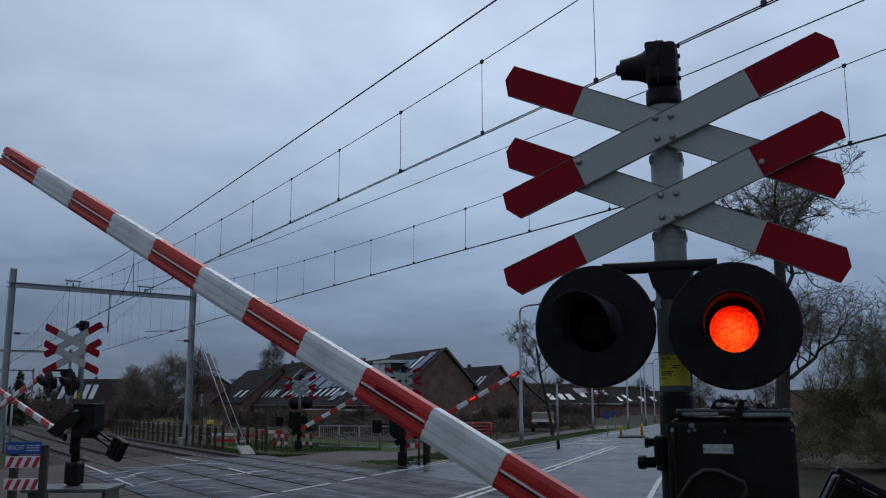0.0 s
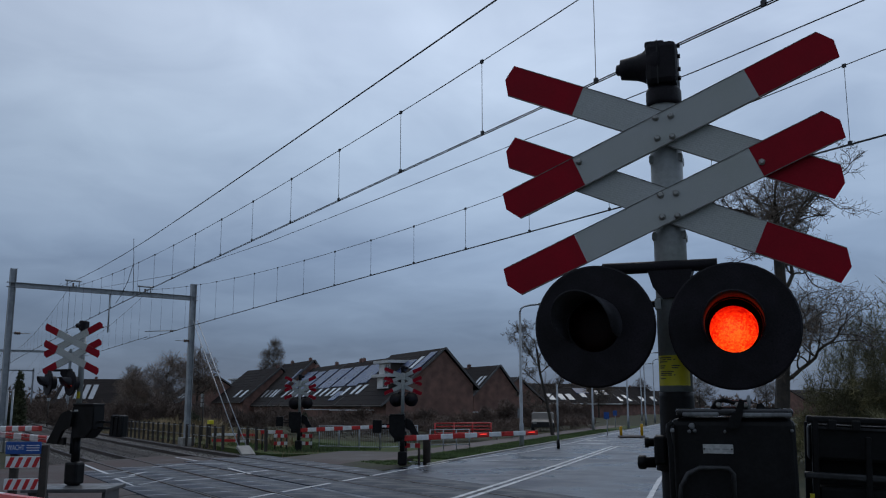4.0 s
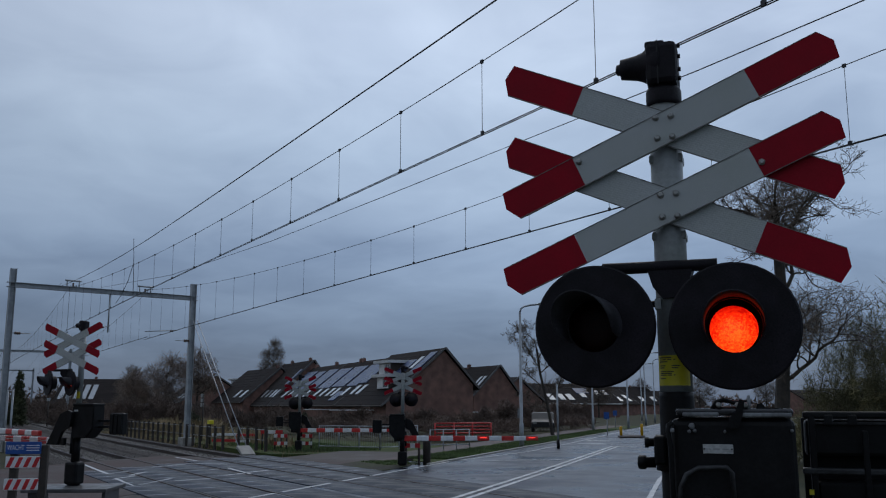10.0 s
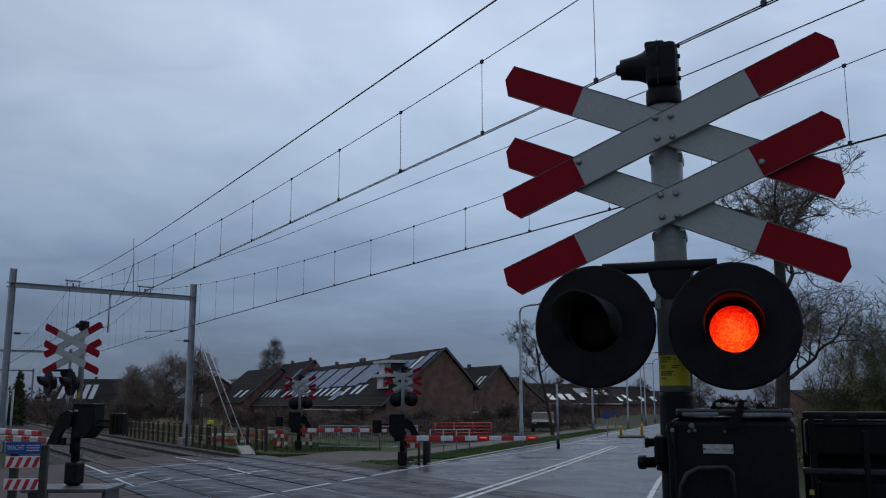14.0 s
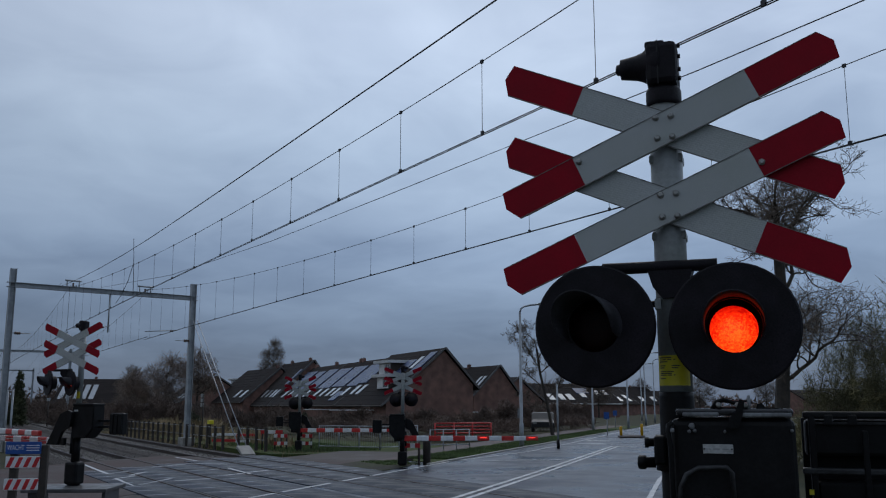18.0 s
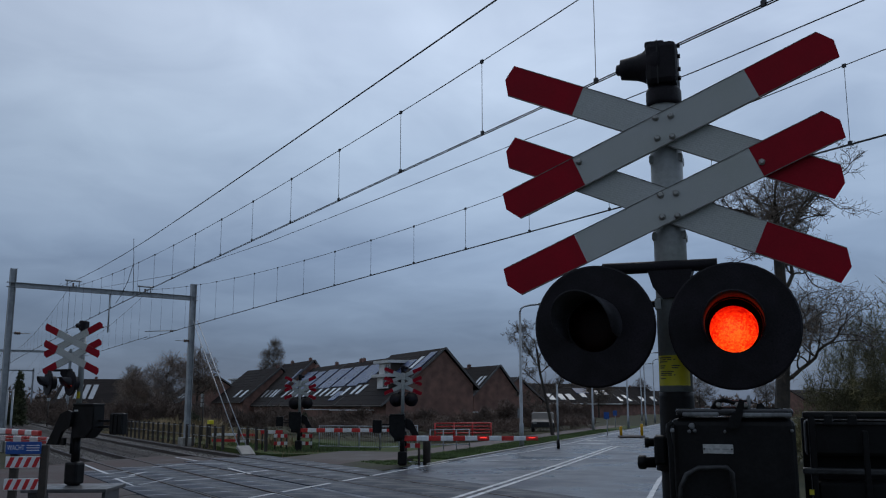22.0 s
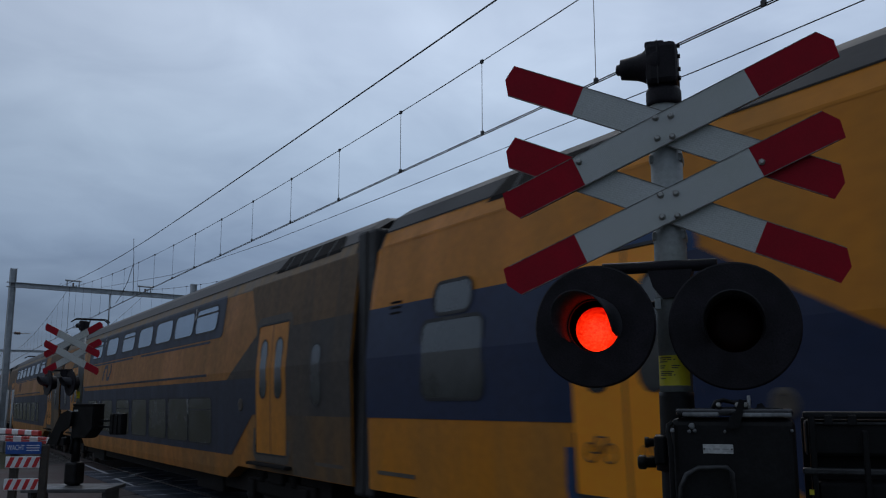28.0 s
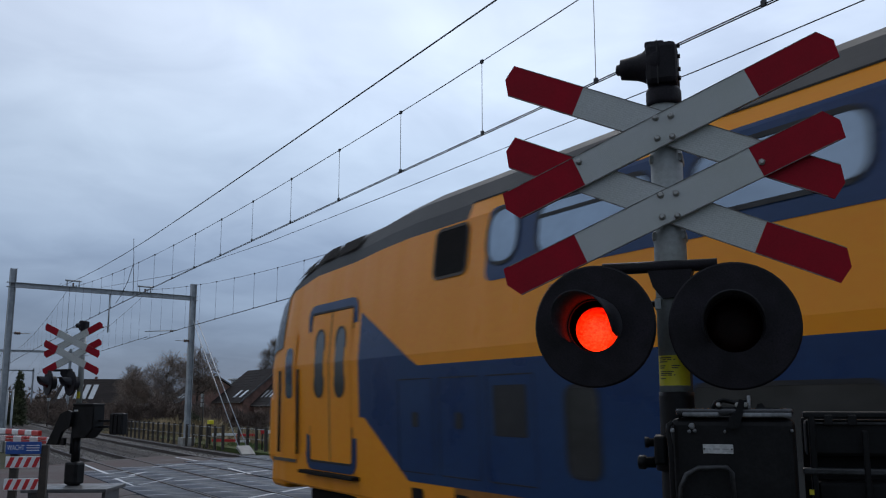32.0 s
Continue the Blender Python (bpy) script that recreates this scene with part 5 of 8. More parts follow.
def far_row(lat, dep, heading, length, *args, **kw):
    """A row whose long slope looks back at the crossing: it starts from its far end."""
    o = spot(lat, dep) + Vector((math.cos(heading), math.sin(heading), 0)) * length
    return house(o.dot(RT), o.dot(FW), heading + math.pi, length, *args, **kw)


far_row(15.5, 172, HB, 17, 6.5, 4.0, 5.9, 2.2, 3.0, "distant row house with pale skylights and white eaves", white_eaves=True, lights=[(1.2, 3.2, 1.0, 1.8), (3.0, 3.0, 1.0, 1.8), (6.4, 2.2, 1.1, 2.6), (9.6, 1.2, 1.1, 2.2), (11.4, 1.2, 1.1, 2.2), (13.6, 1.2, 1.1, 2.2)], panels=[(5.0, 3.6, 3.0, 2.0)], chimney=(0.4,))
far_row(-66.5, 160, HB - 0.25, 11, 7.0, 4.0, 6.4, 2.0, 3.0, "distant house with pale panels on its dark roof", lights=[(4.6 + 1.25 * k, 1.6, 0.75, 4.6) for k in range(5)], chimney=(0.5,))
far_row(28.5, 205, HB + 0.2, 15, 6.5, 4.0, 5.6, 2.2, 3.0, "distant row house with dark roof", lights=[(1.2, 1.2, 1.0, 3.0), (4.0, 1.2, 1.0, 2.0), (7.0, 1.2, 1.0, 2.0)], chimney=(0.4,))
far_row(37.5, 232, HB + 0.1, 18, 6.5, 4.0, 6.6, 2.2, 3.0, "distant row house with chimney and pale skylights", lights=[(1.2, 1.2, 1.2, 2.0), (5.0, 1.2, 1.2, 2.0), (9.0, 1.2, 1.2, 2.0)], chimney=(0.3, 0.7))
far_row(54.0, 265, HB, 22, 6.5, 4.0, 6.0, 2.2, 3.0, "distant low row house", lights=[(1.2, 1.2, 1.2, 2.0), (7.0, 1.2, 1.2, 2.0)], chimney=(0.3,))
far_row(70.0, 185, HB - 0.2, 15, 6.5, 4.0, 4.9, 2.4, 2.6, "house behind bare willows with white window frames", lights=[(2, 1.0, 1.2, 1.2)], chimney=(0.4,), dormer=((6, 1.4, 4.0, 1.6),))


# ---- bare trees and brushwood ----
def twig_mesh(name, segs, material, sides=4):
    """Many tapering sticks in one mesh: (a, b, ra, rb)."""
    verts, faces = [], []
    for a, b, ra, rb in segs:
        d = (b - a)
        if d.length < 1e-6:
            continue
        d.normalize()
        u = d.orthogonal().normalized()
        w = d.cross(u)
        base = len(verts)
        for p, r in ((a, ra), (b, rb)):
            for k in range(sides):
                t = 2 * math.pi * k / sides
                verts.append(p + u * (r * math.cos(t)) + w * (r * math.sin(t)))
        for k in range(sides):
            faces.append((base + k, base + (k + 1) % sides, base + sides + (k + 1) % sides, base + sides + k))
    me = bpy.data.meshes.new(name)
    me.from_pydata([tuple(v) for v in verts], [], faces)
    me.materials.append(material)
    return me


def shrub_cloud(name, label, cat, boxes, seed, n, leaf, material, kind="stuff", upright=0.6, wide=(0.10, 0.28)):
    """Brushwood or hedge: many short sticks and small leaves within rounded masses (centre, half size)."""
    rng = random.Random(seed)
    verts, faces = [], []
    tot = sum(s.x * s.y * s.z for _, s in boxes)
    for c, s in boxes:
        m = max(60, int(n * s.x * s.y * s.z / tot))
        for _ in range(m):
            v = Vector((rng.gauss(0, 1), rng.gauss(0, 1), rng.gauss(0, 1))).normalized() * rng.uniform(0.45, 1.0) ** 0.4
            v.z = abs(v.z) if rng.random() < 0.8 else v.z
            bumpy = 0.72 + 0.5 * noise.noise(Vector((v.x * 2.1 + c.x, v.y * 2.1 + c.y, v.z * 2.1)))
            p = c + Vector((v.x * s.x, v.y * s.y, v.z * s.z)) * bumpy
            if p.z < -0.1:
                continue
            d = Vector((rng.uniform(-1, 1), rng.uniform(-1, 1), rng.uniform(-0.2, 1) * upright * 2)).normalized()
            w = d.cross(Vector((rng.uniform(-1, 1), rng.uniform(-1, 1), rng.uniform(-1, 1)))).normalized()
            L, k = leaf * rng.uniform(0.5, 1.5), len(verts)
            wd = L * rng.uniform(*wide)
            verts += [tuple(p - w * wd), tuple(p + w * wd), tuple(p + d * L)]
            faces.append((k, k + 1, k + 2))
    me = bpy.data.meshes.new(name)
    me.from_pydata(verts, [], faces)
    me.materials.append(material)
    return tagged(new(name, me), label, cat, kind=kind)


def curl(rng, segs, p, d, length, r, depth, thin, bend, lift, kids):
    """A winding willow limb: it keeps turning one way, then the other, and sends out shoots."""
    n = (3, 5, 7, 9)[min(depth, 3)]
    step = length / n
    axis = Vector((rng.uniform(-1, 1), rng.uniform(-1, 1), rng.uniform(-1, 1))).normalized()
    for i in range(n):
        if rng.random() < 0.3:
            axis = -axis
        turn = d.cross(axis) * bend * rng.uniform(0.5, 1.5)
        d = (d + turn + Vector((rng.uniform(-0.12, 0.12), rng.uniform(-0.12, 0.12), lift + rng.uniform(-0.08, 0.08)))).normalized()
        q = p + d * step
        ra, rb = max(thin, r * (1 - 0.6 * i / n)), max(thin * 0.7, r * (1 - 0.6 * (i + 1) / n))
        segs.append((p, q, ra, rb, depth))
        p = q
        if depth > 0 and i > 0:
            for _ in range(kids[depth]):
                if rng.random() < 0.85:
                    s = Vector((rng.uniform(-1, 1), rng.uniform(-1, 1), rng.uniform(-0.5, 0.9))).normalized()
                    nd = (d * 0.45 + s * 0.75).normalized()
                    curl(rng, segs, q, nd, length * rng.uniform(0.28, 0.52), max(thin, rb * 0.55), depth - 1, thin, bend, lift, kids)


def willow(lat, dep, seed, trunk, limbs, r, label, thin=0.009, bend=0.35, lift=0.02, kids=(0, 2, 2, 2), twig=None):
    """trunk: places (side, height) up the stem; limbs: (height share, side, away, up, length)."""
    rng = random.Random(seed)
    t = thing("tree", Matrix.Translation(spot(lat, dep, -0.28)), label, "tree", "bare winter trees")
    pts = [RT * a + Vector((0, 0, z)) for a, z in trunk]
    stem = [(p, q, r * (1.2 if i == 0 else 1 - 0.5 * i / len(pts)), r * (1 - 0.5 * (i + 1) / len(pts))) for i, (p, q) in enumerate(zip(pts, pts[1:]))]
    segs = []
    for k, sa, aw, up, ln in limbs:
        f = k * (len(pts) - 1)
        i = min(int(f), len(pts) - 2)
        p = pts[i].lerp(pts[i + 1], f - i)
        curl(rng, segs, p, (RT * sa + FW * aw + Vector((0, 0, up))).normalized(), ln, min(r * 0.34, 0.075), 3, thin, bend, lift, kids)
    part("trunk", twig_mesh("trunk", stem, BARK, 10), None, t, "dark wet trunk")
    part("branchwork", twig_mesh("branchwork", [s[:4] for s in segs if s[4] >= 2], LIMB, 6), None, t)
    part("crown", twig_mesh("crown", [s[:4] for s in segs if s[4] < 2], twig or TWIG, 3), None, t, "bare winding twigs")
    return t


willow(11.75, 32.0, 11, [(0, 0), (0.0, 1.2), (0.12, 2.6), (0.25, 4.3), (0.3, 6.2), (0.3, 7.9)],
       [(0.45, 1.0, -0.2, 0.5, 3.6), (0.5, -0.8, 0.3, 0.7, 2.6), (0.6, 0.9, 0.5, 0.7, 3.8), (0.65, 1.0, 0.1, 0.25, 3.4), (0.72, -0.8, -0.2, 0.8, 2.8), (0.8, 0.9, -0.5, 0.8, 3.6), (0.85, 0.4, 0.7, 0.9, 3.0), (0.92, -0.6, 0.2, 0.9, 3.0), (1.0, 0.2, -0.2, 1.0, 2.8), (1.0, 0.9, 0.1, 0.8, 3.4), (0.9, 1.0, 0.0, 0.45, 3.8), (1.0, -0.5, 0.4, 0.8, 2.8), (1.0, 0.15, 0.1, 1.0, 3.4)],
       0.30, "large bare willow with a dark trunk and winding limbs", thin=0.0068, bend=0.36, kids=(0, 2, 2, 2))
willow(16.4, 33.5, 12, [(0, 0), (0.1, 0.9), (-0.1, 1.9)],
       [(0.8, 0.9, 0.1, 0.8, 3.2), (1.0, -0.9, -0.1, 0.7, 3.0), (0.9, 0.2, 0.9, 0.9, 3.0), (1.0, 0.3, -0.8, 1.0, 3.2), (0.7, -0.8, 0.5, 0.4, 2.6), (1.0, 0.8, -0.4, 0.3, 2.6)],
       0.14, "bare willow with fine greenish twigs by the road", thin=0.008, bend=0.4, lift=-0.05, twig=WILLOW_TWIG)
willow(19.6, 34.5, 13, [(0, 0), (-0.1, 0.9), (0.1, 2.2)],
       [(0.8, 0.9, 0.1, 0.8, 3.2), (1.0, -0.9, -0.1, 0.9, 3.4), (0.9, -0.5, 0.7, 0.9, 3.0), (1.0, 0.3, -0.8, 1.0, 3.2), (0.7, -0.8, 0.3, 0.3, 2.8)],
       0.14, "bare willow with fine greenish twigs by the road", thin=0.008, bend=0.4, lift=-0.05, twig=WILLOW_TWIG)
willow(6.9, 62.0, 14, [(0.5, 0), (0.35, 1.2), (0.1, 2.6), (-0.3, 4.4), (-0.5, 6.0)],
       [(0.4, -1.0, 0.1, 0.5, 2.0), (0.5, 0.9, 0.2, 0.8, 2.2), (0.62, -1.0, 0.3, 0.6, 2.2), (0.75, 0.8, -0.3, 0.8, 2.0), (0.82, -0.8, 0.2, 0.8, 2.2), (1.0, -0.2, 0.2, 1.0, 2.2), (0.9, 0.6, 0.3, 0.9, 1.8)],
       0.12, "slender leaning bare roadside tree with fine twigs", thin=0.009, bend=0.2, lift=0.03)


def clump_tree(lat, dep, masses, r, label, seed, n, stick=0.45, material=None):
    """A distant bare tree: trunk and limbs into crown masses (side, height, half width, half height) of fine sticks."""
    rng = random.Random(seed)
    t = thing("tree", Matrix.Translation(spot(lat, dep, -0.28)), label, "tree", "bare winter trees")
    zt = max(m[1] for m in masses)
    stem = [(Vector((0, 0, zt * i / 5)), Vector((rng.uniform(-0.05, 0.05), rng.uniform(-0.05, 0.05), zt * (i + 1) / 5)), r * (1 - 0.17 * i), r * (1 - 0.17 * (i + 1))) for i in range(5)]
    sticks = []
    tot = sum(m[2] * m[2] * m[3] for m in masses)
    for a, z, w, hh in masses:
        c = RT * a + Vector((0, 0, z))
        root = Vector((0, 0, max(0.5, z - hh * 0.9)))
        stem.append((root, c, r * 0.4, r * 0.12))
        for k in range(6):
            b = c + Vector((rng.uniform(-0.8, 0.8) * w, rng.uniform(-0.8, 0.8) * w, rng.uniform(-0.5, 0.9) * hh))
            stem.append((root.lerp(c, rng.uniform(0.3, 0.9)), b, r * 0.16, r * 0.05))
        for _ in range(int(n * w * w * hh / tot)):
            v = Vector((rng.gauss(0, 1), rng.gauss(0, 1), rng.gauss(0, 1))).normalized() * rng.random() ** 0.45
            k = 0.8 + 0.5 * noise.noise(Vector((v.x * 2 + c.x, v.y * 2 + c.y, v.z * 2)))
            p = c + Vector((v.x * w, v.y * w, v.z * hh)) * k
            d = (v + Vector((rng.uniform(-1, 1), rng.uniform(-1, 1), rng.uniform(-0.4, 1.2)))).normalized()
            L = stick * rng.uniform(0.5, 1.4)
            sticks.append((p, p + d * L, 0.010 + dep * 0.00006, 0.006))
    part("trunk", twig_mesh("trunk", stem, BARK, 6), None, t, "dark trunk and limbs")
    part("crown", twig_mesh("crown", sticks, material or TWIG, 3), None, t, "bare twigs")
    return t


clump_tree(-28.0, 150, [(0.3, 12.0, 1.3, 1.3), (-0.9, 10.3, 1.5, 1.2), (0.9, 10.4, 1.2, 1.4), (-1.2, 8.6, 1.4, 1.2), (0.8, 8.4, 1.5, 1.3), (0, 6.8, 1.6, 1.4)], 0.2, "tall slender bare tree behind the houses", 15, 5200)
FAR_TWIG = mat("far_bare_twig", (0.23, 0.175, 0.14), 0.85, var=0.3, scale=1.5, fine=12, bump=0)
clump_tree(-22.0, 82, [(-0.2, 6.4, 1.1, 1.1), (0.7, 5.4, 1.2, 1.2), (-0.8, 5.0, 1.3, 1.3), (0.2, 4.0, 1.5, 1.2), (1.4, 4.0, 0.9, 1.0)], 0.16, "bare brown tree beside the railway mast", 21, 3600, material=FAR_TWIG)
clump_tree(-24.2, 80, [(0.3, 5.7, 1.3, 1.2), (-1.0, 4.7, 1.4, 1.2), (1.2, 5.0, 1.2, 1.3), (0, 3.6, 1.7, 1.3)], 0.16, "bare brown tree beside the railway", 22, 3600, material=FAR_TWIG)
clump_tree(-27.2, 80, [(0.2, 4.5, 0.7, 0.9), (-0.4, 3.6, 0.9, 1.0), (0.5, 2.9, 1.1, 1.1)], 0.10, "slender bare brown tree beside the railway", 23, 1800, material=FAR_TWIG)
clump_tree(-38.0, 112, [(0, 5.9, 1.2, 1.4), (-0.9, 4.6, 1.4, 1.3), (0.9, 4.6, 1.4, 1.3), (0, 3.3, 1.8, 1.4)], 0.16, "rounded bare tree near distant houses", 24, 4200)
clump_tree(-31.0, 95, [(0, 3.4, 1.8, 1.3), (1.6, 2.8, 1.6, 1.2), (-1.6, 2.6, 1.6, 1.2)], 0.14, "low bare tree beside the railway", 25, 4000)
for k, (la, de, hh) in enumerate([(28, 165, 6.5), (42, 150, 6), (60, 170, 7), (52, 240, 8), (66, 250, 8)]):
    clump_tree(la, de, [(0, hh, 1.6, 1.5), (-1.3, hh - 1.6, 1.7, 1.5), (1.3, hh - 1.7, 1.7, 1.5), (0, hh - 3.2, 2.0, 1.5)], 0.18, "distant bare winter tree by houses", 40 + k, 2600, 0.6)

V3 = Vector
SCRUB = mat("olive_scrub", (0.21, 0.195, 0.10), 0.8, var=0.45, scale=0.8, fine=8, bump=0, rand=0.2)


def mass(lat, dep, hx, hz, z=0.3):
    return (spot(lat, dep, z), V3((hx, hx, hz)))


STICK = (0.022, 0.05)
shrub_cloud("brushwood", "dense brown leafless brushwood beside the railway", "brushwood",
            [mass(-31.5, 78, 2.4, 2.0), mass(-28.5, 76, 2.4, 1.8), mass(-25.8, 75, 2.4, 2.4), mass(-23.2, 75, 2.4, 2.8), mass(-20.8, 76, 2.2, 2.3), mass(-18.8, 74, 2.2, 2.0), mass(-16.0, 72, 2.6, 1.5), mass(-13.0, 72, 2.6, 1.5), mass(-45, 110, 5, 2.6), mass(-38, 105, 3, 2.2), mass(-52, 115, 4, 2.4)], 3, 72000, 0.55, BRUSH, upright=0.9, wide=STICK)
shrub_cloud("hedge", "brown leafless hedge and dark shrubs before the houses", "hedge",
            [mass(-9.5 + 1.6 * k, 72 + 0.6 * (k % 3), 1.5, 1.0 + 0.35 * ((k * 7) % 3)) for k in range(9)] + [mass(3.5 + 1.8 * k, 78 + k, 1.5, 1.6 + 0.4 * ((k * 5) % 3)) for k in range(6)], 4, 60000, 0.42, BRUSH, wide=STICK)
shrub_cloud("hedge", "dark evergreen shrubs in the gardens", "hedge",
            [mass(-11.0, 73, 0.9, 1.4), mass(-3.5, 74, 0.8, 0.9), mass(6.0, 81, 0.9, 0.9), mass(-19.0, 70, 0.8, 1.5)], 14, 9000, 0.12, HEDGE)
shrub_cloud("hedge", "dark hedges and shrubs along the far road", "hedge",
            [mass(11 + 3.2 * k, 105 + 14 * k, 2.8, 2.0 + 0.4 * (k % 2)) for k in range(9)], 5, 30000, 0.5, BRUSH, wide=(0.04, 0.1))
shrub_cloud("willow_scrub", "loose greenish brown willow scrub by the roadside", "scrub",
            [mass(15.6, 32, 1.5, 1.6), mass(17.2, 33, 1.7, 2.1), mass(18.8, 34, 2.0, 2.3), mass(13.6, 36, 1.5, 0.9), mass(20.5, 35, 2.4, 2.4), mass(14.8, 31, 1.4, 1.5), mass(13.2, 33, 1.3, 1.1), mass(16.2, 30.5, 1.6, 1.9)], 6, 52000, 0.34, SCRUB, upright=0.7, wide=(0.018, 0.045))
shrub_cloud("willow_twigs", "tall dense fine olive willow twigs by the roadside", "scrub",
            [mass(13.4, 33, 0.9, 3.2), mass(14.3, 33, 1.0, 5.2), mass(15.3, 33, 1.1, 6.6), mass(16.4, 33, 1.3, 7.4), mass(17.9, 33, 1.6, 7.2), mass(19.8, 34, 2.0, 6.4)], 26, 62000, 0.42, SCRUB, upright=0.8, wide=(0.012, 0.028))
shrub_cloud("scrub", "dark bare scrub behind the willows", "scrub",
            [mass(14.0 + 1.9 * k, 47 + 2 * (k % 3), 1.9, 1.5 + 0.4 * (k % 2)) for k in range(8)], 16, 26000, 0.36, BRUSH, wide=(0.03, 0.07))
shrub_cloud("hedge", "low brown leafless hedge behind the railings", "hedge",
            [mass(-8.0 + 1.3 * k, 57 + 0.8 * (k % 3), 1.2, 0.75 + 0.15 * (k % 2)) for k in range(10)] + [mass(6.0 + 1.4 * k, 70 + 2 * k, 1.2, 0.9) for k in range(5)], 17, 26000, 0.34, BRUSH, wide=STICK)
shrub_cloud("conifer", "small dark conifer beside the tracks", "tree", [(spot(-42.6, 92, 0.3 + 0.85 * k), V3((1.25 - 0.17 * k, 1.25 - 0.17 * k, 1.0))) for k in range(6)], 7, 8000, 0.3, HEDGE, kind="")
shrub_cloud("far_woods", "far line of bare trees and bushes on the horizon", "woods",
            [mass(-160 + 9 * k + 3 * math.sin(k * 2.3), 300 + 20 * math.sin(k), 9, 6.5 + 2.5 * math.sin(k * 1.7)) for k in range(42)], 8, 26000, 1.3, BRUSH)
shrub_cloud("reeds", "tall tan dry reeds along the track ditch", "reeds",
            [(V3((x, track_y(x, FAR_Y) + 6.5 + 2.0 * math.sin(x), -0.1)), V3((2.8, 1.6, 0.95))) for x in range(-140, -64, 4)] + [(V3((x, track_y(x, FAR_Y) + 4.9, -0.1)), V3((1.8, 0.6, 0.5))) for x in range(-66, -40, 3)], 9, 26000, 0.5, REED, upright=2.0)


def grass_patch(name, label, pts_fn, n, seed, hgt, material=None):
    rng = random.Random(seed)
    verts, faces = [], []
    for _ in range(n):
        p = pts_fn(rng)
        a = rng.uniform(0, 2 * math.pi)
        w = Vector((math.cos(a), math.sin(a), 0)) * rng.uniform(0.006, 0.016) * (1 + p.length * 0.02)
        t = p + Vector((rng.uniform(-0.06, 0.06), rng.uniform(-0.06, 0.06), hgt * rng.uniform(0.5, 1.3)))
        k = len(verts)
        verts += [tuple(p - w), tuple(p + w), tuple(t)]
        faces.append((k, k + 1, k + 2))
    me = bpy.data.meshes.new(name)
    me.from_pydata(verts, [], faces)
    me.materials.append(material or GRASS)
    return tagged(new(name, me), label, "grass", kind="stuff")


VERGE = mat("mown_verge", (0.072, 0.108, 0.030), 0.9, var=0.35, scale=0.5, fine=25, bump=0.6, col2=(0.075, 0.092, 0.034), spec=0.1)
bm = slab(B(), [road_pt(QL - 0.3, 30.2), road_pt(QL - 0.3, 90), road_pt(-12.5, 90), road_pt(-12.5, 33.2), road_pt(-11.9, 31.05)], -0.6, 0.015)
solo("verge", bm, VERGE, "mown green grass verge beside the road", "verge", kind="structure")
bm = slab(B(), [(-28.4, 12.9), (-26.6, 12.0), (-24.9, 12.35), (-25.4, 13.3), (-26.9, 14.9), (-29.4, 15.9), (-30.0, 14.6)], -0.6, 0.004)
solo("soil", bm, MUD, "muddy trampled soil round the far signal", "soil", kind="structure")
bm = slab(B(), [(-36.5, 13.6), (-62, 14.6), (-62, 20), (-38, 24), (-32, 21)], -0.6, -0.03)
solo("lawn", bm, VERGE, "rough green grass behind the cycle path barrier", "verge", kind="structure")
grass_patch("grass", "short wet grass blades on the verge", lambda r: road_pt(r.uniform(-12.45, QL - 0.35), 32.0 + 42 * r.random() ** 1.6, 0.01), 26000, 21, 0.09)
grass_patch("grass", "thin grass tufts on the muddy soil", lambda r: V3((r.uniform(-29.4, -27.3), 14.2 + 1.4 * r.random(), -0.002)), 1500, 27, 0.06)
grass_patch("grass", "rough grass tufts behind the barrier", lambda r: V3((r.uniform(-46, -37), r.uniform(14.6, 19), -0.04)), 9000, 22, 0.16)
grass_patch("grass", "rough grass along the far track edge", lambda r: V3((r.uniform(-75, -36), 13.9 + 2.0 * r.random(), -0.22)), 9000, 23, 0.25, REED)

# ---- street furniture ----
def street_lamp(lat, dep, h, arm, label="grey steel street lamp with a curved arm"):
    s = thing("street_lamp", Matrix.Translation(spot(lat, dep, -0.02)), label, "street lamp", "street lamps along the road")
    part("pole", lathe(B(), [(0.11, 0), (0.10, 1.1), (0.075, 1.15), (0.055, h - 0.3)], 14), GALV, s)
    a = RT * arm
    part("arm", path_tube(B(), [(0, 0, h - 0.32), tuple(a * 0.06 + V3((0, 0, h - 0.12))), tuple(a * 0.2 + V3((0, 0, h - 0.02))), tuple(a * 0.5 + V3((0, 0, h + 0.05))), tuple(a + V3((0, 0, h + 0.1)))], 0.045, 8), GALV, s)
    part("lamp_head", box(B(), tuple(a * 1.25 + V3((0, 0, h + 0.1))), (0.7, 0.24, 0.12), 0.04, rot=Matrix.Rotation(math.atan2(RT.y, RT.x), 3, "Z")), GREY_PAINT, s)


street_lamp(3.75, 44.0, 6.75, 1.0)
for la, de, hh in ((11.9, 73, 6.2), (15.9, 79, 8.0), (20.5, 93, 7.2), (24.2, 105, 7.2), (26.4, 122, 7.4)):
    street_lamp(la, de, hh, 1.2, "grey street lamp further along the road")
post = thing("sign_post", Matrix.Translation(spot(5.3, 42.5, -0.02)), "slim grey post with a small dark foot", "post")
part("pole", rod(B(), (0, 0, 0), (0, 0, 2.95), 0.045, n=10), GALV, post)
part("foot_sleeve", rod(B(), (0, 0, 0), (0, 0, 0.42), 0.075, n=10), BLACK_BOX, post)
post = thing("street_name_sign", Matrix.Translation(spot(4.2, 50, -0.02)), "slim post with a pale grey panel", "sign")
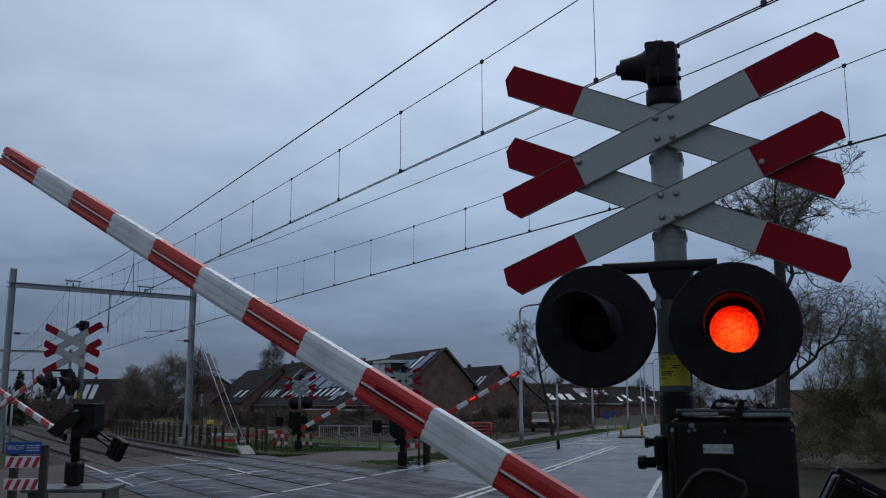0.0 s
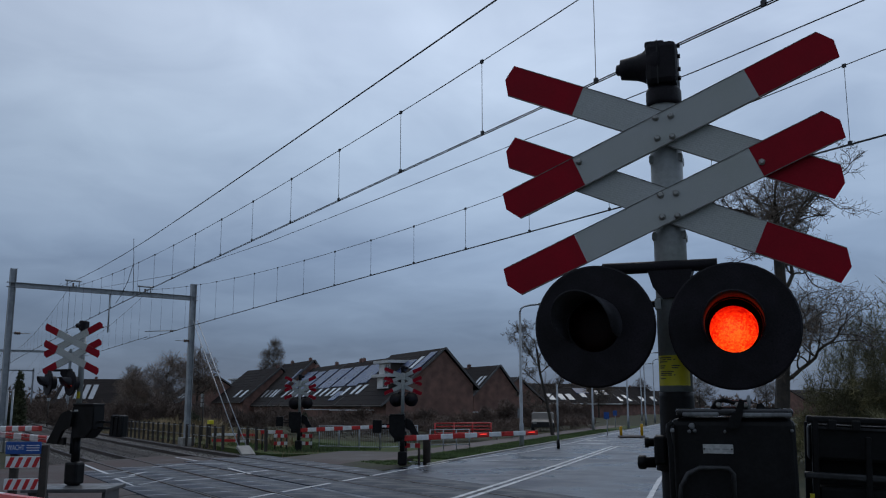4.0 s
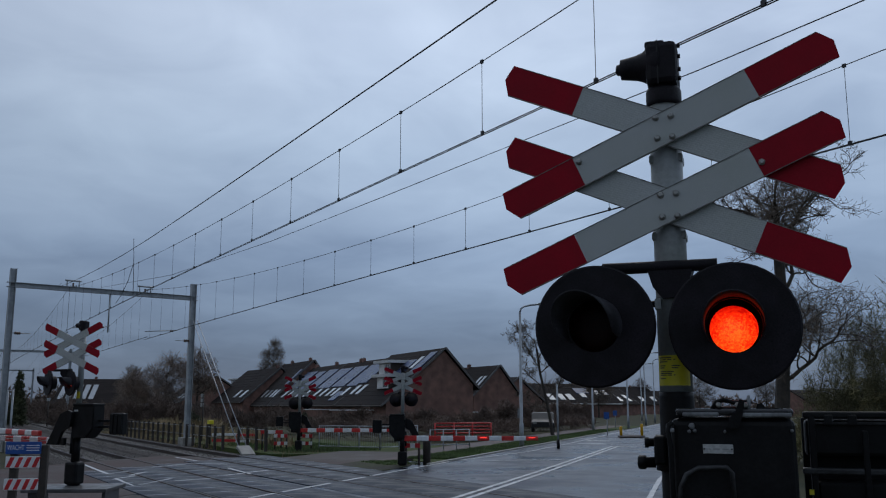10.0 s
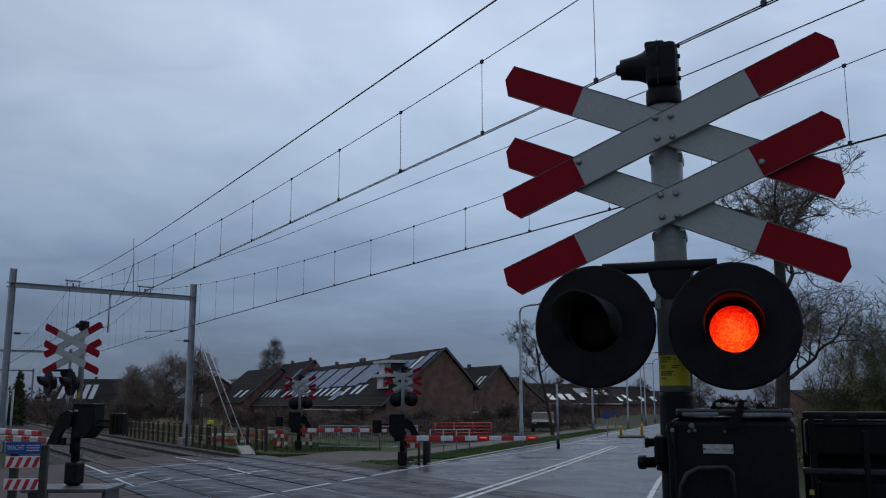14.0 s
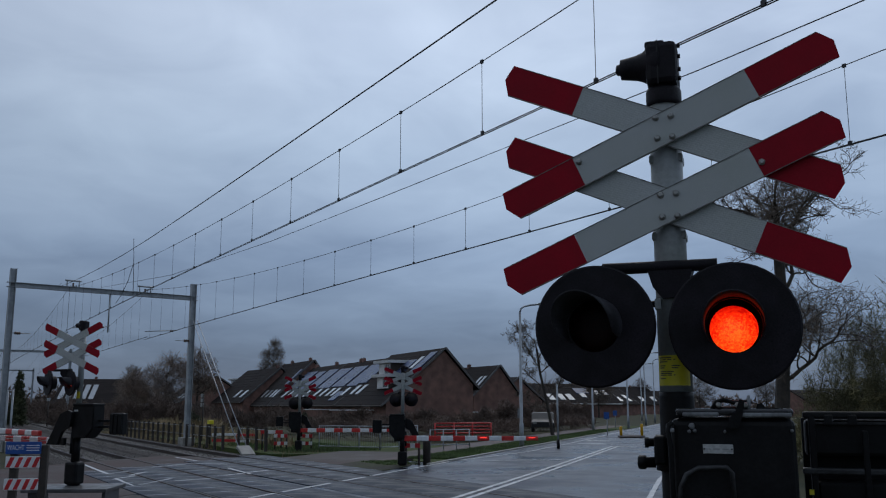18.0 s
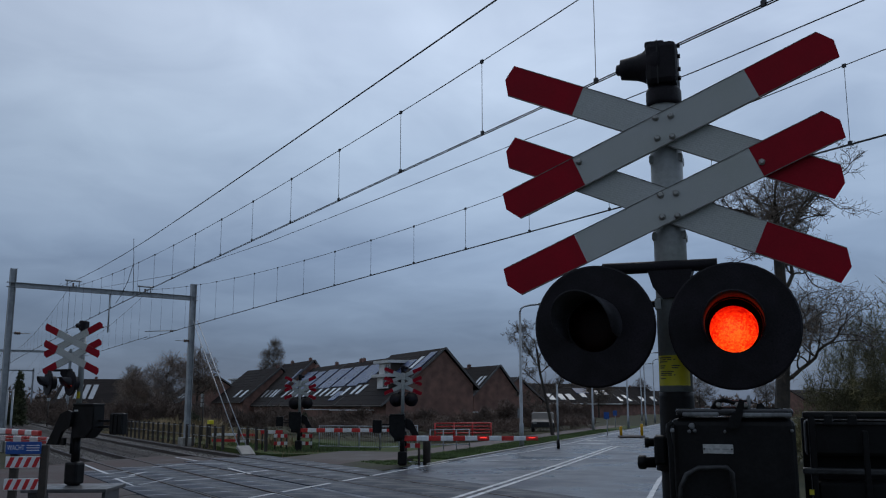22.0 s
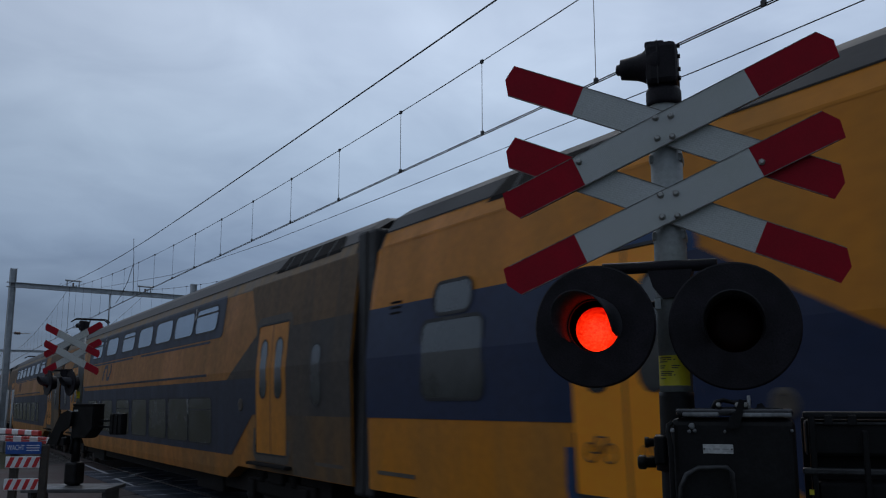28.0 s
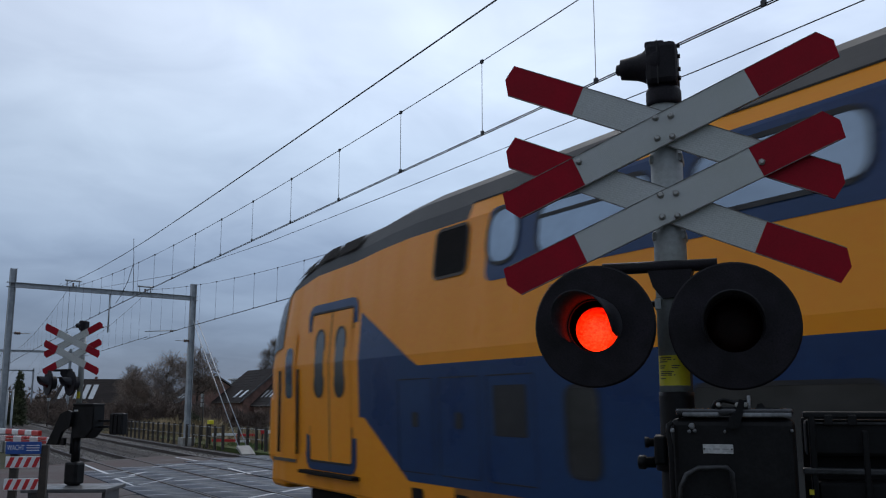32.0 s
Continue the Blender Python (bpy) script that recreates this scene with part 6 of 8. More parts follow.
part("pole", rod(B(), (0, 0, 0), (0, 0, 2.6), 0.03, n=8), GALV, post)
part("panel", box(B(), (0, 0, 1.55), (0.3, 0.06, 0.5), 0.02, rot=Matrix.Rotation(math.atan2(RT.y, RT.x), 3, "Z")), EDGE_WEAR, post)


def bollard(lat, dep, h, material, label, r=0.07):
    solo("bollard", lathe(B(), [(r, 0), (r, h - 0.08), (r * 0.8, h), (r * 0.3, h + 0.01)], 12), material, label, "bollard", "bollards", m=Matrix.Translation(spot(lat, dep, -0.01)))


bollard(-0.55, 31.2, 1.0, DARK_WOOD, "dark stained timber bollard beside the barrier", 0.13)
ISL = spot(11.75, 57.5)
bm = lathe(B(), [(1.5, 0.0), (1.5, 0.08), (1.4, 0.11), (0.2, 0.12)], 24, Matrix.Diagonal((0.55, 1.0, 1.0, 1.0)))
solo("traffic_island", bm, PAVING, "low concrete traffic island in the road", "traffic island", m=Matrix.Translation(ISL) @ Matrix.Rotation(math.atan2(RD.y, RD.x) - math.pi / 2, 4, "Z"))
for o, hh in ((-0.65, 0.62), (0.65, 0.75)):
    solo("bollard", lathe(B(), [(0.09, 0.11), (0.09, hh), (0.07, hh + 0.05), (0.03, hh + 0.06)], 12), YELLOW_POST, "orange-yellow plastic traffic island bollard", "bollard", "bollards", m=Matrix.Translation(ISL + RT * o))
for la, de, c in ((10.7, 60, SIGN_BLUE), (15.0, 80, SIGN_BLUE)):
    s = thing("road_sign", Matrix.Translation(spot(la, de, 0)), "small blue sign on a grey post", "road sign")
    part("pole", rod(B(), (0, 0, 0), (0, 0, 1.5), 0.03, n=8), GALV, s)
    part("sign_plate", box(B(), (0, -0.04, 1.3), (0.35, 0.02, 0.45), 0.02, rot=Matrix.Rotation(math.atan2(RT.y, RT.x), 3, "Z")), c, s)


def rail_fence(lat0, dep0, lat1, dep1, n, h, rails, material, label, post_r=0.03, z=0.0, name="railing", mesh=False):
    a, b = spot(lat0, dep0, z), spot(lat1, dep1, z)
    f = thing(name, Matrix.Translation(a), label, "fence", "railings and fences")
    d = b - a
    for i in range(n + 1):
        p = d * (i / n)
        part("post", rod(B(), tuple(p), tuple(p + V3((0, 0, h))), post_r, n=8), material, f)
    for r in rails:
        part("rail", rod(B(), tuple(V3((0, 0, r))), tuple(d + V3((0, 0, r))), post_r * 0.8, n=8), material, f)
    if mesh:
        bm = B()
        m = int(d.length / 0.11)
        for i in range(m):
            p = d * (i / m)
            rod(bm, tuple(p + V3((0, 0, 0.12))), tuple(p + V3((0, 0, h - 0.03))), 0.006, n=4)
        part("mesh_bars", bm, material, f)


rail_fence(-5.7, 42.5, -2.8, 41.0, 3, 1.05, (0.12, 1.03), GALV, "grey metal mesh railing beside the cycle path", mesh=True)
rail_fence(-2.8, 41.0, -1.2, 43.0, 2, 1.05, (0.12, 1.03), GALV, "grey metal mesh railing beside the cycle path", mesh=True)
rail_fence(-0.58, 41.5, 1.2, 42.0, 3, 0.88, (0.22, 0.87), GALV, "low grey steel hoop barrier")
rail_fence(-0.47, 54.3, 2.88, 55.4, 3, 0.92, (0.34, 0.53, 0.72, 0.91), RED_RACK, "red painted steel railing on the grass", post_r=0.052)


def plank_barrier(lat, dep, w, rows, label, yaw=0.0, h0=0.2):
    """Red and white chicane gate on two posts."""
    g = thing("chicane_gate", Matrix.Translation(spot(lat, dep, -0.05)) @ Matrix.Rotation(math.atan2(RT.y, RT.x) + yaw, 4, "Z"), label, "gate", "red and white chicane gates")
    for s in (-0.5, 0.5):
        part("post", rod(B(), (s * w * 0.86, 0, 0), (s * w * 0.86, 0, h0 + 0.3 * len(rows) - 0.1), 0.04, n=8), DARK_WOOD, g)
    for k, pat in enumerate(rows):
        z = h0 + 0.32 * k
        m = len(pat)
        for i, c in enumerate(pat):
            part("plank", box(B(), (-w / 2 + w * (i + 0.5) / m, -0.06, z + 0.1), (w / m - 0.002, 0.03, 0.15), 0.004), SIGN_RED if c == "r" else SIGN_WHITE, g)


def two_rail_gate(lat, dep, w, cols, heights, label):
    g = thing("chicane_gate", Matrix.Translation(spot(lat, dep, -0.1)) @ Matrix.Rotation(math.atan2(RT.y, RT.x), 4, "Z"), label, "gate", "red and white chicane gates")
    for s in (-0.42, 0.42):
        part("post", rod(B(), (s * w, 0, 0), (s * w, 0, max(heights) + 0.12), 0.035, n=8), DARK_WOOD, g)
    for c, z in zip(cols, heights):
        part("rail", box(B(), (0, -0.06, z + 0.1), (w, 0.04, 0.13), 0.01), SIGN_RED if c == "r" else SIGN_WHITE, g)


two_rail_gate(-11.05, 47, 1.42, "wr", (0.50, 0.20), "low chicane gate with white and red rails")
two_rail_gate(-9.87, 47, 1.34, "rw", (0.47, 0.17), "low chicane gate with red and white rails")
plank_barrier(-7.75, 41.8, 1.0, ("rwr",), "short red and white bar near the far signal", h0=0.72)
plank_barrier(-7.2, 41.0, 0.6, ("rwrw", "wrwr"), "red and white striped boards beside the far signal", h0=0.25)
plank_barrier(-6.1, 41.0, 0.6, ("rwrw", "wrwr"), "red and white striped boards beside the far signal", h0=0.25)
plank_barrier(-1.02, 31.0, 0.5, ("rwr",), "red and white striped board by the roadside signal", h0=0.58)


def post_fence(x0, x1, y, n):
    f = thing("trackside_fence", Matrix.Identity(4), "row of dark weathered posts with white-topped wire along the track", "fence", "railings and fences")
    me = mesh_of(box(B(), (0, 0, 0.5), (0.12, 0.12, 1.15), 0.01), "fence_post", DARK_WOOD)
    for i in range(n):
        x = x0 + (x1 - x0) * i / (n - 1)
        part("fence_post", me, None, f, m=Matrix.Translation((x, y + 0.002 * (x + 40) ** 2 * 0.2, -0.08 + 0.04 * math.sin(i * 3.1))) @ Matrix.Rotation(0.04 * math.sin(i * 1.7), 4, "Y"))
    for z in (0.45, 0.9):
        part("fence_wire", path_tube(B(), [(x0 + (x1 - x0) * i / 10, y + 0.0004 * (x0 + (x1 - x0) * i / 10 + 40) ** 2, z) for i in range(11)], 0.012, 5), GALV, f)


post_fence(-70, -43, 13.6, 22)
post_fence(-42.2, -38.5, 14.1, 4)
cab = thing("relay_cabinet", Matrix.Translation(spot(-12.0, 47.5, -0.05)), "small post with a yellow box beside the track", "cabinet")
part("pole", rod(B(), (0, 0, 0), (0, 0, 1.2), 0.05, n=8), DARK_WOOD, cab)
part("yellow_box", box(B(), (0, 0, 1.15), (0.32, 0.25, 0.2), 0.02), STICKER, cab, "small yellow box")
sgn = thing("track_signal", Matrix.Translation(spot(-13.6, 52, -0.05)), "slim trackside post with three pale plates", "railway signal")
part("pole", rod(B(), (0, 0, 0), (0, 0, 2.7), 0.05, n=8), DARK_WOOD, sgn)
for k in range(3):
    part("plate", box(B(), (0, -0.06, 2.55 - 0.26 * k), (0.18, 0.02, 0.2), 0.01, rot=Matrix.Rotation(math.atan2(RT.y, RT.x), 3, "Z")), LABEL, sgn)
sgn = thing("track_signal", Matrix.Translation(spot(-37.0, 86, 0)), "distant dark trackside signal post", "railway signal")
part("pole", rod(B(), (0, 0, 0), (0, 0, 2.6), 0.07, n=8), DARK_WOOD, sgn)
part("signal_head", box(B(), (0, 0, 2.5), (0.9, 0.2, 0.3), 0.02), GALV, sgn)

# gate with the waiting notice and striped boards beside the cycle path
GATE = Matrix.Translation(spot(-7.36, 16.4, 0)) @ Matrix.Rotation(math.atan2(RT.y, RT.x) + 0.12, 4, "Z")
gate = thing("notice_gate", GATE, "timber posts with blue notice and red and white striped boards", "sign gate")
for x in (-0.22, 0.28):
    part("post", box(B(), (x, 0.04, 0.62), (0.13, 0.12, 1.28), 0.012), DARK_WOOD, gate, "dark timber post")
pl = part("notice_plate", box(B(), (-0.06, -0.04, 1.212), (0.60, 0.02, 0.215), 0.006), SIGN_BLUE, gate, "blue notice plate")
tm = text_mesh("WACHT", 0.125, depth=0.0015)
tm.materials.clear()
tm.materials.append(SIGN_WHITE)
part("lettering", tm, None, pl, "white letters", Matrix.Translation((-0.19, -0.0515, 1.215)) @ Matrix.Rotation(radians(90), 4, "X") @ Matrix.Diagonal((0.62, 1, 1, 1)))
for k in range(3):
    part("print_line", box(B(), (0.10, -0.0515, 1.17 + 0.042 * k), (0.22, 0.002, 0.014)), SIGN_WHITE, pl)
for z in (0.965, 0.585):
    bd = part("striped_board", box(B(), (-0.06, -0.04, z), (0.58, 0.018, 0.20), 0.01), SIGN_WHITE, gate, "red and white striped board")
    for i in range(4):
        x = -0.06 - 0.29 + 0.075 + i * 0.145
        bm = prism(B(), [(x - 0.062, z - 0.088), (x + 0.010, z - 0.088), (x + 0.082, z + 0.088), (x + 0.010, z + 0.088)], "y", -0.0525, -0.0495)
        part("red_stripe", bm, SIGN_RED, bd)
for o in (0.0, 0.22):
    solo("steel_tube_post", rod(B(), (0, 0, 0), (0, 0, 2.6), 0.045, n=10), GALV, "slim pale steel tube post beside the track", "post", m=Matrix.Translation(spot(-18.30 + o, 38.5, 0)))


def small_car(lat, dep, heading, paint, label):
    c = thing("car", Matrix.Translation(spot(lat, dep, 0)) @ Matrix.Rotation(heading, 4, "Z"), label, "car")
    prof = [(-2.0, 0.35), (2.0, 0.35), (2.05, 0.75), (1.15, 0.95), (0.55, 1.42), (-1.2, 1.45), (-1.95, 1.0)]
    bm = prism(B(), prof, "y", -0.82, 0.82)
    bmesh.ops.bevel(bm, geom=bm.edges[:], offset=0.06, segments=2, affect="EDGES")
    part("body", bm, paint, c)
    for s in (-1, 1):
        part("side_window", prism(B(), [(0.95, 0.98), (0.48, 1.36), (-1.1, 1.38), (-1.5, 1.0)], "y", s * 0.825 - 0.005, s * 0.825 + 0.005), WIN_GLASS, c)
        for x in (-1.25, 1.3):
            part("wheel", lathe(B(), [(0.31, -0.1), (0.31, 0.1), (0.18, 0.11)], 18), RUBBER, c, "", Matrix.Translation((x, s * 0.76, 0.31)) @ Matrix.Rotation(radians(-90 * s), 4, "X"))
            part("headlight", box(B(), (2.0, s * 0.6, 0.68), (0.1, 0.3, 0.14), 0.02), LABEL, c)


small_car(7.6, 70, HA + 2.6, WORN_BLACK, "small dark car parked beside the road")

# ---- the train: six double-deck cars ----
PROFILE = [(0.60, 1.325), (0.75, 1.345), (2.56, 1.42), (3.36, 1.36), (4.08, 1.28), (4.28, 1.20), (4.54, 1.03), (4.70, 0.79), (4.78, 0.0)]
CREASE, TOP = 2.56, 4.78


def half_width(z):
    for (z0, y0), (z1, y1) in zip(PROFILE, PROFILE[1:]):
        if z <= z1:
            return y0 + (y1 - y0) * (z - z0) / (z1 - z0) if z > z0 else y0
    return 0.0


def clip_band(poly, lo, hi):
    """The part of an x-z polygon between two heights."""
    for lim, sgn in ((lo, 1), (hi, -1)):
        out = []
        for (xa, za), (xb, zb) in zip(poly, poly[1:] + poly[:1]):
            ia, ib = sgn * (za - lim) >= -1e-9, sgn * (zb - lim) >= -1e-9
            if ia:
                out.append((xa, za))
            if ia != ib:
                k = (lim - za) / (zb - za)
                out.append((xa + k * (xb - xa), lim))
        poly = out
        if len(poly) < 3:
            return []
    return poly


def side_sheet(poly, side, off, thick=0.004):
    """A panel that follows the car's side."""
    bm = B()
    cuts = [z for z, _ in PROFILE]
    for lo, hi in zip(cuts, cuts[1:]):
        p = clip_band(list(poly), lo, hi)
        p = [q for i, q in enumerate(p) if (Vector(q) - Vector(p[i - 1])).length > 1e-5]
        if len(p) < 3:
            continue
        try:
            bm.faces.new([bm.verts.new((x, side * (half_width(z) + off), z)) for x, z in (p if side < 0 else p[::-1])])
        except ValueError:
            pass
    bmesh.ops.remove_doubles(bm, verts=bm.verts[:], dist=1e-4)
    bmesh.ops.recalc_face_normals(bm, faces=bm.faces[:])
    want = Vector((0, side, 0))
    for f in bm.faces:
        if f.normal.dot(want) < 0:
            f.normal_flip()
    return bm


def rounded(x0, x1, z0, z1, r, slope=0.0):
    pts = []
    for cx, cz, a0 in ((x1 - r, z1 - r, 0), (x0 + r, z1 - r, 90), (x0 + r, z0 + r, 180), (x1 - r, z0 + r, 270)):
        for k in range(4):
            a = radians(a0 + 30 * k)
            pts.append((cx + r * math.cos(a), cz + r * math.sin(a)))
    return pts


def ringed(bm, x0, x1, z0, z1, r, w, side, off):
    """A frame round an opening, following the side."""
    o, i = rounded(x0 - w, x1 + w, z0 - w, z1 + w, r + w), rounded(x0, x1, z0, z1, r)
    def v(p, d):
        return bm.verts.new((p[0], side * (half_width(p[1]) + d), p[1]))
    a, b, c = [v(p, off) for p in o], [v(p, off) for p in i], [v(p, off - 0.02) for p in i]
    n = len(a)
    for k in range(n):
        bm.faces.new((a[k], a[(k + 1) % n], b[(k + 1) % n], b[k]))
        bm.faces.new((b[k], b[(k + 1) % n], c[(k + 1) % n], c[k]))
    return bm


def loft(bm, stations, zs_scale=None):
    """Shell through cross-sections: each station is (x, half-width factor, low z, high z)."""
    rings = []
    for x, kw, z0, z1 in stations:
        pr = [(max(z, z0) if z <= CREASE else CREASE + (z - CREASE) * (z1 - CREASE) / (TOP - CREASE), y * kw) for z, y in PROFILE]
        ring = [(-y, z) for z, y in pr] + [(y, z) for z, y in pr[-2::-1]]
        rings.append([bm.verts.new((x, y, z)) for y, z in ring])
    for a, b in zip(rings, rings[1:]):
        for i in range(len(a) - 1):
            f = bm.faces.new((a[i], a[i + 1], b[i + 1], b[i]))
            f.material_index = 1 if 4 <= i <= 11 else 0
        bm.faces.new((a[-1], a[0], b[0], b[-1]))
    for cap in (rings[0][::-1], rings[-1]):
        bm.faces.new(cap).material_index = 2
    bmesh.ops.recalc_face_normals(bm, faces=bm.faces[:])
    return bm


def bogie(car, x):
    bm = box(B(), (x, 0, 0.55), (3.1, 2.1, 0.22), 0.03)
    for s in (-1, 1):
        box(bm, (x, s * 1.08, 0.55), (3.3, 0.16, 0.28), 0.03)
        box(bm, (x, s * 1.12, 0.80), (0.7, 0.22, 0.36), 0.05)
    b = part("bogie", bm, TR_UNDER, car, "dark grimy bogie")
    for dx in (-1.25, 1.25):
        for s in (-1, 1):
            part("wheel", lathe(B(), [(0.46, -0.07), (0.46, 0.05), (0.36, 0.065), (0.14, 0.05), (0.14, 0.09)], 28), RAIL, b, "", Matrix.Translation((x + dx, s * 0.76, 0.475)) @ Matrix.Rotation(radians(-90 * s), 4, "X"))
            part("axle_box", box(B(), (x + dx, s * 1.12, 0.47), (0.36, 0.2, 0.34), 0.04), TR_UNDER, b)
            part("spring", lathe(B(), [(0.10, 0.62), (0.12, 0.66), (0.10, 0.70), (0.12, 0.74), (0.10, 0.78), (0.12, 0.82)], 12), TR_UNDER, b, "", Matrix.Translation((x + dx * 0.6, s * 1.12, 0)))


def zigzag(x, z, s, side, off):
    """The railway's mark as a plain bent band."""
    line = [(-0.95, -0.50), (-0.90, -0.10), (-0.60, 0.42), (-0.10, 0.42), (0.02, 0.10), (-0.02, -0.10), (0.12, -0.42), (0.58, -0.42), (0.90, 0.10), (0.82, 0.55)]
    w = 0.14
    bm = B()
    P = [Vector(p) for p in line]
    row = []
    for i, p in enumerate(P):
        d = (P[min(i + 1, len(P) - 1)] - P[max(i - 1, 0)]).normalized()
        n = Vector((-d.y, d.x)) * w
        row.append([bm.verts.new((x + q.x * s, side * (half_width(z + q.y * s * 0.72) + off), z + q.y * s * 0.72)) for q in (p + n, p - n)])
    for a, b in zip(row, row[1:]):
        f = bm.faces.new((a[0], a[1], b[1], b[0]))
        f.normal_update()
        if f.normal.y * side < 0:
            f.normal_flip()
    return bm


def numeral(body, size, x, z, side, car, off=0.012):
    me = text_mesh(body, size)
    me.materials.clear()
    me.materials.append(SIGN_WHITE)
    y = side * (half_width(z) + off)
    lean = math.atan2(half_width(z - 0.15) - half_width(z + 0.15), 0.3)
    part("class_number", me, None, car, "white class number", Matrix.Translation((x, y, z)) @ Matrix.Rotation(0 if side < 0 else math.pi, 4, "Z") @ Matrix.Rotation(radians(90) - lean * 1.0, 4, "X"))


def double_door(car, xc, side, dirty):
    yl = TR_YELLOW if dirty < 2 else TR_YELLOW_WORN
    w, z0, z1 = 0.72, 1.14, 3.30
    part("door_frame", ringed(B(), xc - w - 0.02, xc + w + 0.02, z0, z1 + 0.02, 0.05, 0.14, side, 0.012), TR_BLUE if dirty < 2 else TR_GRIME, car)
    part("door_seal", ringed(B(), xc - w - 0.005, xc + w + 0.005, z0, z1 + 0.01, 0.04, 0.03, side, 0.018), RUBBER, car)
    for s in (-1, 1):
        a, b = (xc - w, xc - 0.012) if s < 0 else (xc + 0.012, xc + w)
        d = part("door_leaf", side_sheet([(a, z0), (b, z0), (b, z1), (a, z1)], side, 0.008), yl, car, "yellow sliding door leaf")
        m = (a + b) / 2
        part("door_window", side_sheet(rounded(m - 0.16, m + 0.16, 2.08, 3.04, 0.14), side, 0.012), TR_GLASS_MID, d)
        part("window_seal", ringed(B(), m - 0.15, m + 0.15, 2.08, 3.04, 0.14, 0.035, side, 0.016), RUBBER, d)
    part("door_gap", side_sheet([(xc - 0.014, z0), (xc + 0.014, z0), (xc + 0.014, z1), (xc - 0.014, z1)], side, 0.010), RUBBER, car)
    part("door_step", box(B(), (xc, side * 1.38, 0.96), (1.9, 0.2, 0.05), 0.01), TR_UNDER, car)


def bike_mark(car, x, z, side):
    bm = B()
    y = side * (half_width(z) + 0.013)
    for dx in (-0.13, 0.13):
        pts = [(x + dx + 0.085 * math.cos(2 * math.pi * k / 14), y, z + 0.085 * math.sin(2 * math.pi * k / 14)) for k in range(15)]
        path_tube(bm, pts, 0.008, 4)
    for a, b in (((-0.13, 0), (-0.05, 0.14)), ((-0.05, 0.14), (0.09, 0.14)), ((0.09, 0.14), (0.13, 0)), ((-0.13, 0), (0.0, 0.0)), ((0, 0), (0.09, 0.14)), ((-0.05, 0.16), (0, 0))):
        rod(bm, (x + a[0], y, z + a[1]), (x + b[0], y, z + b[1]), 0.008, n=4)
    part("bicycle_mark", bm, TR_GRIME, car, "dark bicycle pictogram")


def wheelchair_mark(car, x, z, side):
    bm = B()
    y = side * (half_width(z) + 0.013)
    path_tube(bm, [(x + 0.085 * math.cos(2 * math.pi * k / 14), y, z + 0.085 * math.sin(2 * math.pi * k / 14)) for k in range(10)], 0.008, 4)
    for a, b in (((-0.03, 0.22), (-0.02, 0.05)), ((-0.02, 0.05), (0.08, 0.05)), ((0.08, 0.05), (0.12, -0.08)), ((-0.03, 0.15), (0.06, 0.13)), ((-0.03, 0.26), (-0.03, 0.29))):
        rod(bm, (x + a[0], y, z + a[1]), (x + b[0], y, z + b[1]), 0.012, n=4)
    part("wheelchair_mark", bm, TR_GRIME, car, "dark wheelchair pictogram")


CAB_STATIONS = [(0.0, 0.80, 0.95, 3.30), (0.12, 0.90, 0.82, 3.70), (0.45, 0.95, 0.76, 4.04), (1.0, 0.985, 0.72, 4.37), (2.0, 1.0, 0.72, 4.58), (3.4, 1.0, 0.72, 4.64), (4.2, 1.0, 0.66, 4.73), (5.0, 1.0, 0.62, TOP)]


def cab_sheet(end, s, x0, x1, zn0, zn1, side, off):
    """A panel on the sloping cab roof, x from the nose, heights as on the full section."""
    def at(x, zn):
        for a, b in zip(CAB_STATIONS, CAB_STATIONS[1:]):
            if x <= b[0]:
                k = (x - a[0]) / (b[0] - a[0])
                kw, z1 = a[1] + (b[1] - a[1]) * k, a[3] + (b[3] - a[3]) * k
                return (end - s * x, side * (half_width(zn) * kw + off), CREASE + (zn - CREASE) * (z1 - CREASE) / (TOP - CREASE) + off)
    bm = B()
    n = 4
    lo = [bm.verts.new(at(x0 + (x1 - x0) * i / n, zn0)) for i in range(n + 1)]
    hi = [bm.verts.new(at(x0 + (x1 - x0) * i / n, zn1)) for i in range(n + 1)]
    for i in range(n):
        f = bm.faces.new((lo[i], lo[i + 1], hi[i + 1], hi[i]))
        f.normal_update()
        if f.normal.y * side < 0:
            f.normal_flip()
    return bm


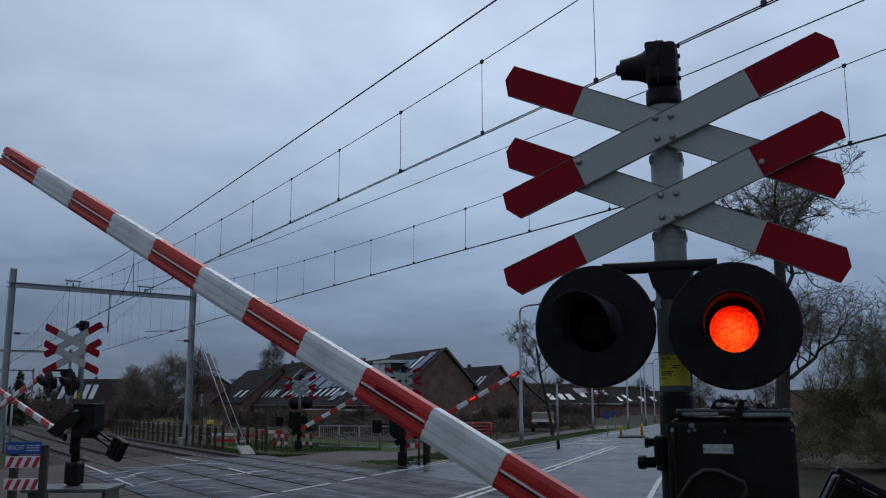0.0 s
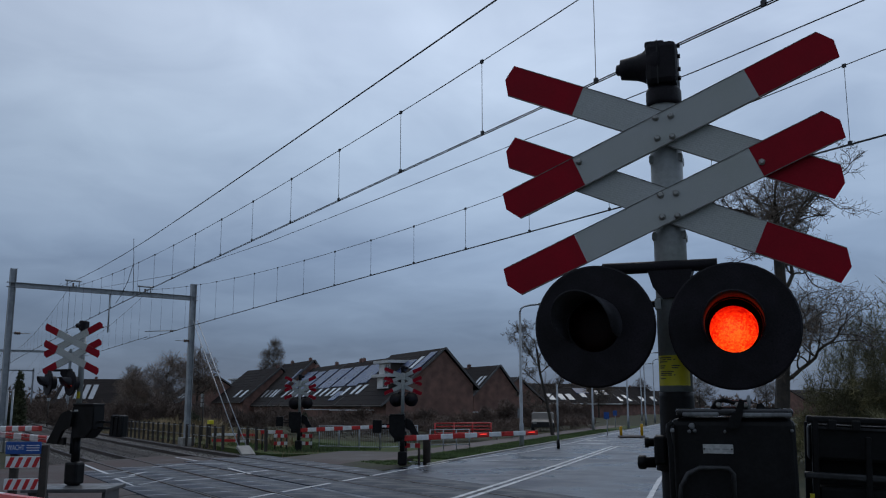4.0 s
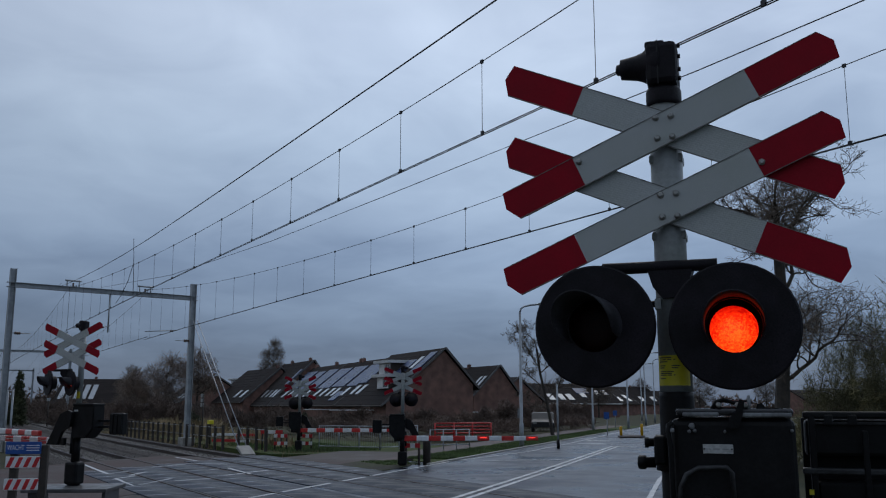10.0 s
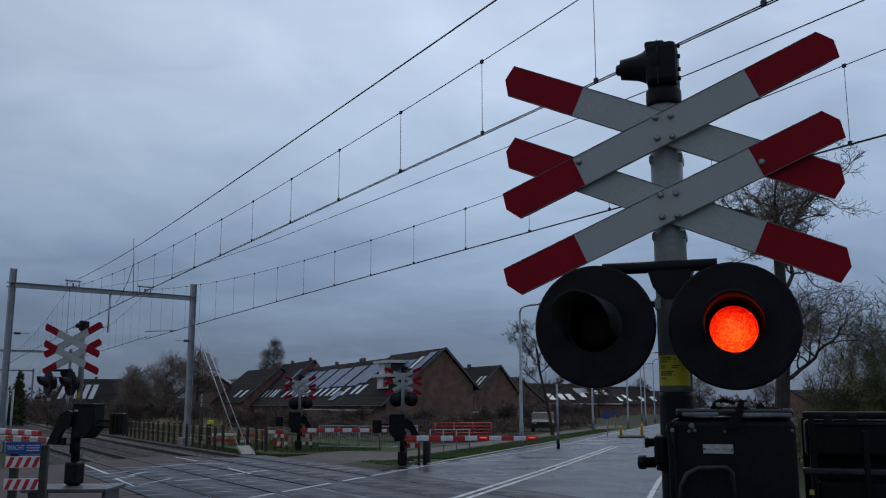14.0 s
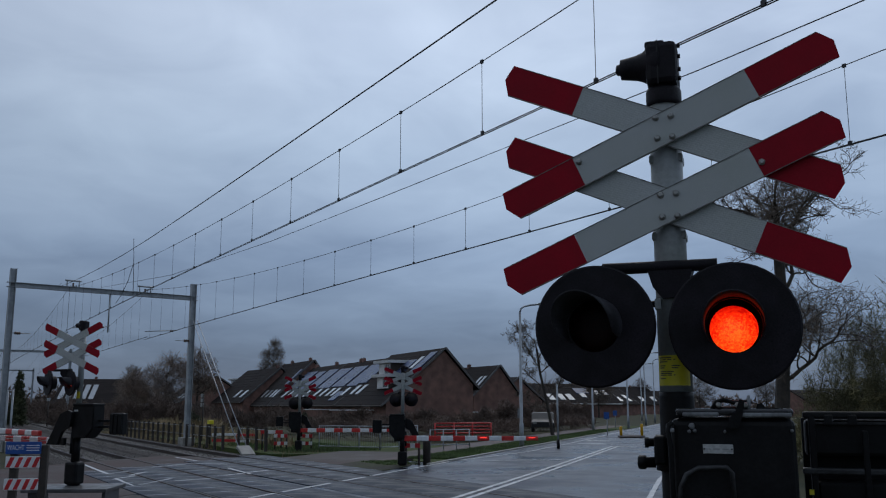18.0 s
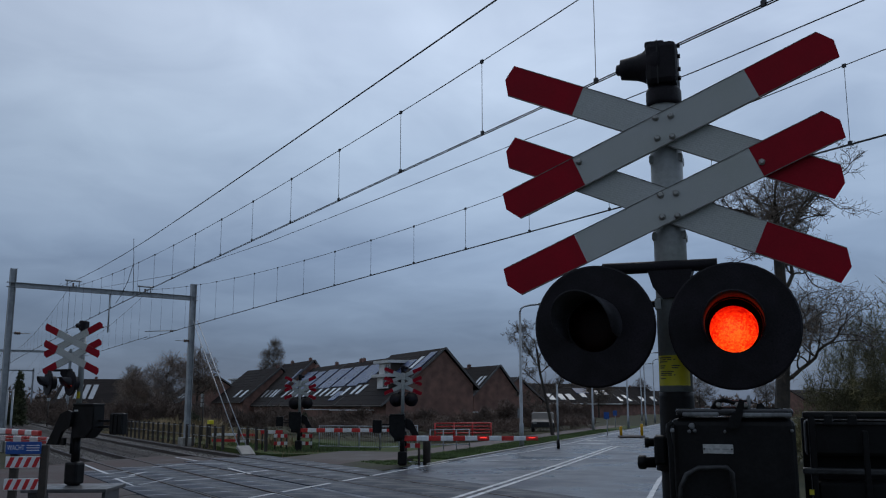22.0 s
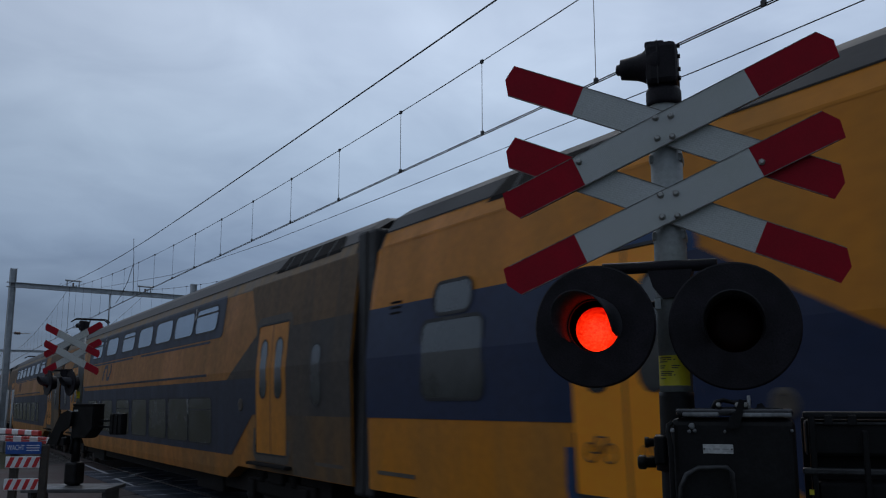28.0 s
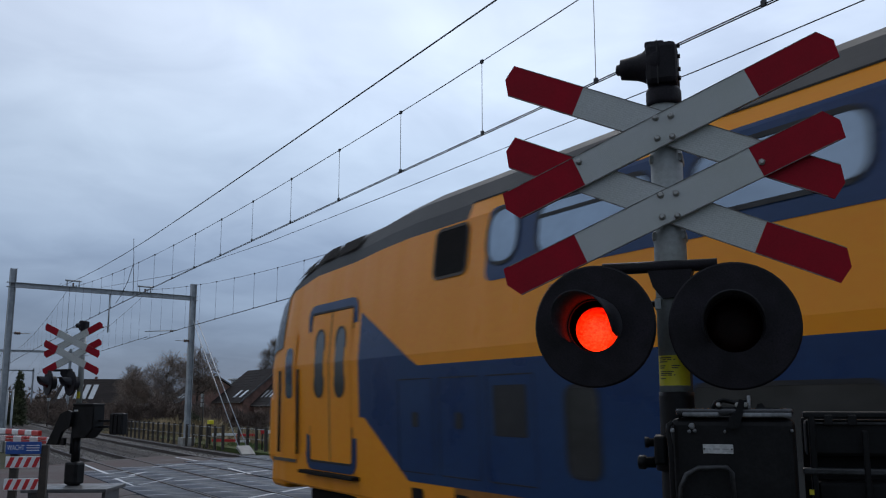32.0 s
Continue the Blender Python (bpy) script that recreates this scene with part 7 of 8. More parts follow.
def train_car(name, label, length=26.5, front="D", rear="D", cab=None, first=None, dirty=0, raised=None, folded=None, thin_lines=False, cls="2", plant=False, soot="", doors=(3.42, 3.42), wins=None, narrow=False):
    """A car along x from -length (rear) to 0 (front), z from the rails. Ends: D door next to the gangway, W window and door, C cab.
    soot: the ends (f, r) blackened by brake dust; doors: their distance from either end; wins: window centres from the front."""
    car = thing(name, Matrix.Identity(4), label, "train car", "cars of the double-deck train")
    Y = (TR_YELLOW, TR_YELLOW_WORN, TR_YELLOW_DIRTY)[dirty]
    Bl = (TR_BLUE, TR_BLUE_WORN, TR_BLUE_DIRTY)[dirty]
    L = length
    g = 0.20
    st = []
    # shell
    if cab == "rear":
        st += [(-L + x, kw, z0, z1) for x, kw, z0, z1 in CAB_STATIONS]
    else:
        st += [(-L + g, 0.985, 0.85, 4.69), (-L + g + 0.15, 1.0, 0.85, 4.75), (-L + 5.2, 1.0, 0.85, TOP), (-L + 5.9, 1.0, 0.60, TOP)]
    if cab == "front":
        st += [(-x, kw, z0, z1) for x, kw, z0, z1 in reversed(CAB_STATIONS)]
    else:
        st += [(-5.9, 1.0, 0.60, TOP), (-5.2, 1.0, 0.85, TOP), (-g - 0.15, 1.0, 0.85, 4.75), (-g, 0.985, 0.85, 4.69)]
    part("body_shell", loft(B(), st), [Y, TR_GREY if cab else TR_DUSTY_ROOF, TR_UNDER], car)
    part("underframe", box(B(), (-L / 2, 0, 0.62), (L - 3.0, 2.2, 0.5), 0.02), TR_UNDER, car)
    fe = -5.9 if cab != "front" else -6.0
    re = -L + 5.9 if cab != "rear" else -L + 6.0
    EDGE = {"D": 0.78, "W": 0.85, "C": 0.98}
    reach = {-1: doors[0] + EDGE[front], 1: doors[1] + EDGE[rear]}
    # window rows on both decks
    n, pitch = 7, 2.19
    w0 = -L + 7.30
    if cab == "rear":
        n, w0, pitch = 6, -L + 8.60, 2.12
    elif cab == "front":
        n, w0, pitch = 6, -8.35 - 5 * 2.12, 2.12
    elif plant:
        n, w0, pitch = 6, -L + 9.13, 2.09
    row = [-w for w in reversed(wins)] if wins else [w0 + i * pitch for i in range(n)]
    n, w0, wn = len(row), row[0], row[-1]
    tech_front, tech_rear = cab == "front", cab == "rear" or plant
    for side in (-1, 1):
        xr = re + 0.4 if cab == "rear" else -L + g + 0.2
        xf = fe - 0.4 if cab == "front" else -g - 0.2
        part("upper_side", side_sheet([(xr, 4.05), (xf, 4.05), (xf, 4.275), (xr, 4.275)], side, 0.0035), Y if cab else TR_COVE, car, "yellow upper side below the roof" if cab else "tan upper side below the roof")
        if dirty < 2:
            part("dirty_sill", side_sheet([(re + 0.2, 0.70), (fe - 0.2, 0.70), (fe - 0.2, 1.03), (re + 0.2, 1.03)], side, 0.004), TR_SILL, car, "dirt-stained yellow sill")
        part("roof_edge", side_sheet([(xr, 4.275), (xf, 4.275), (xf, 4.295), (xr, 4.295)], side, 0.012), TR_UNDER, car, "dark roof gutter")
        ub0 = w0 - (1.35 if not tech_rear else 1.75)
        ub1 = wn + (1.30 if not tech_front else 1.75)
        part("window_band", side_sheet(rounded(ub0, ub1, 3.28, 4.12, 0.12), side, 0.005), Bl, car, "blue upper window band")
        # blue side with slanting ends; the yellow wedge stays below beside each door
        ar, af = -L + reach[1], -reach[-1]
        part("blue_field", side_sheet([(ar + 1.35, 1.03), (af - 1.35, 1.03), (af - 0.15, 1.78), (ar + 0.15, 1.78)], side, 0.005), Bl, car, "blue lower side")
        part("blue_field", side_sheet([(ar, 1.78), (af, 1.78), (af, 2.42), (ar, 2.42)], side, 0.005), Bl, car)
        for kind, end, sg in ((front, 0.0, -1), (rear, -L, 1)):
            e = end + sg * reach[sg]
            sooty = ("f" if sg < 0 else "r") in soot
            Ye, Be = (TR_YELLOW_SOOT, TR_BLUE_SOOT) if sooty else (Y, Bl)
            k = end + sg * (g + 0.02 if kind != "C" else 3.36)
            b = part("blue_band", side_sheet([(e, 1.78), (k, 1.78), (k, 2.42), (e, 2.42)], side, 0.0055), Be, car, "blue band round the doors") if kind != "C" else None
            part("blue_wedge", side_sheet([(e + sg * 1.65, 2.42), (e, 2.42), (e, 3.22)], side, 0.0055), Be, b or car)
            if kind != "C":
                part("blue_wedge", side_sheet([(e, 2.42), (k, 2.42), (k, 3.22), (e, 3.22)], side, 0.0055), Be, b)
                if sooty:
                    part("sooty_end", side_sheet([(e, 0.86), (k, 0.86), (k, 1.78), (e, 1.78)], side, 0.0045), Ye, car)
                    if dirty == 2:
                        part("sooty_end", side_sheet([(e + sg * 0.1, 3.22), (k, 3.22), (k, 4.10), (e + sg * 0.7, 4.10)], side, 0.0045), Ye, car)
        if thin_lines:
            if dirty == 2:
                rows = [(-L + 7.0, -L + 13.0, 3.20), (-L + 5.3, -L + 15.3, 2.52), (-13.6, -7.2, 3.20), (-15.4, -7.2, 2.52)]
            else:
                rows = [(-L + 13.0, -7.2, 2.54), (-13.6, -7.2, 3.20)]
            for xa, xb, zz in rows:
                part("stripe", side_sheet([(xa, zz), (xb, zz), (xb, zz + 0.05), (xa, zz + 0.05)], side, 0.007), Bl, car)
        for i, x in enumerate(row):
            fr = part("window_frame", ringed(B(), x - 0.80, x + 0.80, 3.47, 3.97, 0.16, 0.045, side, 0.016), RUBBER, car)
            part("pane", side_sheet(rounded(x - 0.80, x + 0.80, 3.47, 3.97, 0.16), side, 0.009), TR_GLASS_SKY, fr)
            if i in (0, 2, n - 1):
                part("window_bar", side_sheet([(x - 0.8, 3.83), (x + 0.8, 3.83), (x + 0.8, 3.87), (x - 0.8, 3.87)], side, 0.014), RUBBER, fr)
            if (tech_rear and i == 0) or (tech_front and i == n - 1):
                continue
            hw = 0.85
            if narrow and i == n - 1:
                x, hw = x - 0.45, 0.35
            fr = part("window_frame", ringed(B(), x - hw, x + hw, 1.19, 2.08, 0.10, 0.035, side, 0.014), RUBBER, car)
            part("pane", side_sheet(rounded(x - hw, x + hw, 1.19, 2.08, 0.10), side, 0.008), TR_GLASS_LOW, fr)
            if i in (0, 2, n - 1):
                part("window_bar", side_sheet([(x - hw, 1.84), (x + hw, 1.84), (x + hw, 1.87), (x - hw, 1.87)], side, 0.012), RUBBER, fr)
        for on, wx, sg in ((tech_rear, w0, -1), (tech_front, wn, 1)):
            if not on:
                continue
            # plant room: a small pane, a louvred opening, hatches and sill vents
            x = wx + sg * 1.45
            fr = part("window_frame", ringed(B(), x - 0.27, x + 0.27, 3.48, 4.06, 0.20, 0.045, side, 0.016), RUBBER, car)
            part("pane", side_sheet(rounded(x - 0.27, x + 0.27, 3.48, 4.06, 0.20), side, 0.009), TR_GLASS_SKY, fr)
            x = wx + sg * 0.1
            fr = part("window_frame", ringed(B(), x - 0.22, x + 0.22, 1.30, 2.10, 0.10, 0.035, side, 0.014), RUBBER, car)
            part("pane", side_sheet(rounded(x - 0.22, x + 0.22, 1.30, 2.10, 0.10), side, 0.008), TR_GLASS_LOW, fr)
            x = wx + sg * 2.52
            part("side_louvre", side_sheet(rounded(x - 0.35, x + 0.35, 3.46, 4.02, 0.08), side, 0.012), TR_UNDER, car, "dark louvred side opening")
            part("window_frame", ringed(B(), x - 0.35, x + 0.35, 3.46, 4.02, 0.08, 0.035, side, 0.016), TR_GRIME, car)
            for j, dx in enumerate((1.25, 2.25, 3.25)):
                x = wx + sg * dx
                h = part("hatch", ringed(B(), x - 0.42, x + 0.42, 1.15, 2.25, 0.03, 0.014, side, 0.009), RUBBER, car)
                part("hatch_handle", side_sheet(rounded(x - 0.08, x + 0.08, 1.68, 1.86, 0.03), side, 0.011), RUBBER, h)
                part("sill_vent", side_sheet(rounded(x - 0.14, x + 0.14, 0.78, 0.96, 0.03), side, 0.009), TR_UNDER, car)
            part("vent_panel", side_sheet(rounded(wx + sg * 1.25 - 0.30, wx + sg * 1.25 + 0.30, 1.62, 2.15, 0.03), side, 0.010), RUBBER, car, "black vent panel")
        for where in ("rear", "front"):
            tech = tech_rear if where == "rear" else tech_front
            wx, sg = (w0, 1) if where == "rear" else (wn, -1)
            mid = (row[1] - row[0]) / 2 if where == "rear" else (row[-1] - row[-2]) / 2
            x = wx + sg * mid if not tech else wx + sg * 0.98
            mark = cls if where == "rear" else (first or cls)
            numeral(mark, 0.46 if not tech else 0.36, x, 1.90, side, car)
            numeral(mark, 0.36 if not tech else 0.28, wx + sg * mid, 3.90, side, car)
        part("railway_mark", zigzag(-L + 9.5 if not tech_rear else w0 - 0.2, 2.93, 0.62 if not tech_rear else 0.48, side, 0.010), Bl, car, "blue double chevron mark")
        # doors and end windows
        for kind, end, sg in ((front, 0.0, -1), (rear, -L, 1)):
            if kind == "D":
                double_door(car, end + sg * doors[0 if sg < 0 else 1], side, dirty)
                if narrow and sg < 0:
                    for dx in (-0.37, 0.37):
                        wheelchair_mark(car, -doors[0] + dx, 1.50, side)
                x = end + sg * 1.45
                fr = part("window_frame", ringed(B(), x - 0.17, x + 0.17, 1.95, 2.85, 0.14, 0.035, side, 0.014), RUBBER, car)
                part("pane", side_sheet(rounded(x - 0.17, x + 0.17, 1.95, 2.85, 0.14), side, 0.012), TR_GLASS_LOW, fr)
            elif kind == "W":
                double_door(car, end + sg * doors[0 if sg < 0 else 1], side, dirty)
                for dx in (-0.37, 0.37):
                    bike_mark(car, end + sg * doors[0 if sg < 0 else 1] + dx, 1.52, side)
                x = end + sg * 2.40
                fr = part("window_frame", ringed(B(), x - 0.66, x + 0.66, 2.03, 2.92, 0.12, 0.04, side, 0.016), RUBBER, car)
                part("pane", side_sheet(rounded(x - 0.66, x + 0.66, 2.03, 2.92, 0.12), side, 0.010), TR_GLASS_MID, fr)
                if cab == "front":
                    fr = part("window_frame", ringed(B(), x - 0.40, x + 0.40, 3.02, 3.36, 0.12, 0.04, side, 0.016), RUBBER, car)
                    part("pane", side_sheet(rounded(x - 0.40, x + 0.40, 3.02, 3.36, 0.12), side, 0.010), TR_GLASS_MID, fr)
                for k in range(3):
                    part("slot", side_sheet([(x - 1.55, 3.10 + 0.07 * k), (x - 1.25, 3.10 + 0.07 * k), (x - 1.25, 3.13 + 0.07 * k), (x - 1.55, 3.13 + 0.07 * k)], side, 0.010), TR_UNDER, car)
            else:
                double_door(car, end + sg * doors[0 if sg < 0 else 1], side, 0)
                x = end + sg * 1.22
                part("cab_door", side_sheet([(x - 0.26, 1.1), (x + 0.26, 1.1), (x + 0.26, 3.05), (x - 0.26, 3.05)], side, 0.004), TR_YELLOW, car)
                part("cab_window", side_sheet(rounded(x - 0.15, x + 0.15, 2.05, 2.85, 0.1), side, 0.010), TR_GLASS_SKY, car)
                for dx in (-0.40, 0.38):
                    part("grab_rail", rod(B(), (x + dx, side * 1.40, 1.2), (x + dx, side * 1.42, 2.5), 0.022, n=6), RUBBER, car)
                for j in range(3):
                    part("roof_grille", cab_sheet(end, -sg, 0.90 + 0.82 * j, 1.62 + 0.82 * j, 4.30, 4.53, side, 0.03), TR_UNDER, car, "dark louvred roof grille")
            # round filler cap on the blue end
            x = end + sg * (reach[sg] + 0.80)
            if kind != "C":
                part("filler_cap", lathe(B(), [(0.12, 0), (0.12, 0.012), (0.07, 0.014), (0.06, 0.004)], 18), TR_GRIME, car, "", Matrix.Translation((x, side * 1.398, 1.95)) @ Matrix.Rotation(radians(-90 * side), 4, "X"))
                # louvred roof vents, slanting with the roof
                xv = end + sg * (2.4 if kind == "D" else 4.3)
                v = part("roof_vent", side_sheet([(xv - 1.4, 4.22), (xv + 1.4, 4.22), (xv + 1.2, 4.52), (xv - 1.2, 4.52)], side, 0.008), TR_UNDER, car, "dark louvred roof vent")
                for j in range(4):
                    xx = xv - 0.9 + j * 0.6
                    part("vent_bar", side_sheet([(xx - 0.03, 4.22), (xx + 0.03, 4.22), (xx + 0.03, 4.52), (xx - 0.03, 4.52)], side, 0.014), TR_GREY, v)
            part("car_number", side_sheet([(end + sg * 1.0 - 0.5, 1.06), (end + sg * 1.0 + 0.5, 1.06), (end + sg * 1.0 + 0.5, 1.11), (end + sg * 1.0 - 0.5, 1.11)], side, 0.007), TR_GRIME, car)
    for kind, end, sg in ((front, 0.0, -1), (rear, -L, 1)):
        bogie(car, end + sg * (3.6 if kind != "C" else 4.2))
        if kind != "C":
            part("gangway_bellows", box(B(), (end + sg * 0.11, 0, 2.55), (0.30, 2.62, 3.66), 0.05), RUBBER, car, "black gangway bellows")
            # stepladder rungs, jumper cables and boxes under the end
            part("equipment_box", box(B(), (end + sg * 7.6, 0, 0.42), (1.8, 2.3, 0.36), 0.03), TR_UNDER, car)
    if cab:
        cab_front(car, 0.0 if cab == "front" else -L, 1 if cab == "front" else -1)
    for xp, up in ((raised, 1.0), (folded, 0.30)):
        if xp is None:
            continue
        pg = part("pantograph", box(B(), (xp, 0, 4.72), (1.6, 1.2, 0.10), 0.02), TR_UNDER, car, "dark raised pantograph" if up == 1.0 else "dark folded pantograph")
        k1, k2 = 4.75 + 0.50 * up, 4.75 + 0.93 * up
        bm = rod(B(), (xp + 0.5, -0.35, 4.75), (xp - 0.55, -0.2, k1), 0.03, n=6)
        rod(bm, (xp + 0.5, 0.35, 4.75), (xp - 0.55, 0.2, k1), 0.03, n=6)
        rod(bm, (xp - 0.55, 0, k1), (xp + 0.25, 0, k2), 0.025, n=6)
        part("pantograph_arm", bm, TR_UNDER, pg)
        bm = B()
        for dx in (0.05, 0.45):
            path_tube(bm, [(xp + dx, -0.78, k2 - 0.14), (xp + dx, -0.60, k2 - 0.01), (xp + dx, 0.60, k2 - 0.01), (xp + dx, 0.78, k2 - 0.14)], 0.03, 6)
        part("pantograph_head", bm, TR_UNDER, pg)
        for dx in (-0.6, 0.6):
            part("roof_insulator", lathe(B(), [(0.06, 4.6), (0.09, 4.64), (0.06, 4.68), (0.09, 4.72)], 10), INSULATOR, pg, "", Matrix.Translation((xp + dx, 0, 0)))
    for j in range(3):
        part("roof_box", box(B(), (-L * (0.25 + 0.25 * j), 0, 4.72), (1.6, 1.1, 0.12), 0.03), TR_GREY, car)
    return car


def cab_front(car, x, s):
    """Rounded yellow nose with its raked dark windscreen and three lamps."""
    part("windscreen", prism(B(), [(-1.0, 2.30), (1.0, 2.30), (0.98, 2.75), (0.80, 3.16), (-0.80, 3.16), (-0.98, 2.75)], "x", x - s * 0.05, x + s * 0.03), TR_SCREEN, car, "dark windscreen")
    def raked(xx, zn, side):
        for a, b in zip(CAB_STATIONS, CAB_STATIONS[1:]):
            if xx <= b[0]:
                k = (xx - a[0]) / (b[0] - a[0])
                kw, z1 = a[1] + (b[1] - a[1]) * k, a[3] + (b[3] - a[3]) * k
                return (x - s * (xx - 0.02), side * half_width(zn) * kw * 1.008, CREASE + (zn - CREASE) * (z1 - CREASE) / (TOP - CREASE) + 0.02)
    ring = [(-1, 2.95), (-1, 3.36), (-1, 4.08), (-1, 4.28), (-1, 4.54), (-1, 4.70), (1, 4.70), (1, 4.54), (1, 4.28), (1, 4.08), (1, 3.36), (1, 2.95)]
    bm = B()
    rows = [[bm.verts.new(raked(xx, zn, sd)) for sd, zn in ring] for xx in (0.0, 0.12, 0.45, 0.8)]
    for ra, rb in zip(rows, rows[1:]):
        for i in range(len(ring) - 1):
            bm.faces.new((ra[i], ra[i + 1], rb[i + 1], rb[i]))
    bmesh.ops.recalc_face_normals(bm, faces=bm.faces[:])
    part("upper_windscreen", bm, TR_SCREEN, car, "raked dark windscreen")
    part("windscreen_surround", prism(B(), [(-1.10, 2.20), (1.10, 2.20), (1.12, 2.8), (0.9, 3.2), (-0.9, 3.2), (-1.12, 2.8)], "x", x - s * 0.1, x + s * 0.015), TR_GREY, car)
    part("nose", box(B(), (x - s * 0.33, 0, 1.58), (0.8, 2.56, 1.22), 0.16, seg=3), TR_YELLOW, car, "yellow rounded nose")
    part("nose_skirt", box(B(), (x - s * 0.42, 0, 0.86), (0.7, 2.5, 0.5), 0.12, seg=3), TR_YELLOW, car)
    part("coupler_recess", box(B(), (x + s * 0.05, 0, 1.20), (0.1, 1.30, 0.62), 0.04), RUBBER, car, "black coupler recess")
    part("coupler", rod(B(), (x - s * 0.1, 0, 1.02), (x + s * 0.35, 0, 1.02), 0.12, n=12), TR_UNDER, car)
    for y, z in ((-0.86, 2.02), (0.86, 2.02)):
        h = part("headlight", lathe(B(), [(0.13, 0), (0.13, 0.03), (0.08, 0.035)], 18), HEADLIGHT if s > 0 else RED_REFL, car, "round headlight", Matrix.Translation((x + s * 0.055, y, z)) @ Matrix.Rotation(radians(s * 90), 4, "Y"))
    part("top_light", lathe(B(), [(0.11, 0), (0.11, 0.03), (0.07, 0.035)], 18), HEADLIGHT if s > 0 else RED_REFL, car, "round top headlight", Matrix.Translation((x + s * 0.03, 0, 2.42)) @ Matrix.Rotation(radians(s * 90), 4, "Y"))
    part("number_panel", box(B(), (x + s * 0.075, 0, 2.02), (0.012, 0.7, 0.10), 0.004), TR_GRIME, car)


CLEAN = "yellow and blue double-deck train car"
CARS = [
    (train_car("train_cab_car", "yellow and blue double-deck train cab car with lit headlights", 28.5, front="C", rear="W", cab="front", dirty=1, doors=(2.80, 5.30)), 28.5),
    (train_car("train_car", "grimy " + CLEAN + " with dulled paint", 27.6, dirty=2, thin_lines=True, cls="1", soot="f", wins=(7.7, 9.5, 11.4, 13.4, 15.5, 17.85, 20.24)), 27.6),
    (train_car("train_car", "sooty " + CLEAN + " with pantographs", 27.6, dirty=2, thin_lines=True, first="1", raised=-3.4, folded=-24.4, soot="fr", doors=(3.42, 4.05), wins=(7.74, 10.12, 12.48, 14.68, 16.8, 18.75, 20.6), narrow=True), 27.6),
    (train_car("train_car", "worn " + CLEAN + " with a plant room", 28.4, front="W", dirty=1, plant=True, soot="r", doors=(5.0, 3.66)), 28.4),
    (train_car("train_car", CLEAN + " with thin blue lines", 27.6, thin_lines=True, first="1", wins=(7.55, 9.75, 11.95, 14.1, 16.25, 18.35, 20.4)), 27.6),
    (train_car("train_cab_car", "yellow and blue double-deck train cab car at the rear", 28.5, front="W", rear="C", cab="rear", cls="1", first="2", doors=(5.30, 2.80)), 28.5),
]

# ---- what moves ----
def train_head(t):
    """Where the train's nose is along the track; it runs at about 34 m/s."""
    keys = [(0.0, -900.0), (24.4, -103.0), (25.0, -83.5), (25.5, -67.5), (28.0, 17.2), (28.5, 33.9), (29.0, 50.8), (29.5, 67.0), (30.0, 84.3), (30.5, 100.8), (31.0, 117.9), (31.5, 135.1), (32.0, 153.1)]
    for (a, va), (b, vb) in zip(keys, keys[1:]):
        if t <= b:
            return va + (vb - va) * (t - a) / (b - a)
    return keys[-1][1]


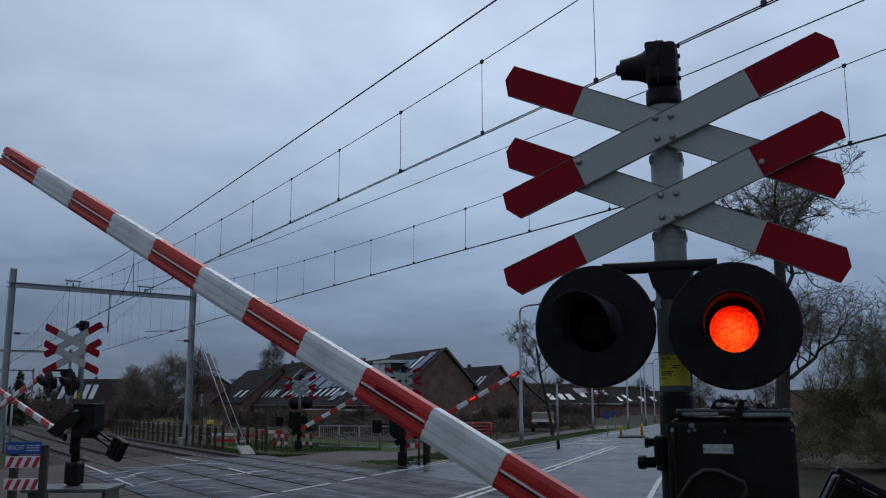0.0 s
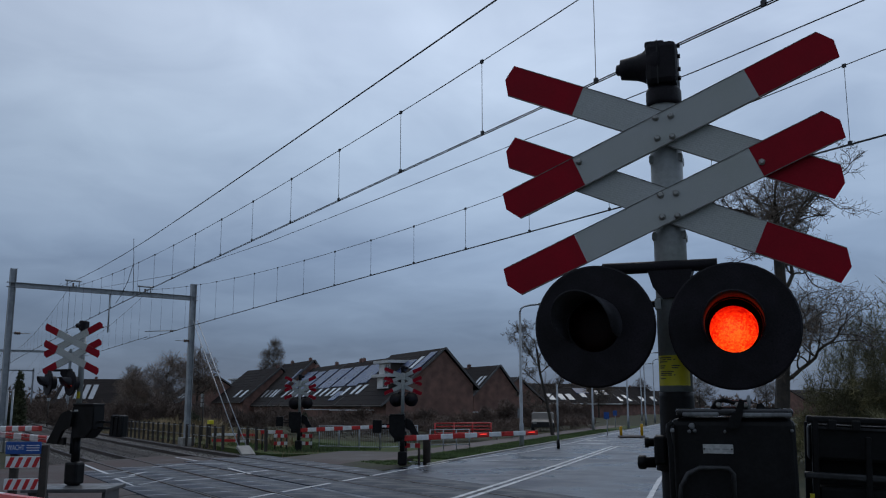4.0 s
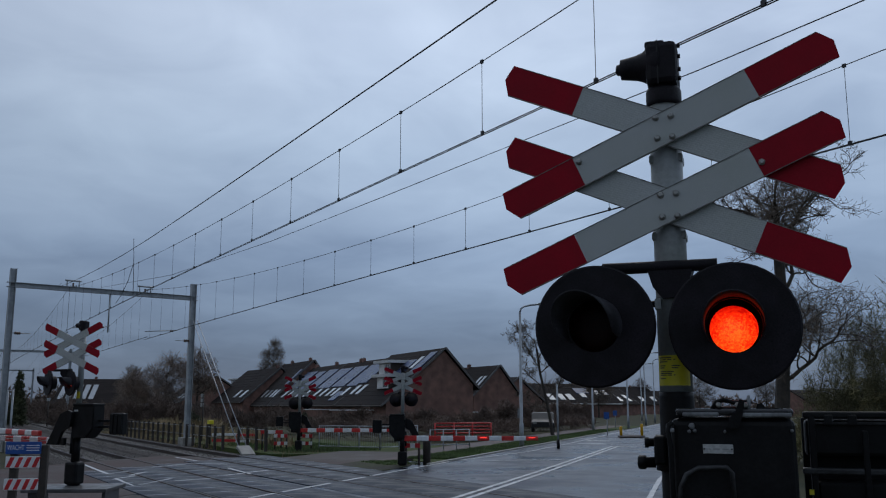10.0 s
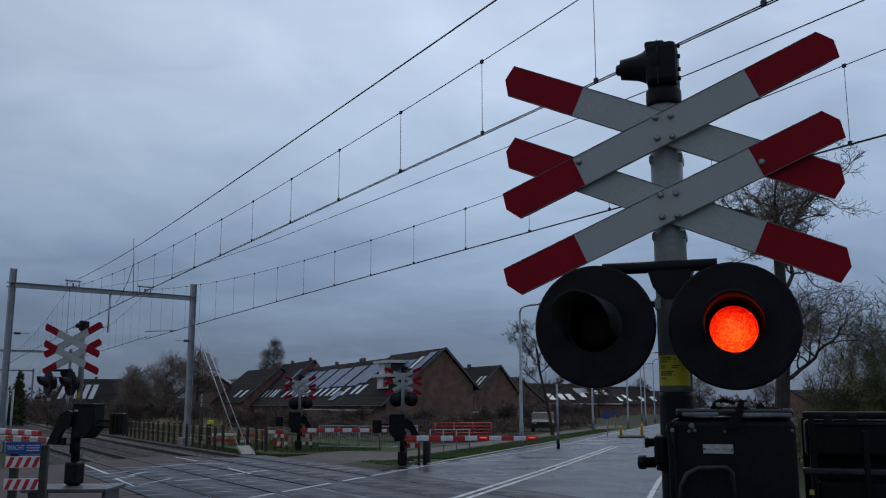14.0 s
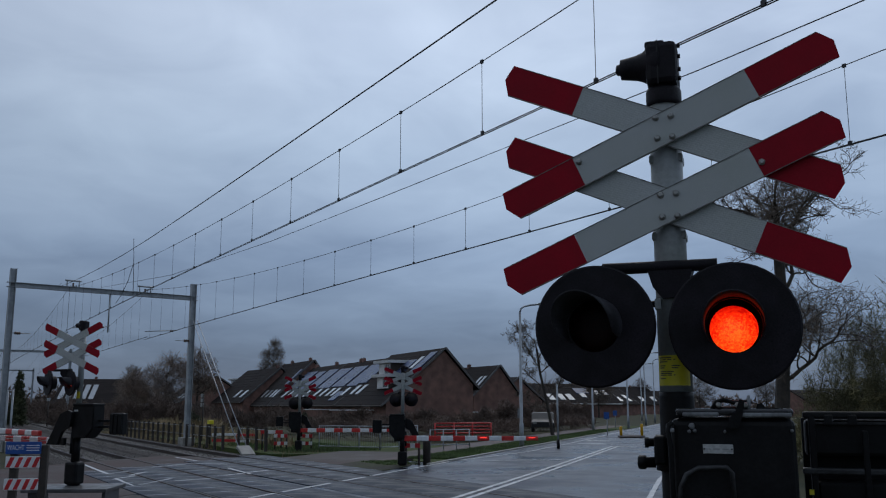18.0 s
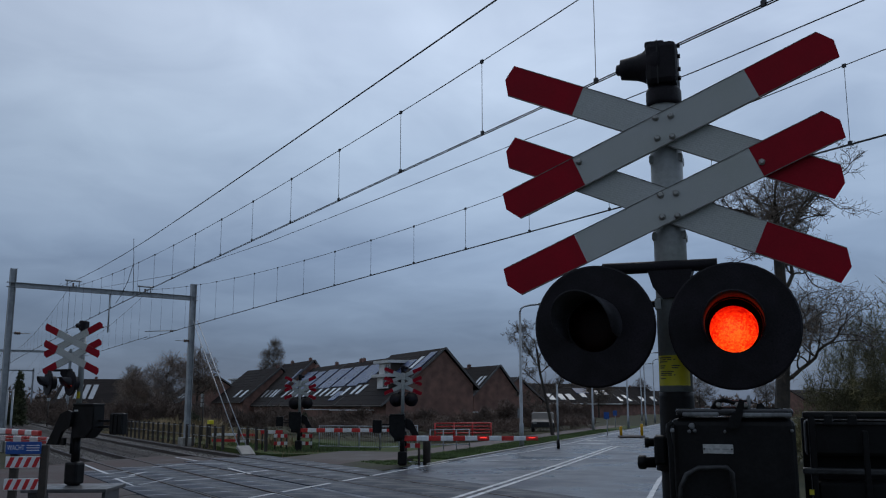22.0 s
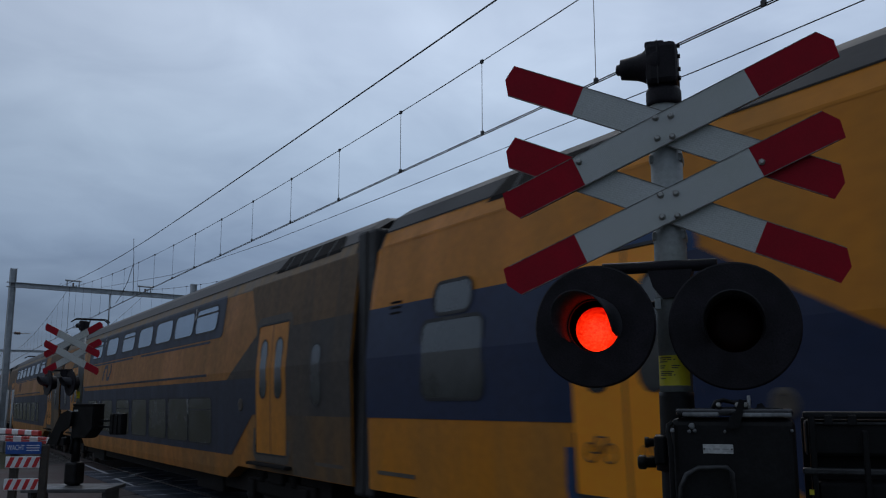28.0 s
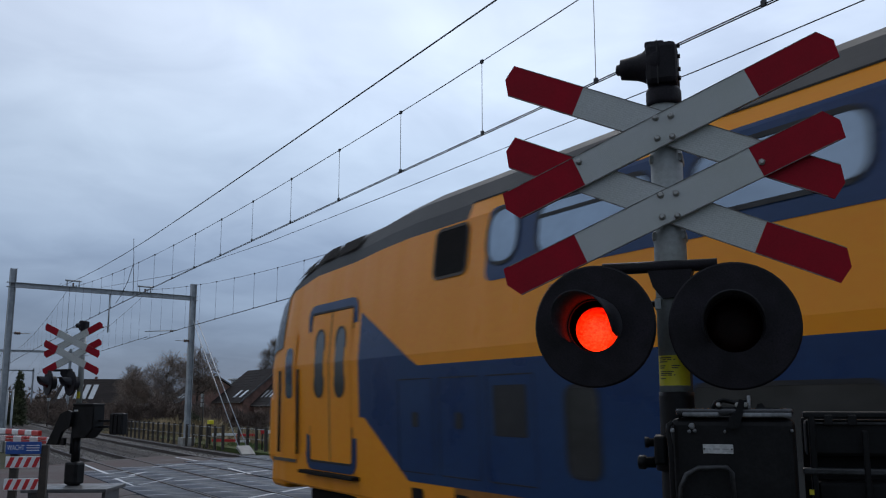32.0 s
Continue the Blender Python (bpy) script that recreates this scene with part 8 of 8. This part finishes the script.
def motions():
    # barrier arms come down in the first four seconds
    def tilt(t):
        keys = [(0, 27.6), (0.5, 24.2), (1.0, 20.6), (1.5, 17.2), (2.0, 13.8), (2.5, 10.6), (3.0, 7.4), (3.5, 4.7), (4.0, 2.3), (4.5, 0.7), (4.9, 0.0), (32.0, 0.0)]
        return keys
    near_base = Matrix.Translation(NEAR_PIVOT) @ Matrix.Rotation(radians(BOOM_AZ), 4, "Z")
    for b, base, k, back in ((near_boom, near_base, 1.0, 0.14), (left_boom, LEFT_AZ, 0.6, -0.62), (path_boom, PATH_AZ, 0.54, 0.0), (boom3, S3_AZ, 1.07, 0.0), (boom4, S4_AZ, 1.07, 0.0)):
        walk(b, [(t, base @ Matrix.Rotation(radians(a * k), 4, "Y") @ Matrix.Translation((back, 0, 0))) for t, a in tilt(0)])
    for piece in (left_crank, left_weight):
        walk(piece, [(t, Matrix.Translation(LEFT_AXLE) @ Matrix.Rotation(radians(a), 4, "Y") @ Matrix.Translation(-LEFT_AXLE)) for t, a in tilt(0)])
    # the counterweight and its crank turn with the near arm
    axle = Vector((0.10, -0.1, 1.652))
    for piece in (near_crank, near_weight):
        walk(piece, [(t, Matrix.Translation(axle) @ Matrix.Rotation(radians(a), 4, "Y") @ Matrix.Translation(-axle)) for t, a in tilt(0)])
    # flashing lamps
    period, phase, duty = 0.657, 0.624, 0.6
    for blind, lit_right in ((nb_l, False), (nb_r, True), (lb_l, False), (lb_r, True)):
        rows, before = [], None
        for k in range(32 * FPS + 1):
            right = ((k / FPS - phase) / period) % 1.0 < duty
            now = OPEN if right == lit_right else SHUT
            if now is not before:
                if before is not None and rows[-1][0] < (k - 1) / FPS:
                    rows.append(((k - 1) / FPS, before))
                rows.append((k / FPS, now))
                before = now
        if rows[-1][0] < 32.0:
            rows.append((32.0, before))
        walk(blind, rows)
    # train
    times = [0.0, 10.0, 20.0, 22.0, 23.0] + [23.4 + 0.2 * i for i in range(43)] + [32.0]
    back = 0.0
    for car, length in CARS:
        rows = []
        for t in times:
            x = train_head(t) - back
            xa, xb = x - 3.6, x - length + 3.6
            a, b = Vector((xa, track_y(xa, NEAR_Y), 0.012)), Vector((xb, track_y(xb, NEAR_Y), 0.012))
            ang = math.atan2(a.y - b.y, a.x - b.x)
            o = a + (a - b).normalized() * 3.6
            rows.append((t, Matrix.Translation(o) @ Matrix.Rotation(ang, 4, "Z")))
        walk(car, rows)
        back += length


# the added disc lies before the lens as its unlit face, or draws back into the housing behind it
SHUT = Matrix.Identity(4)
OPEN = Matrix.Translation((0.0, 0.0, -0.062))
motions()
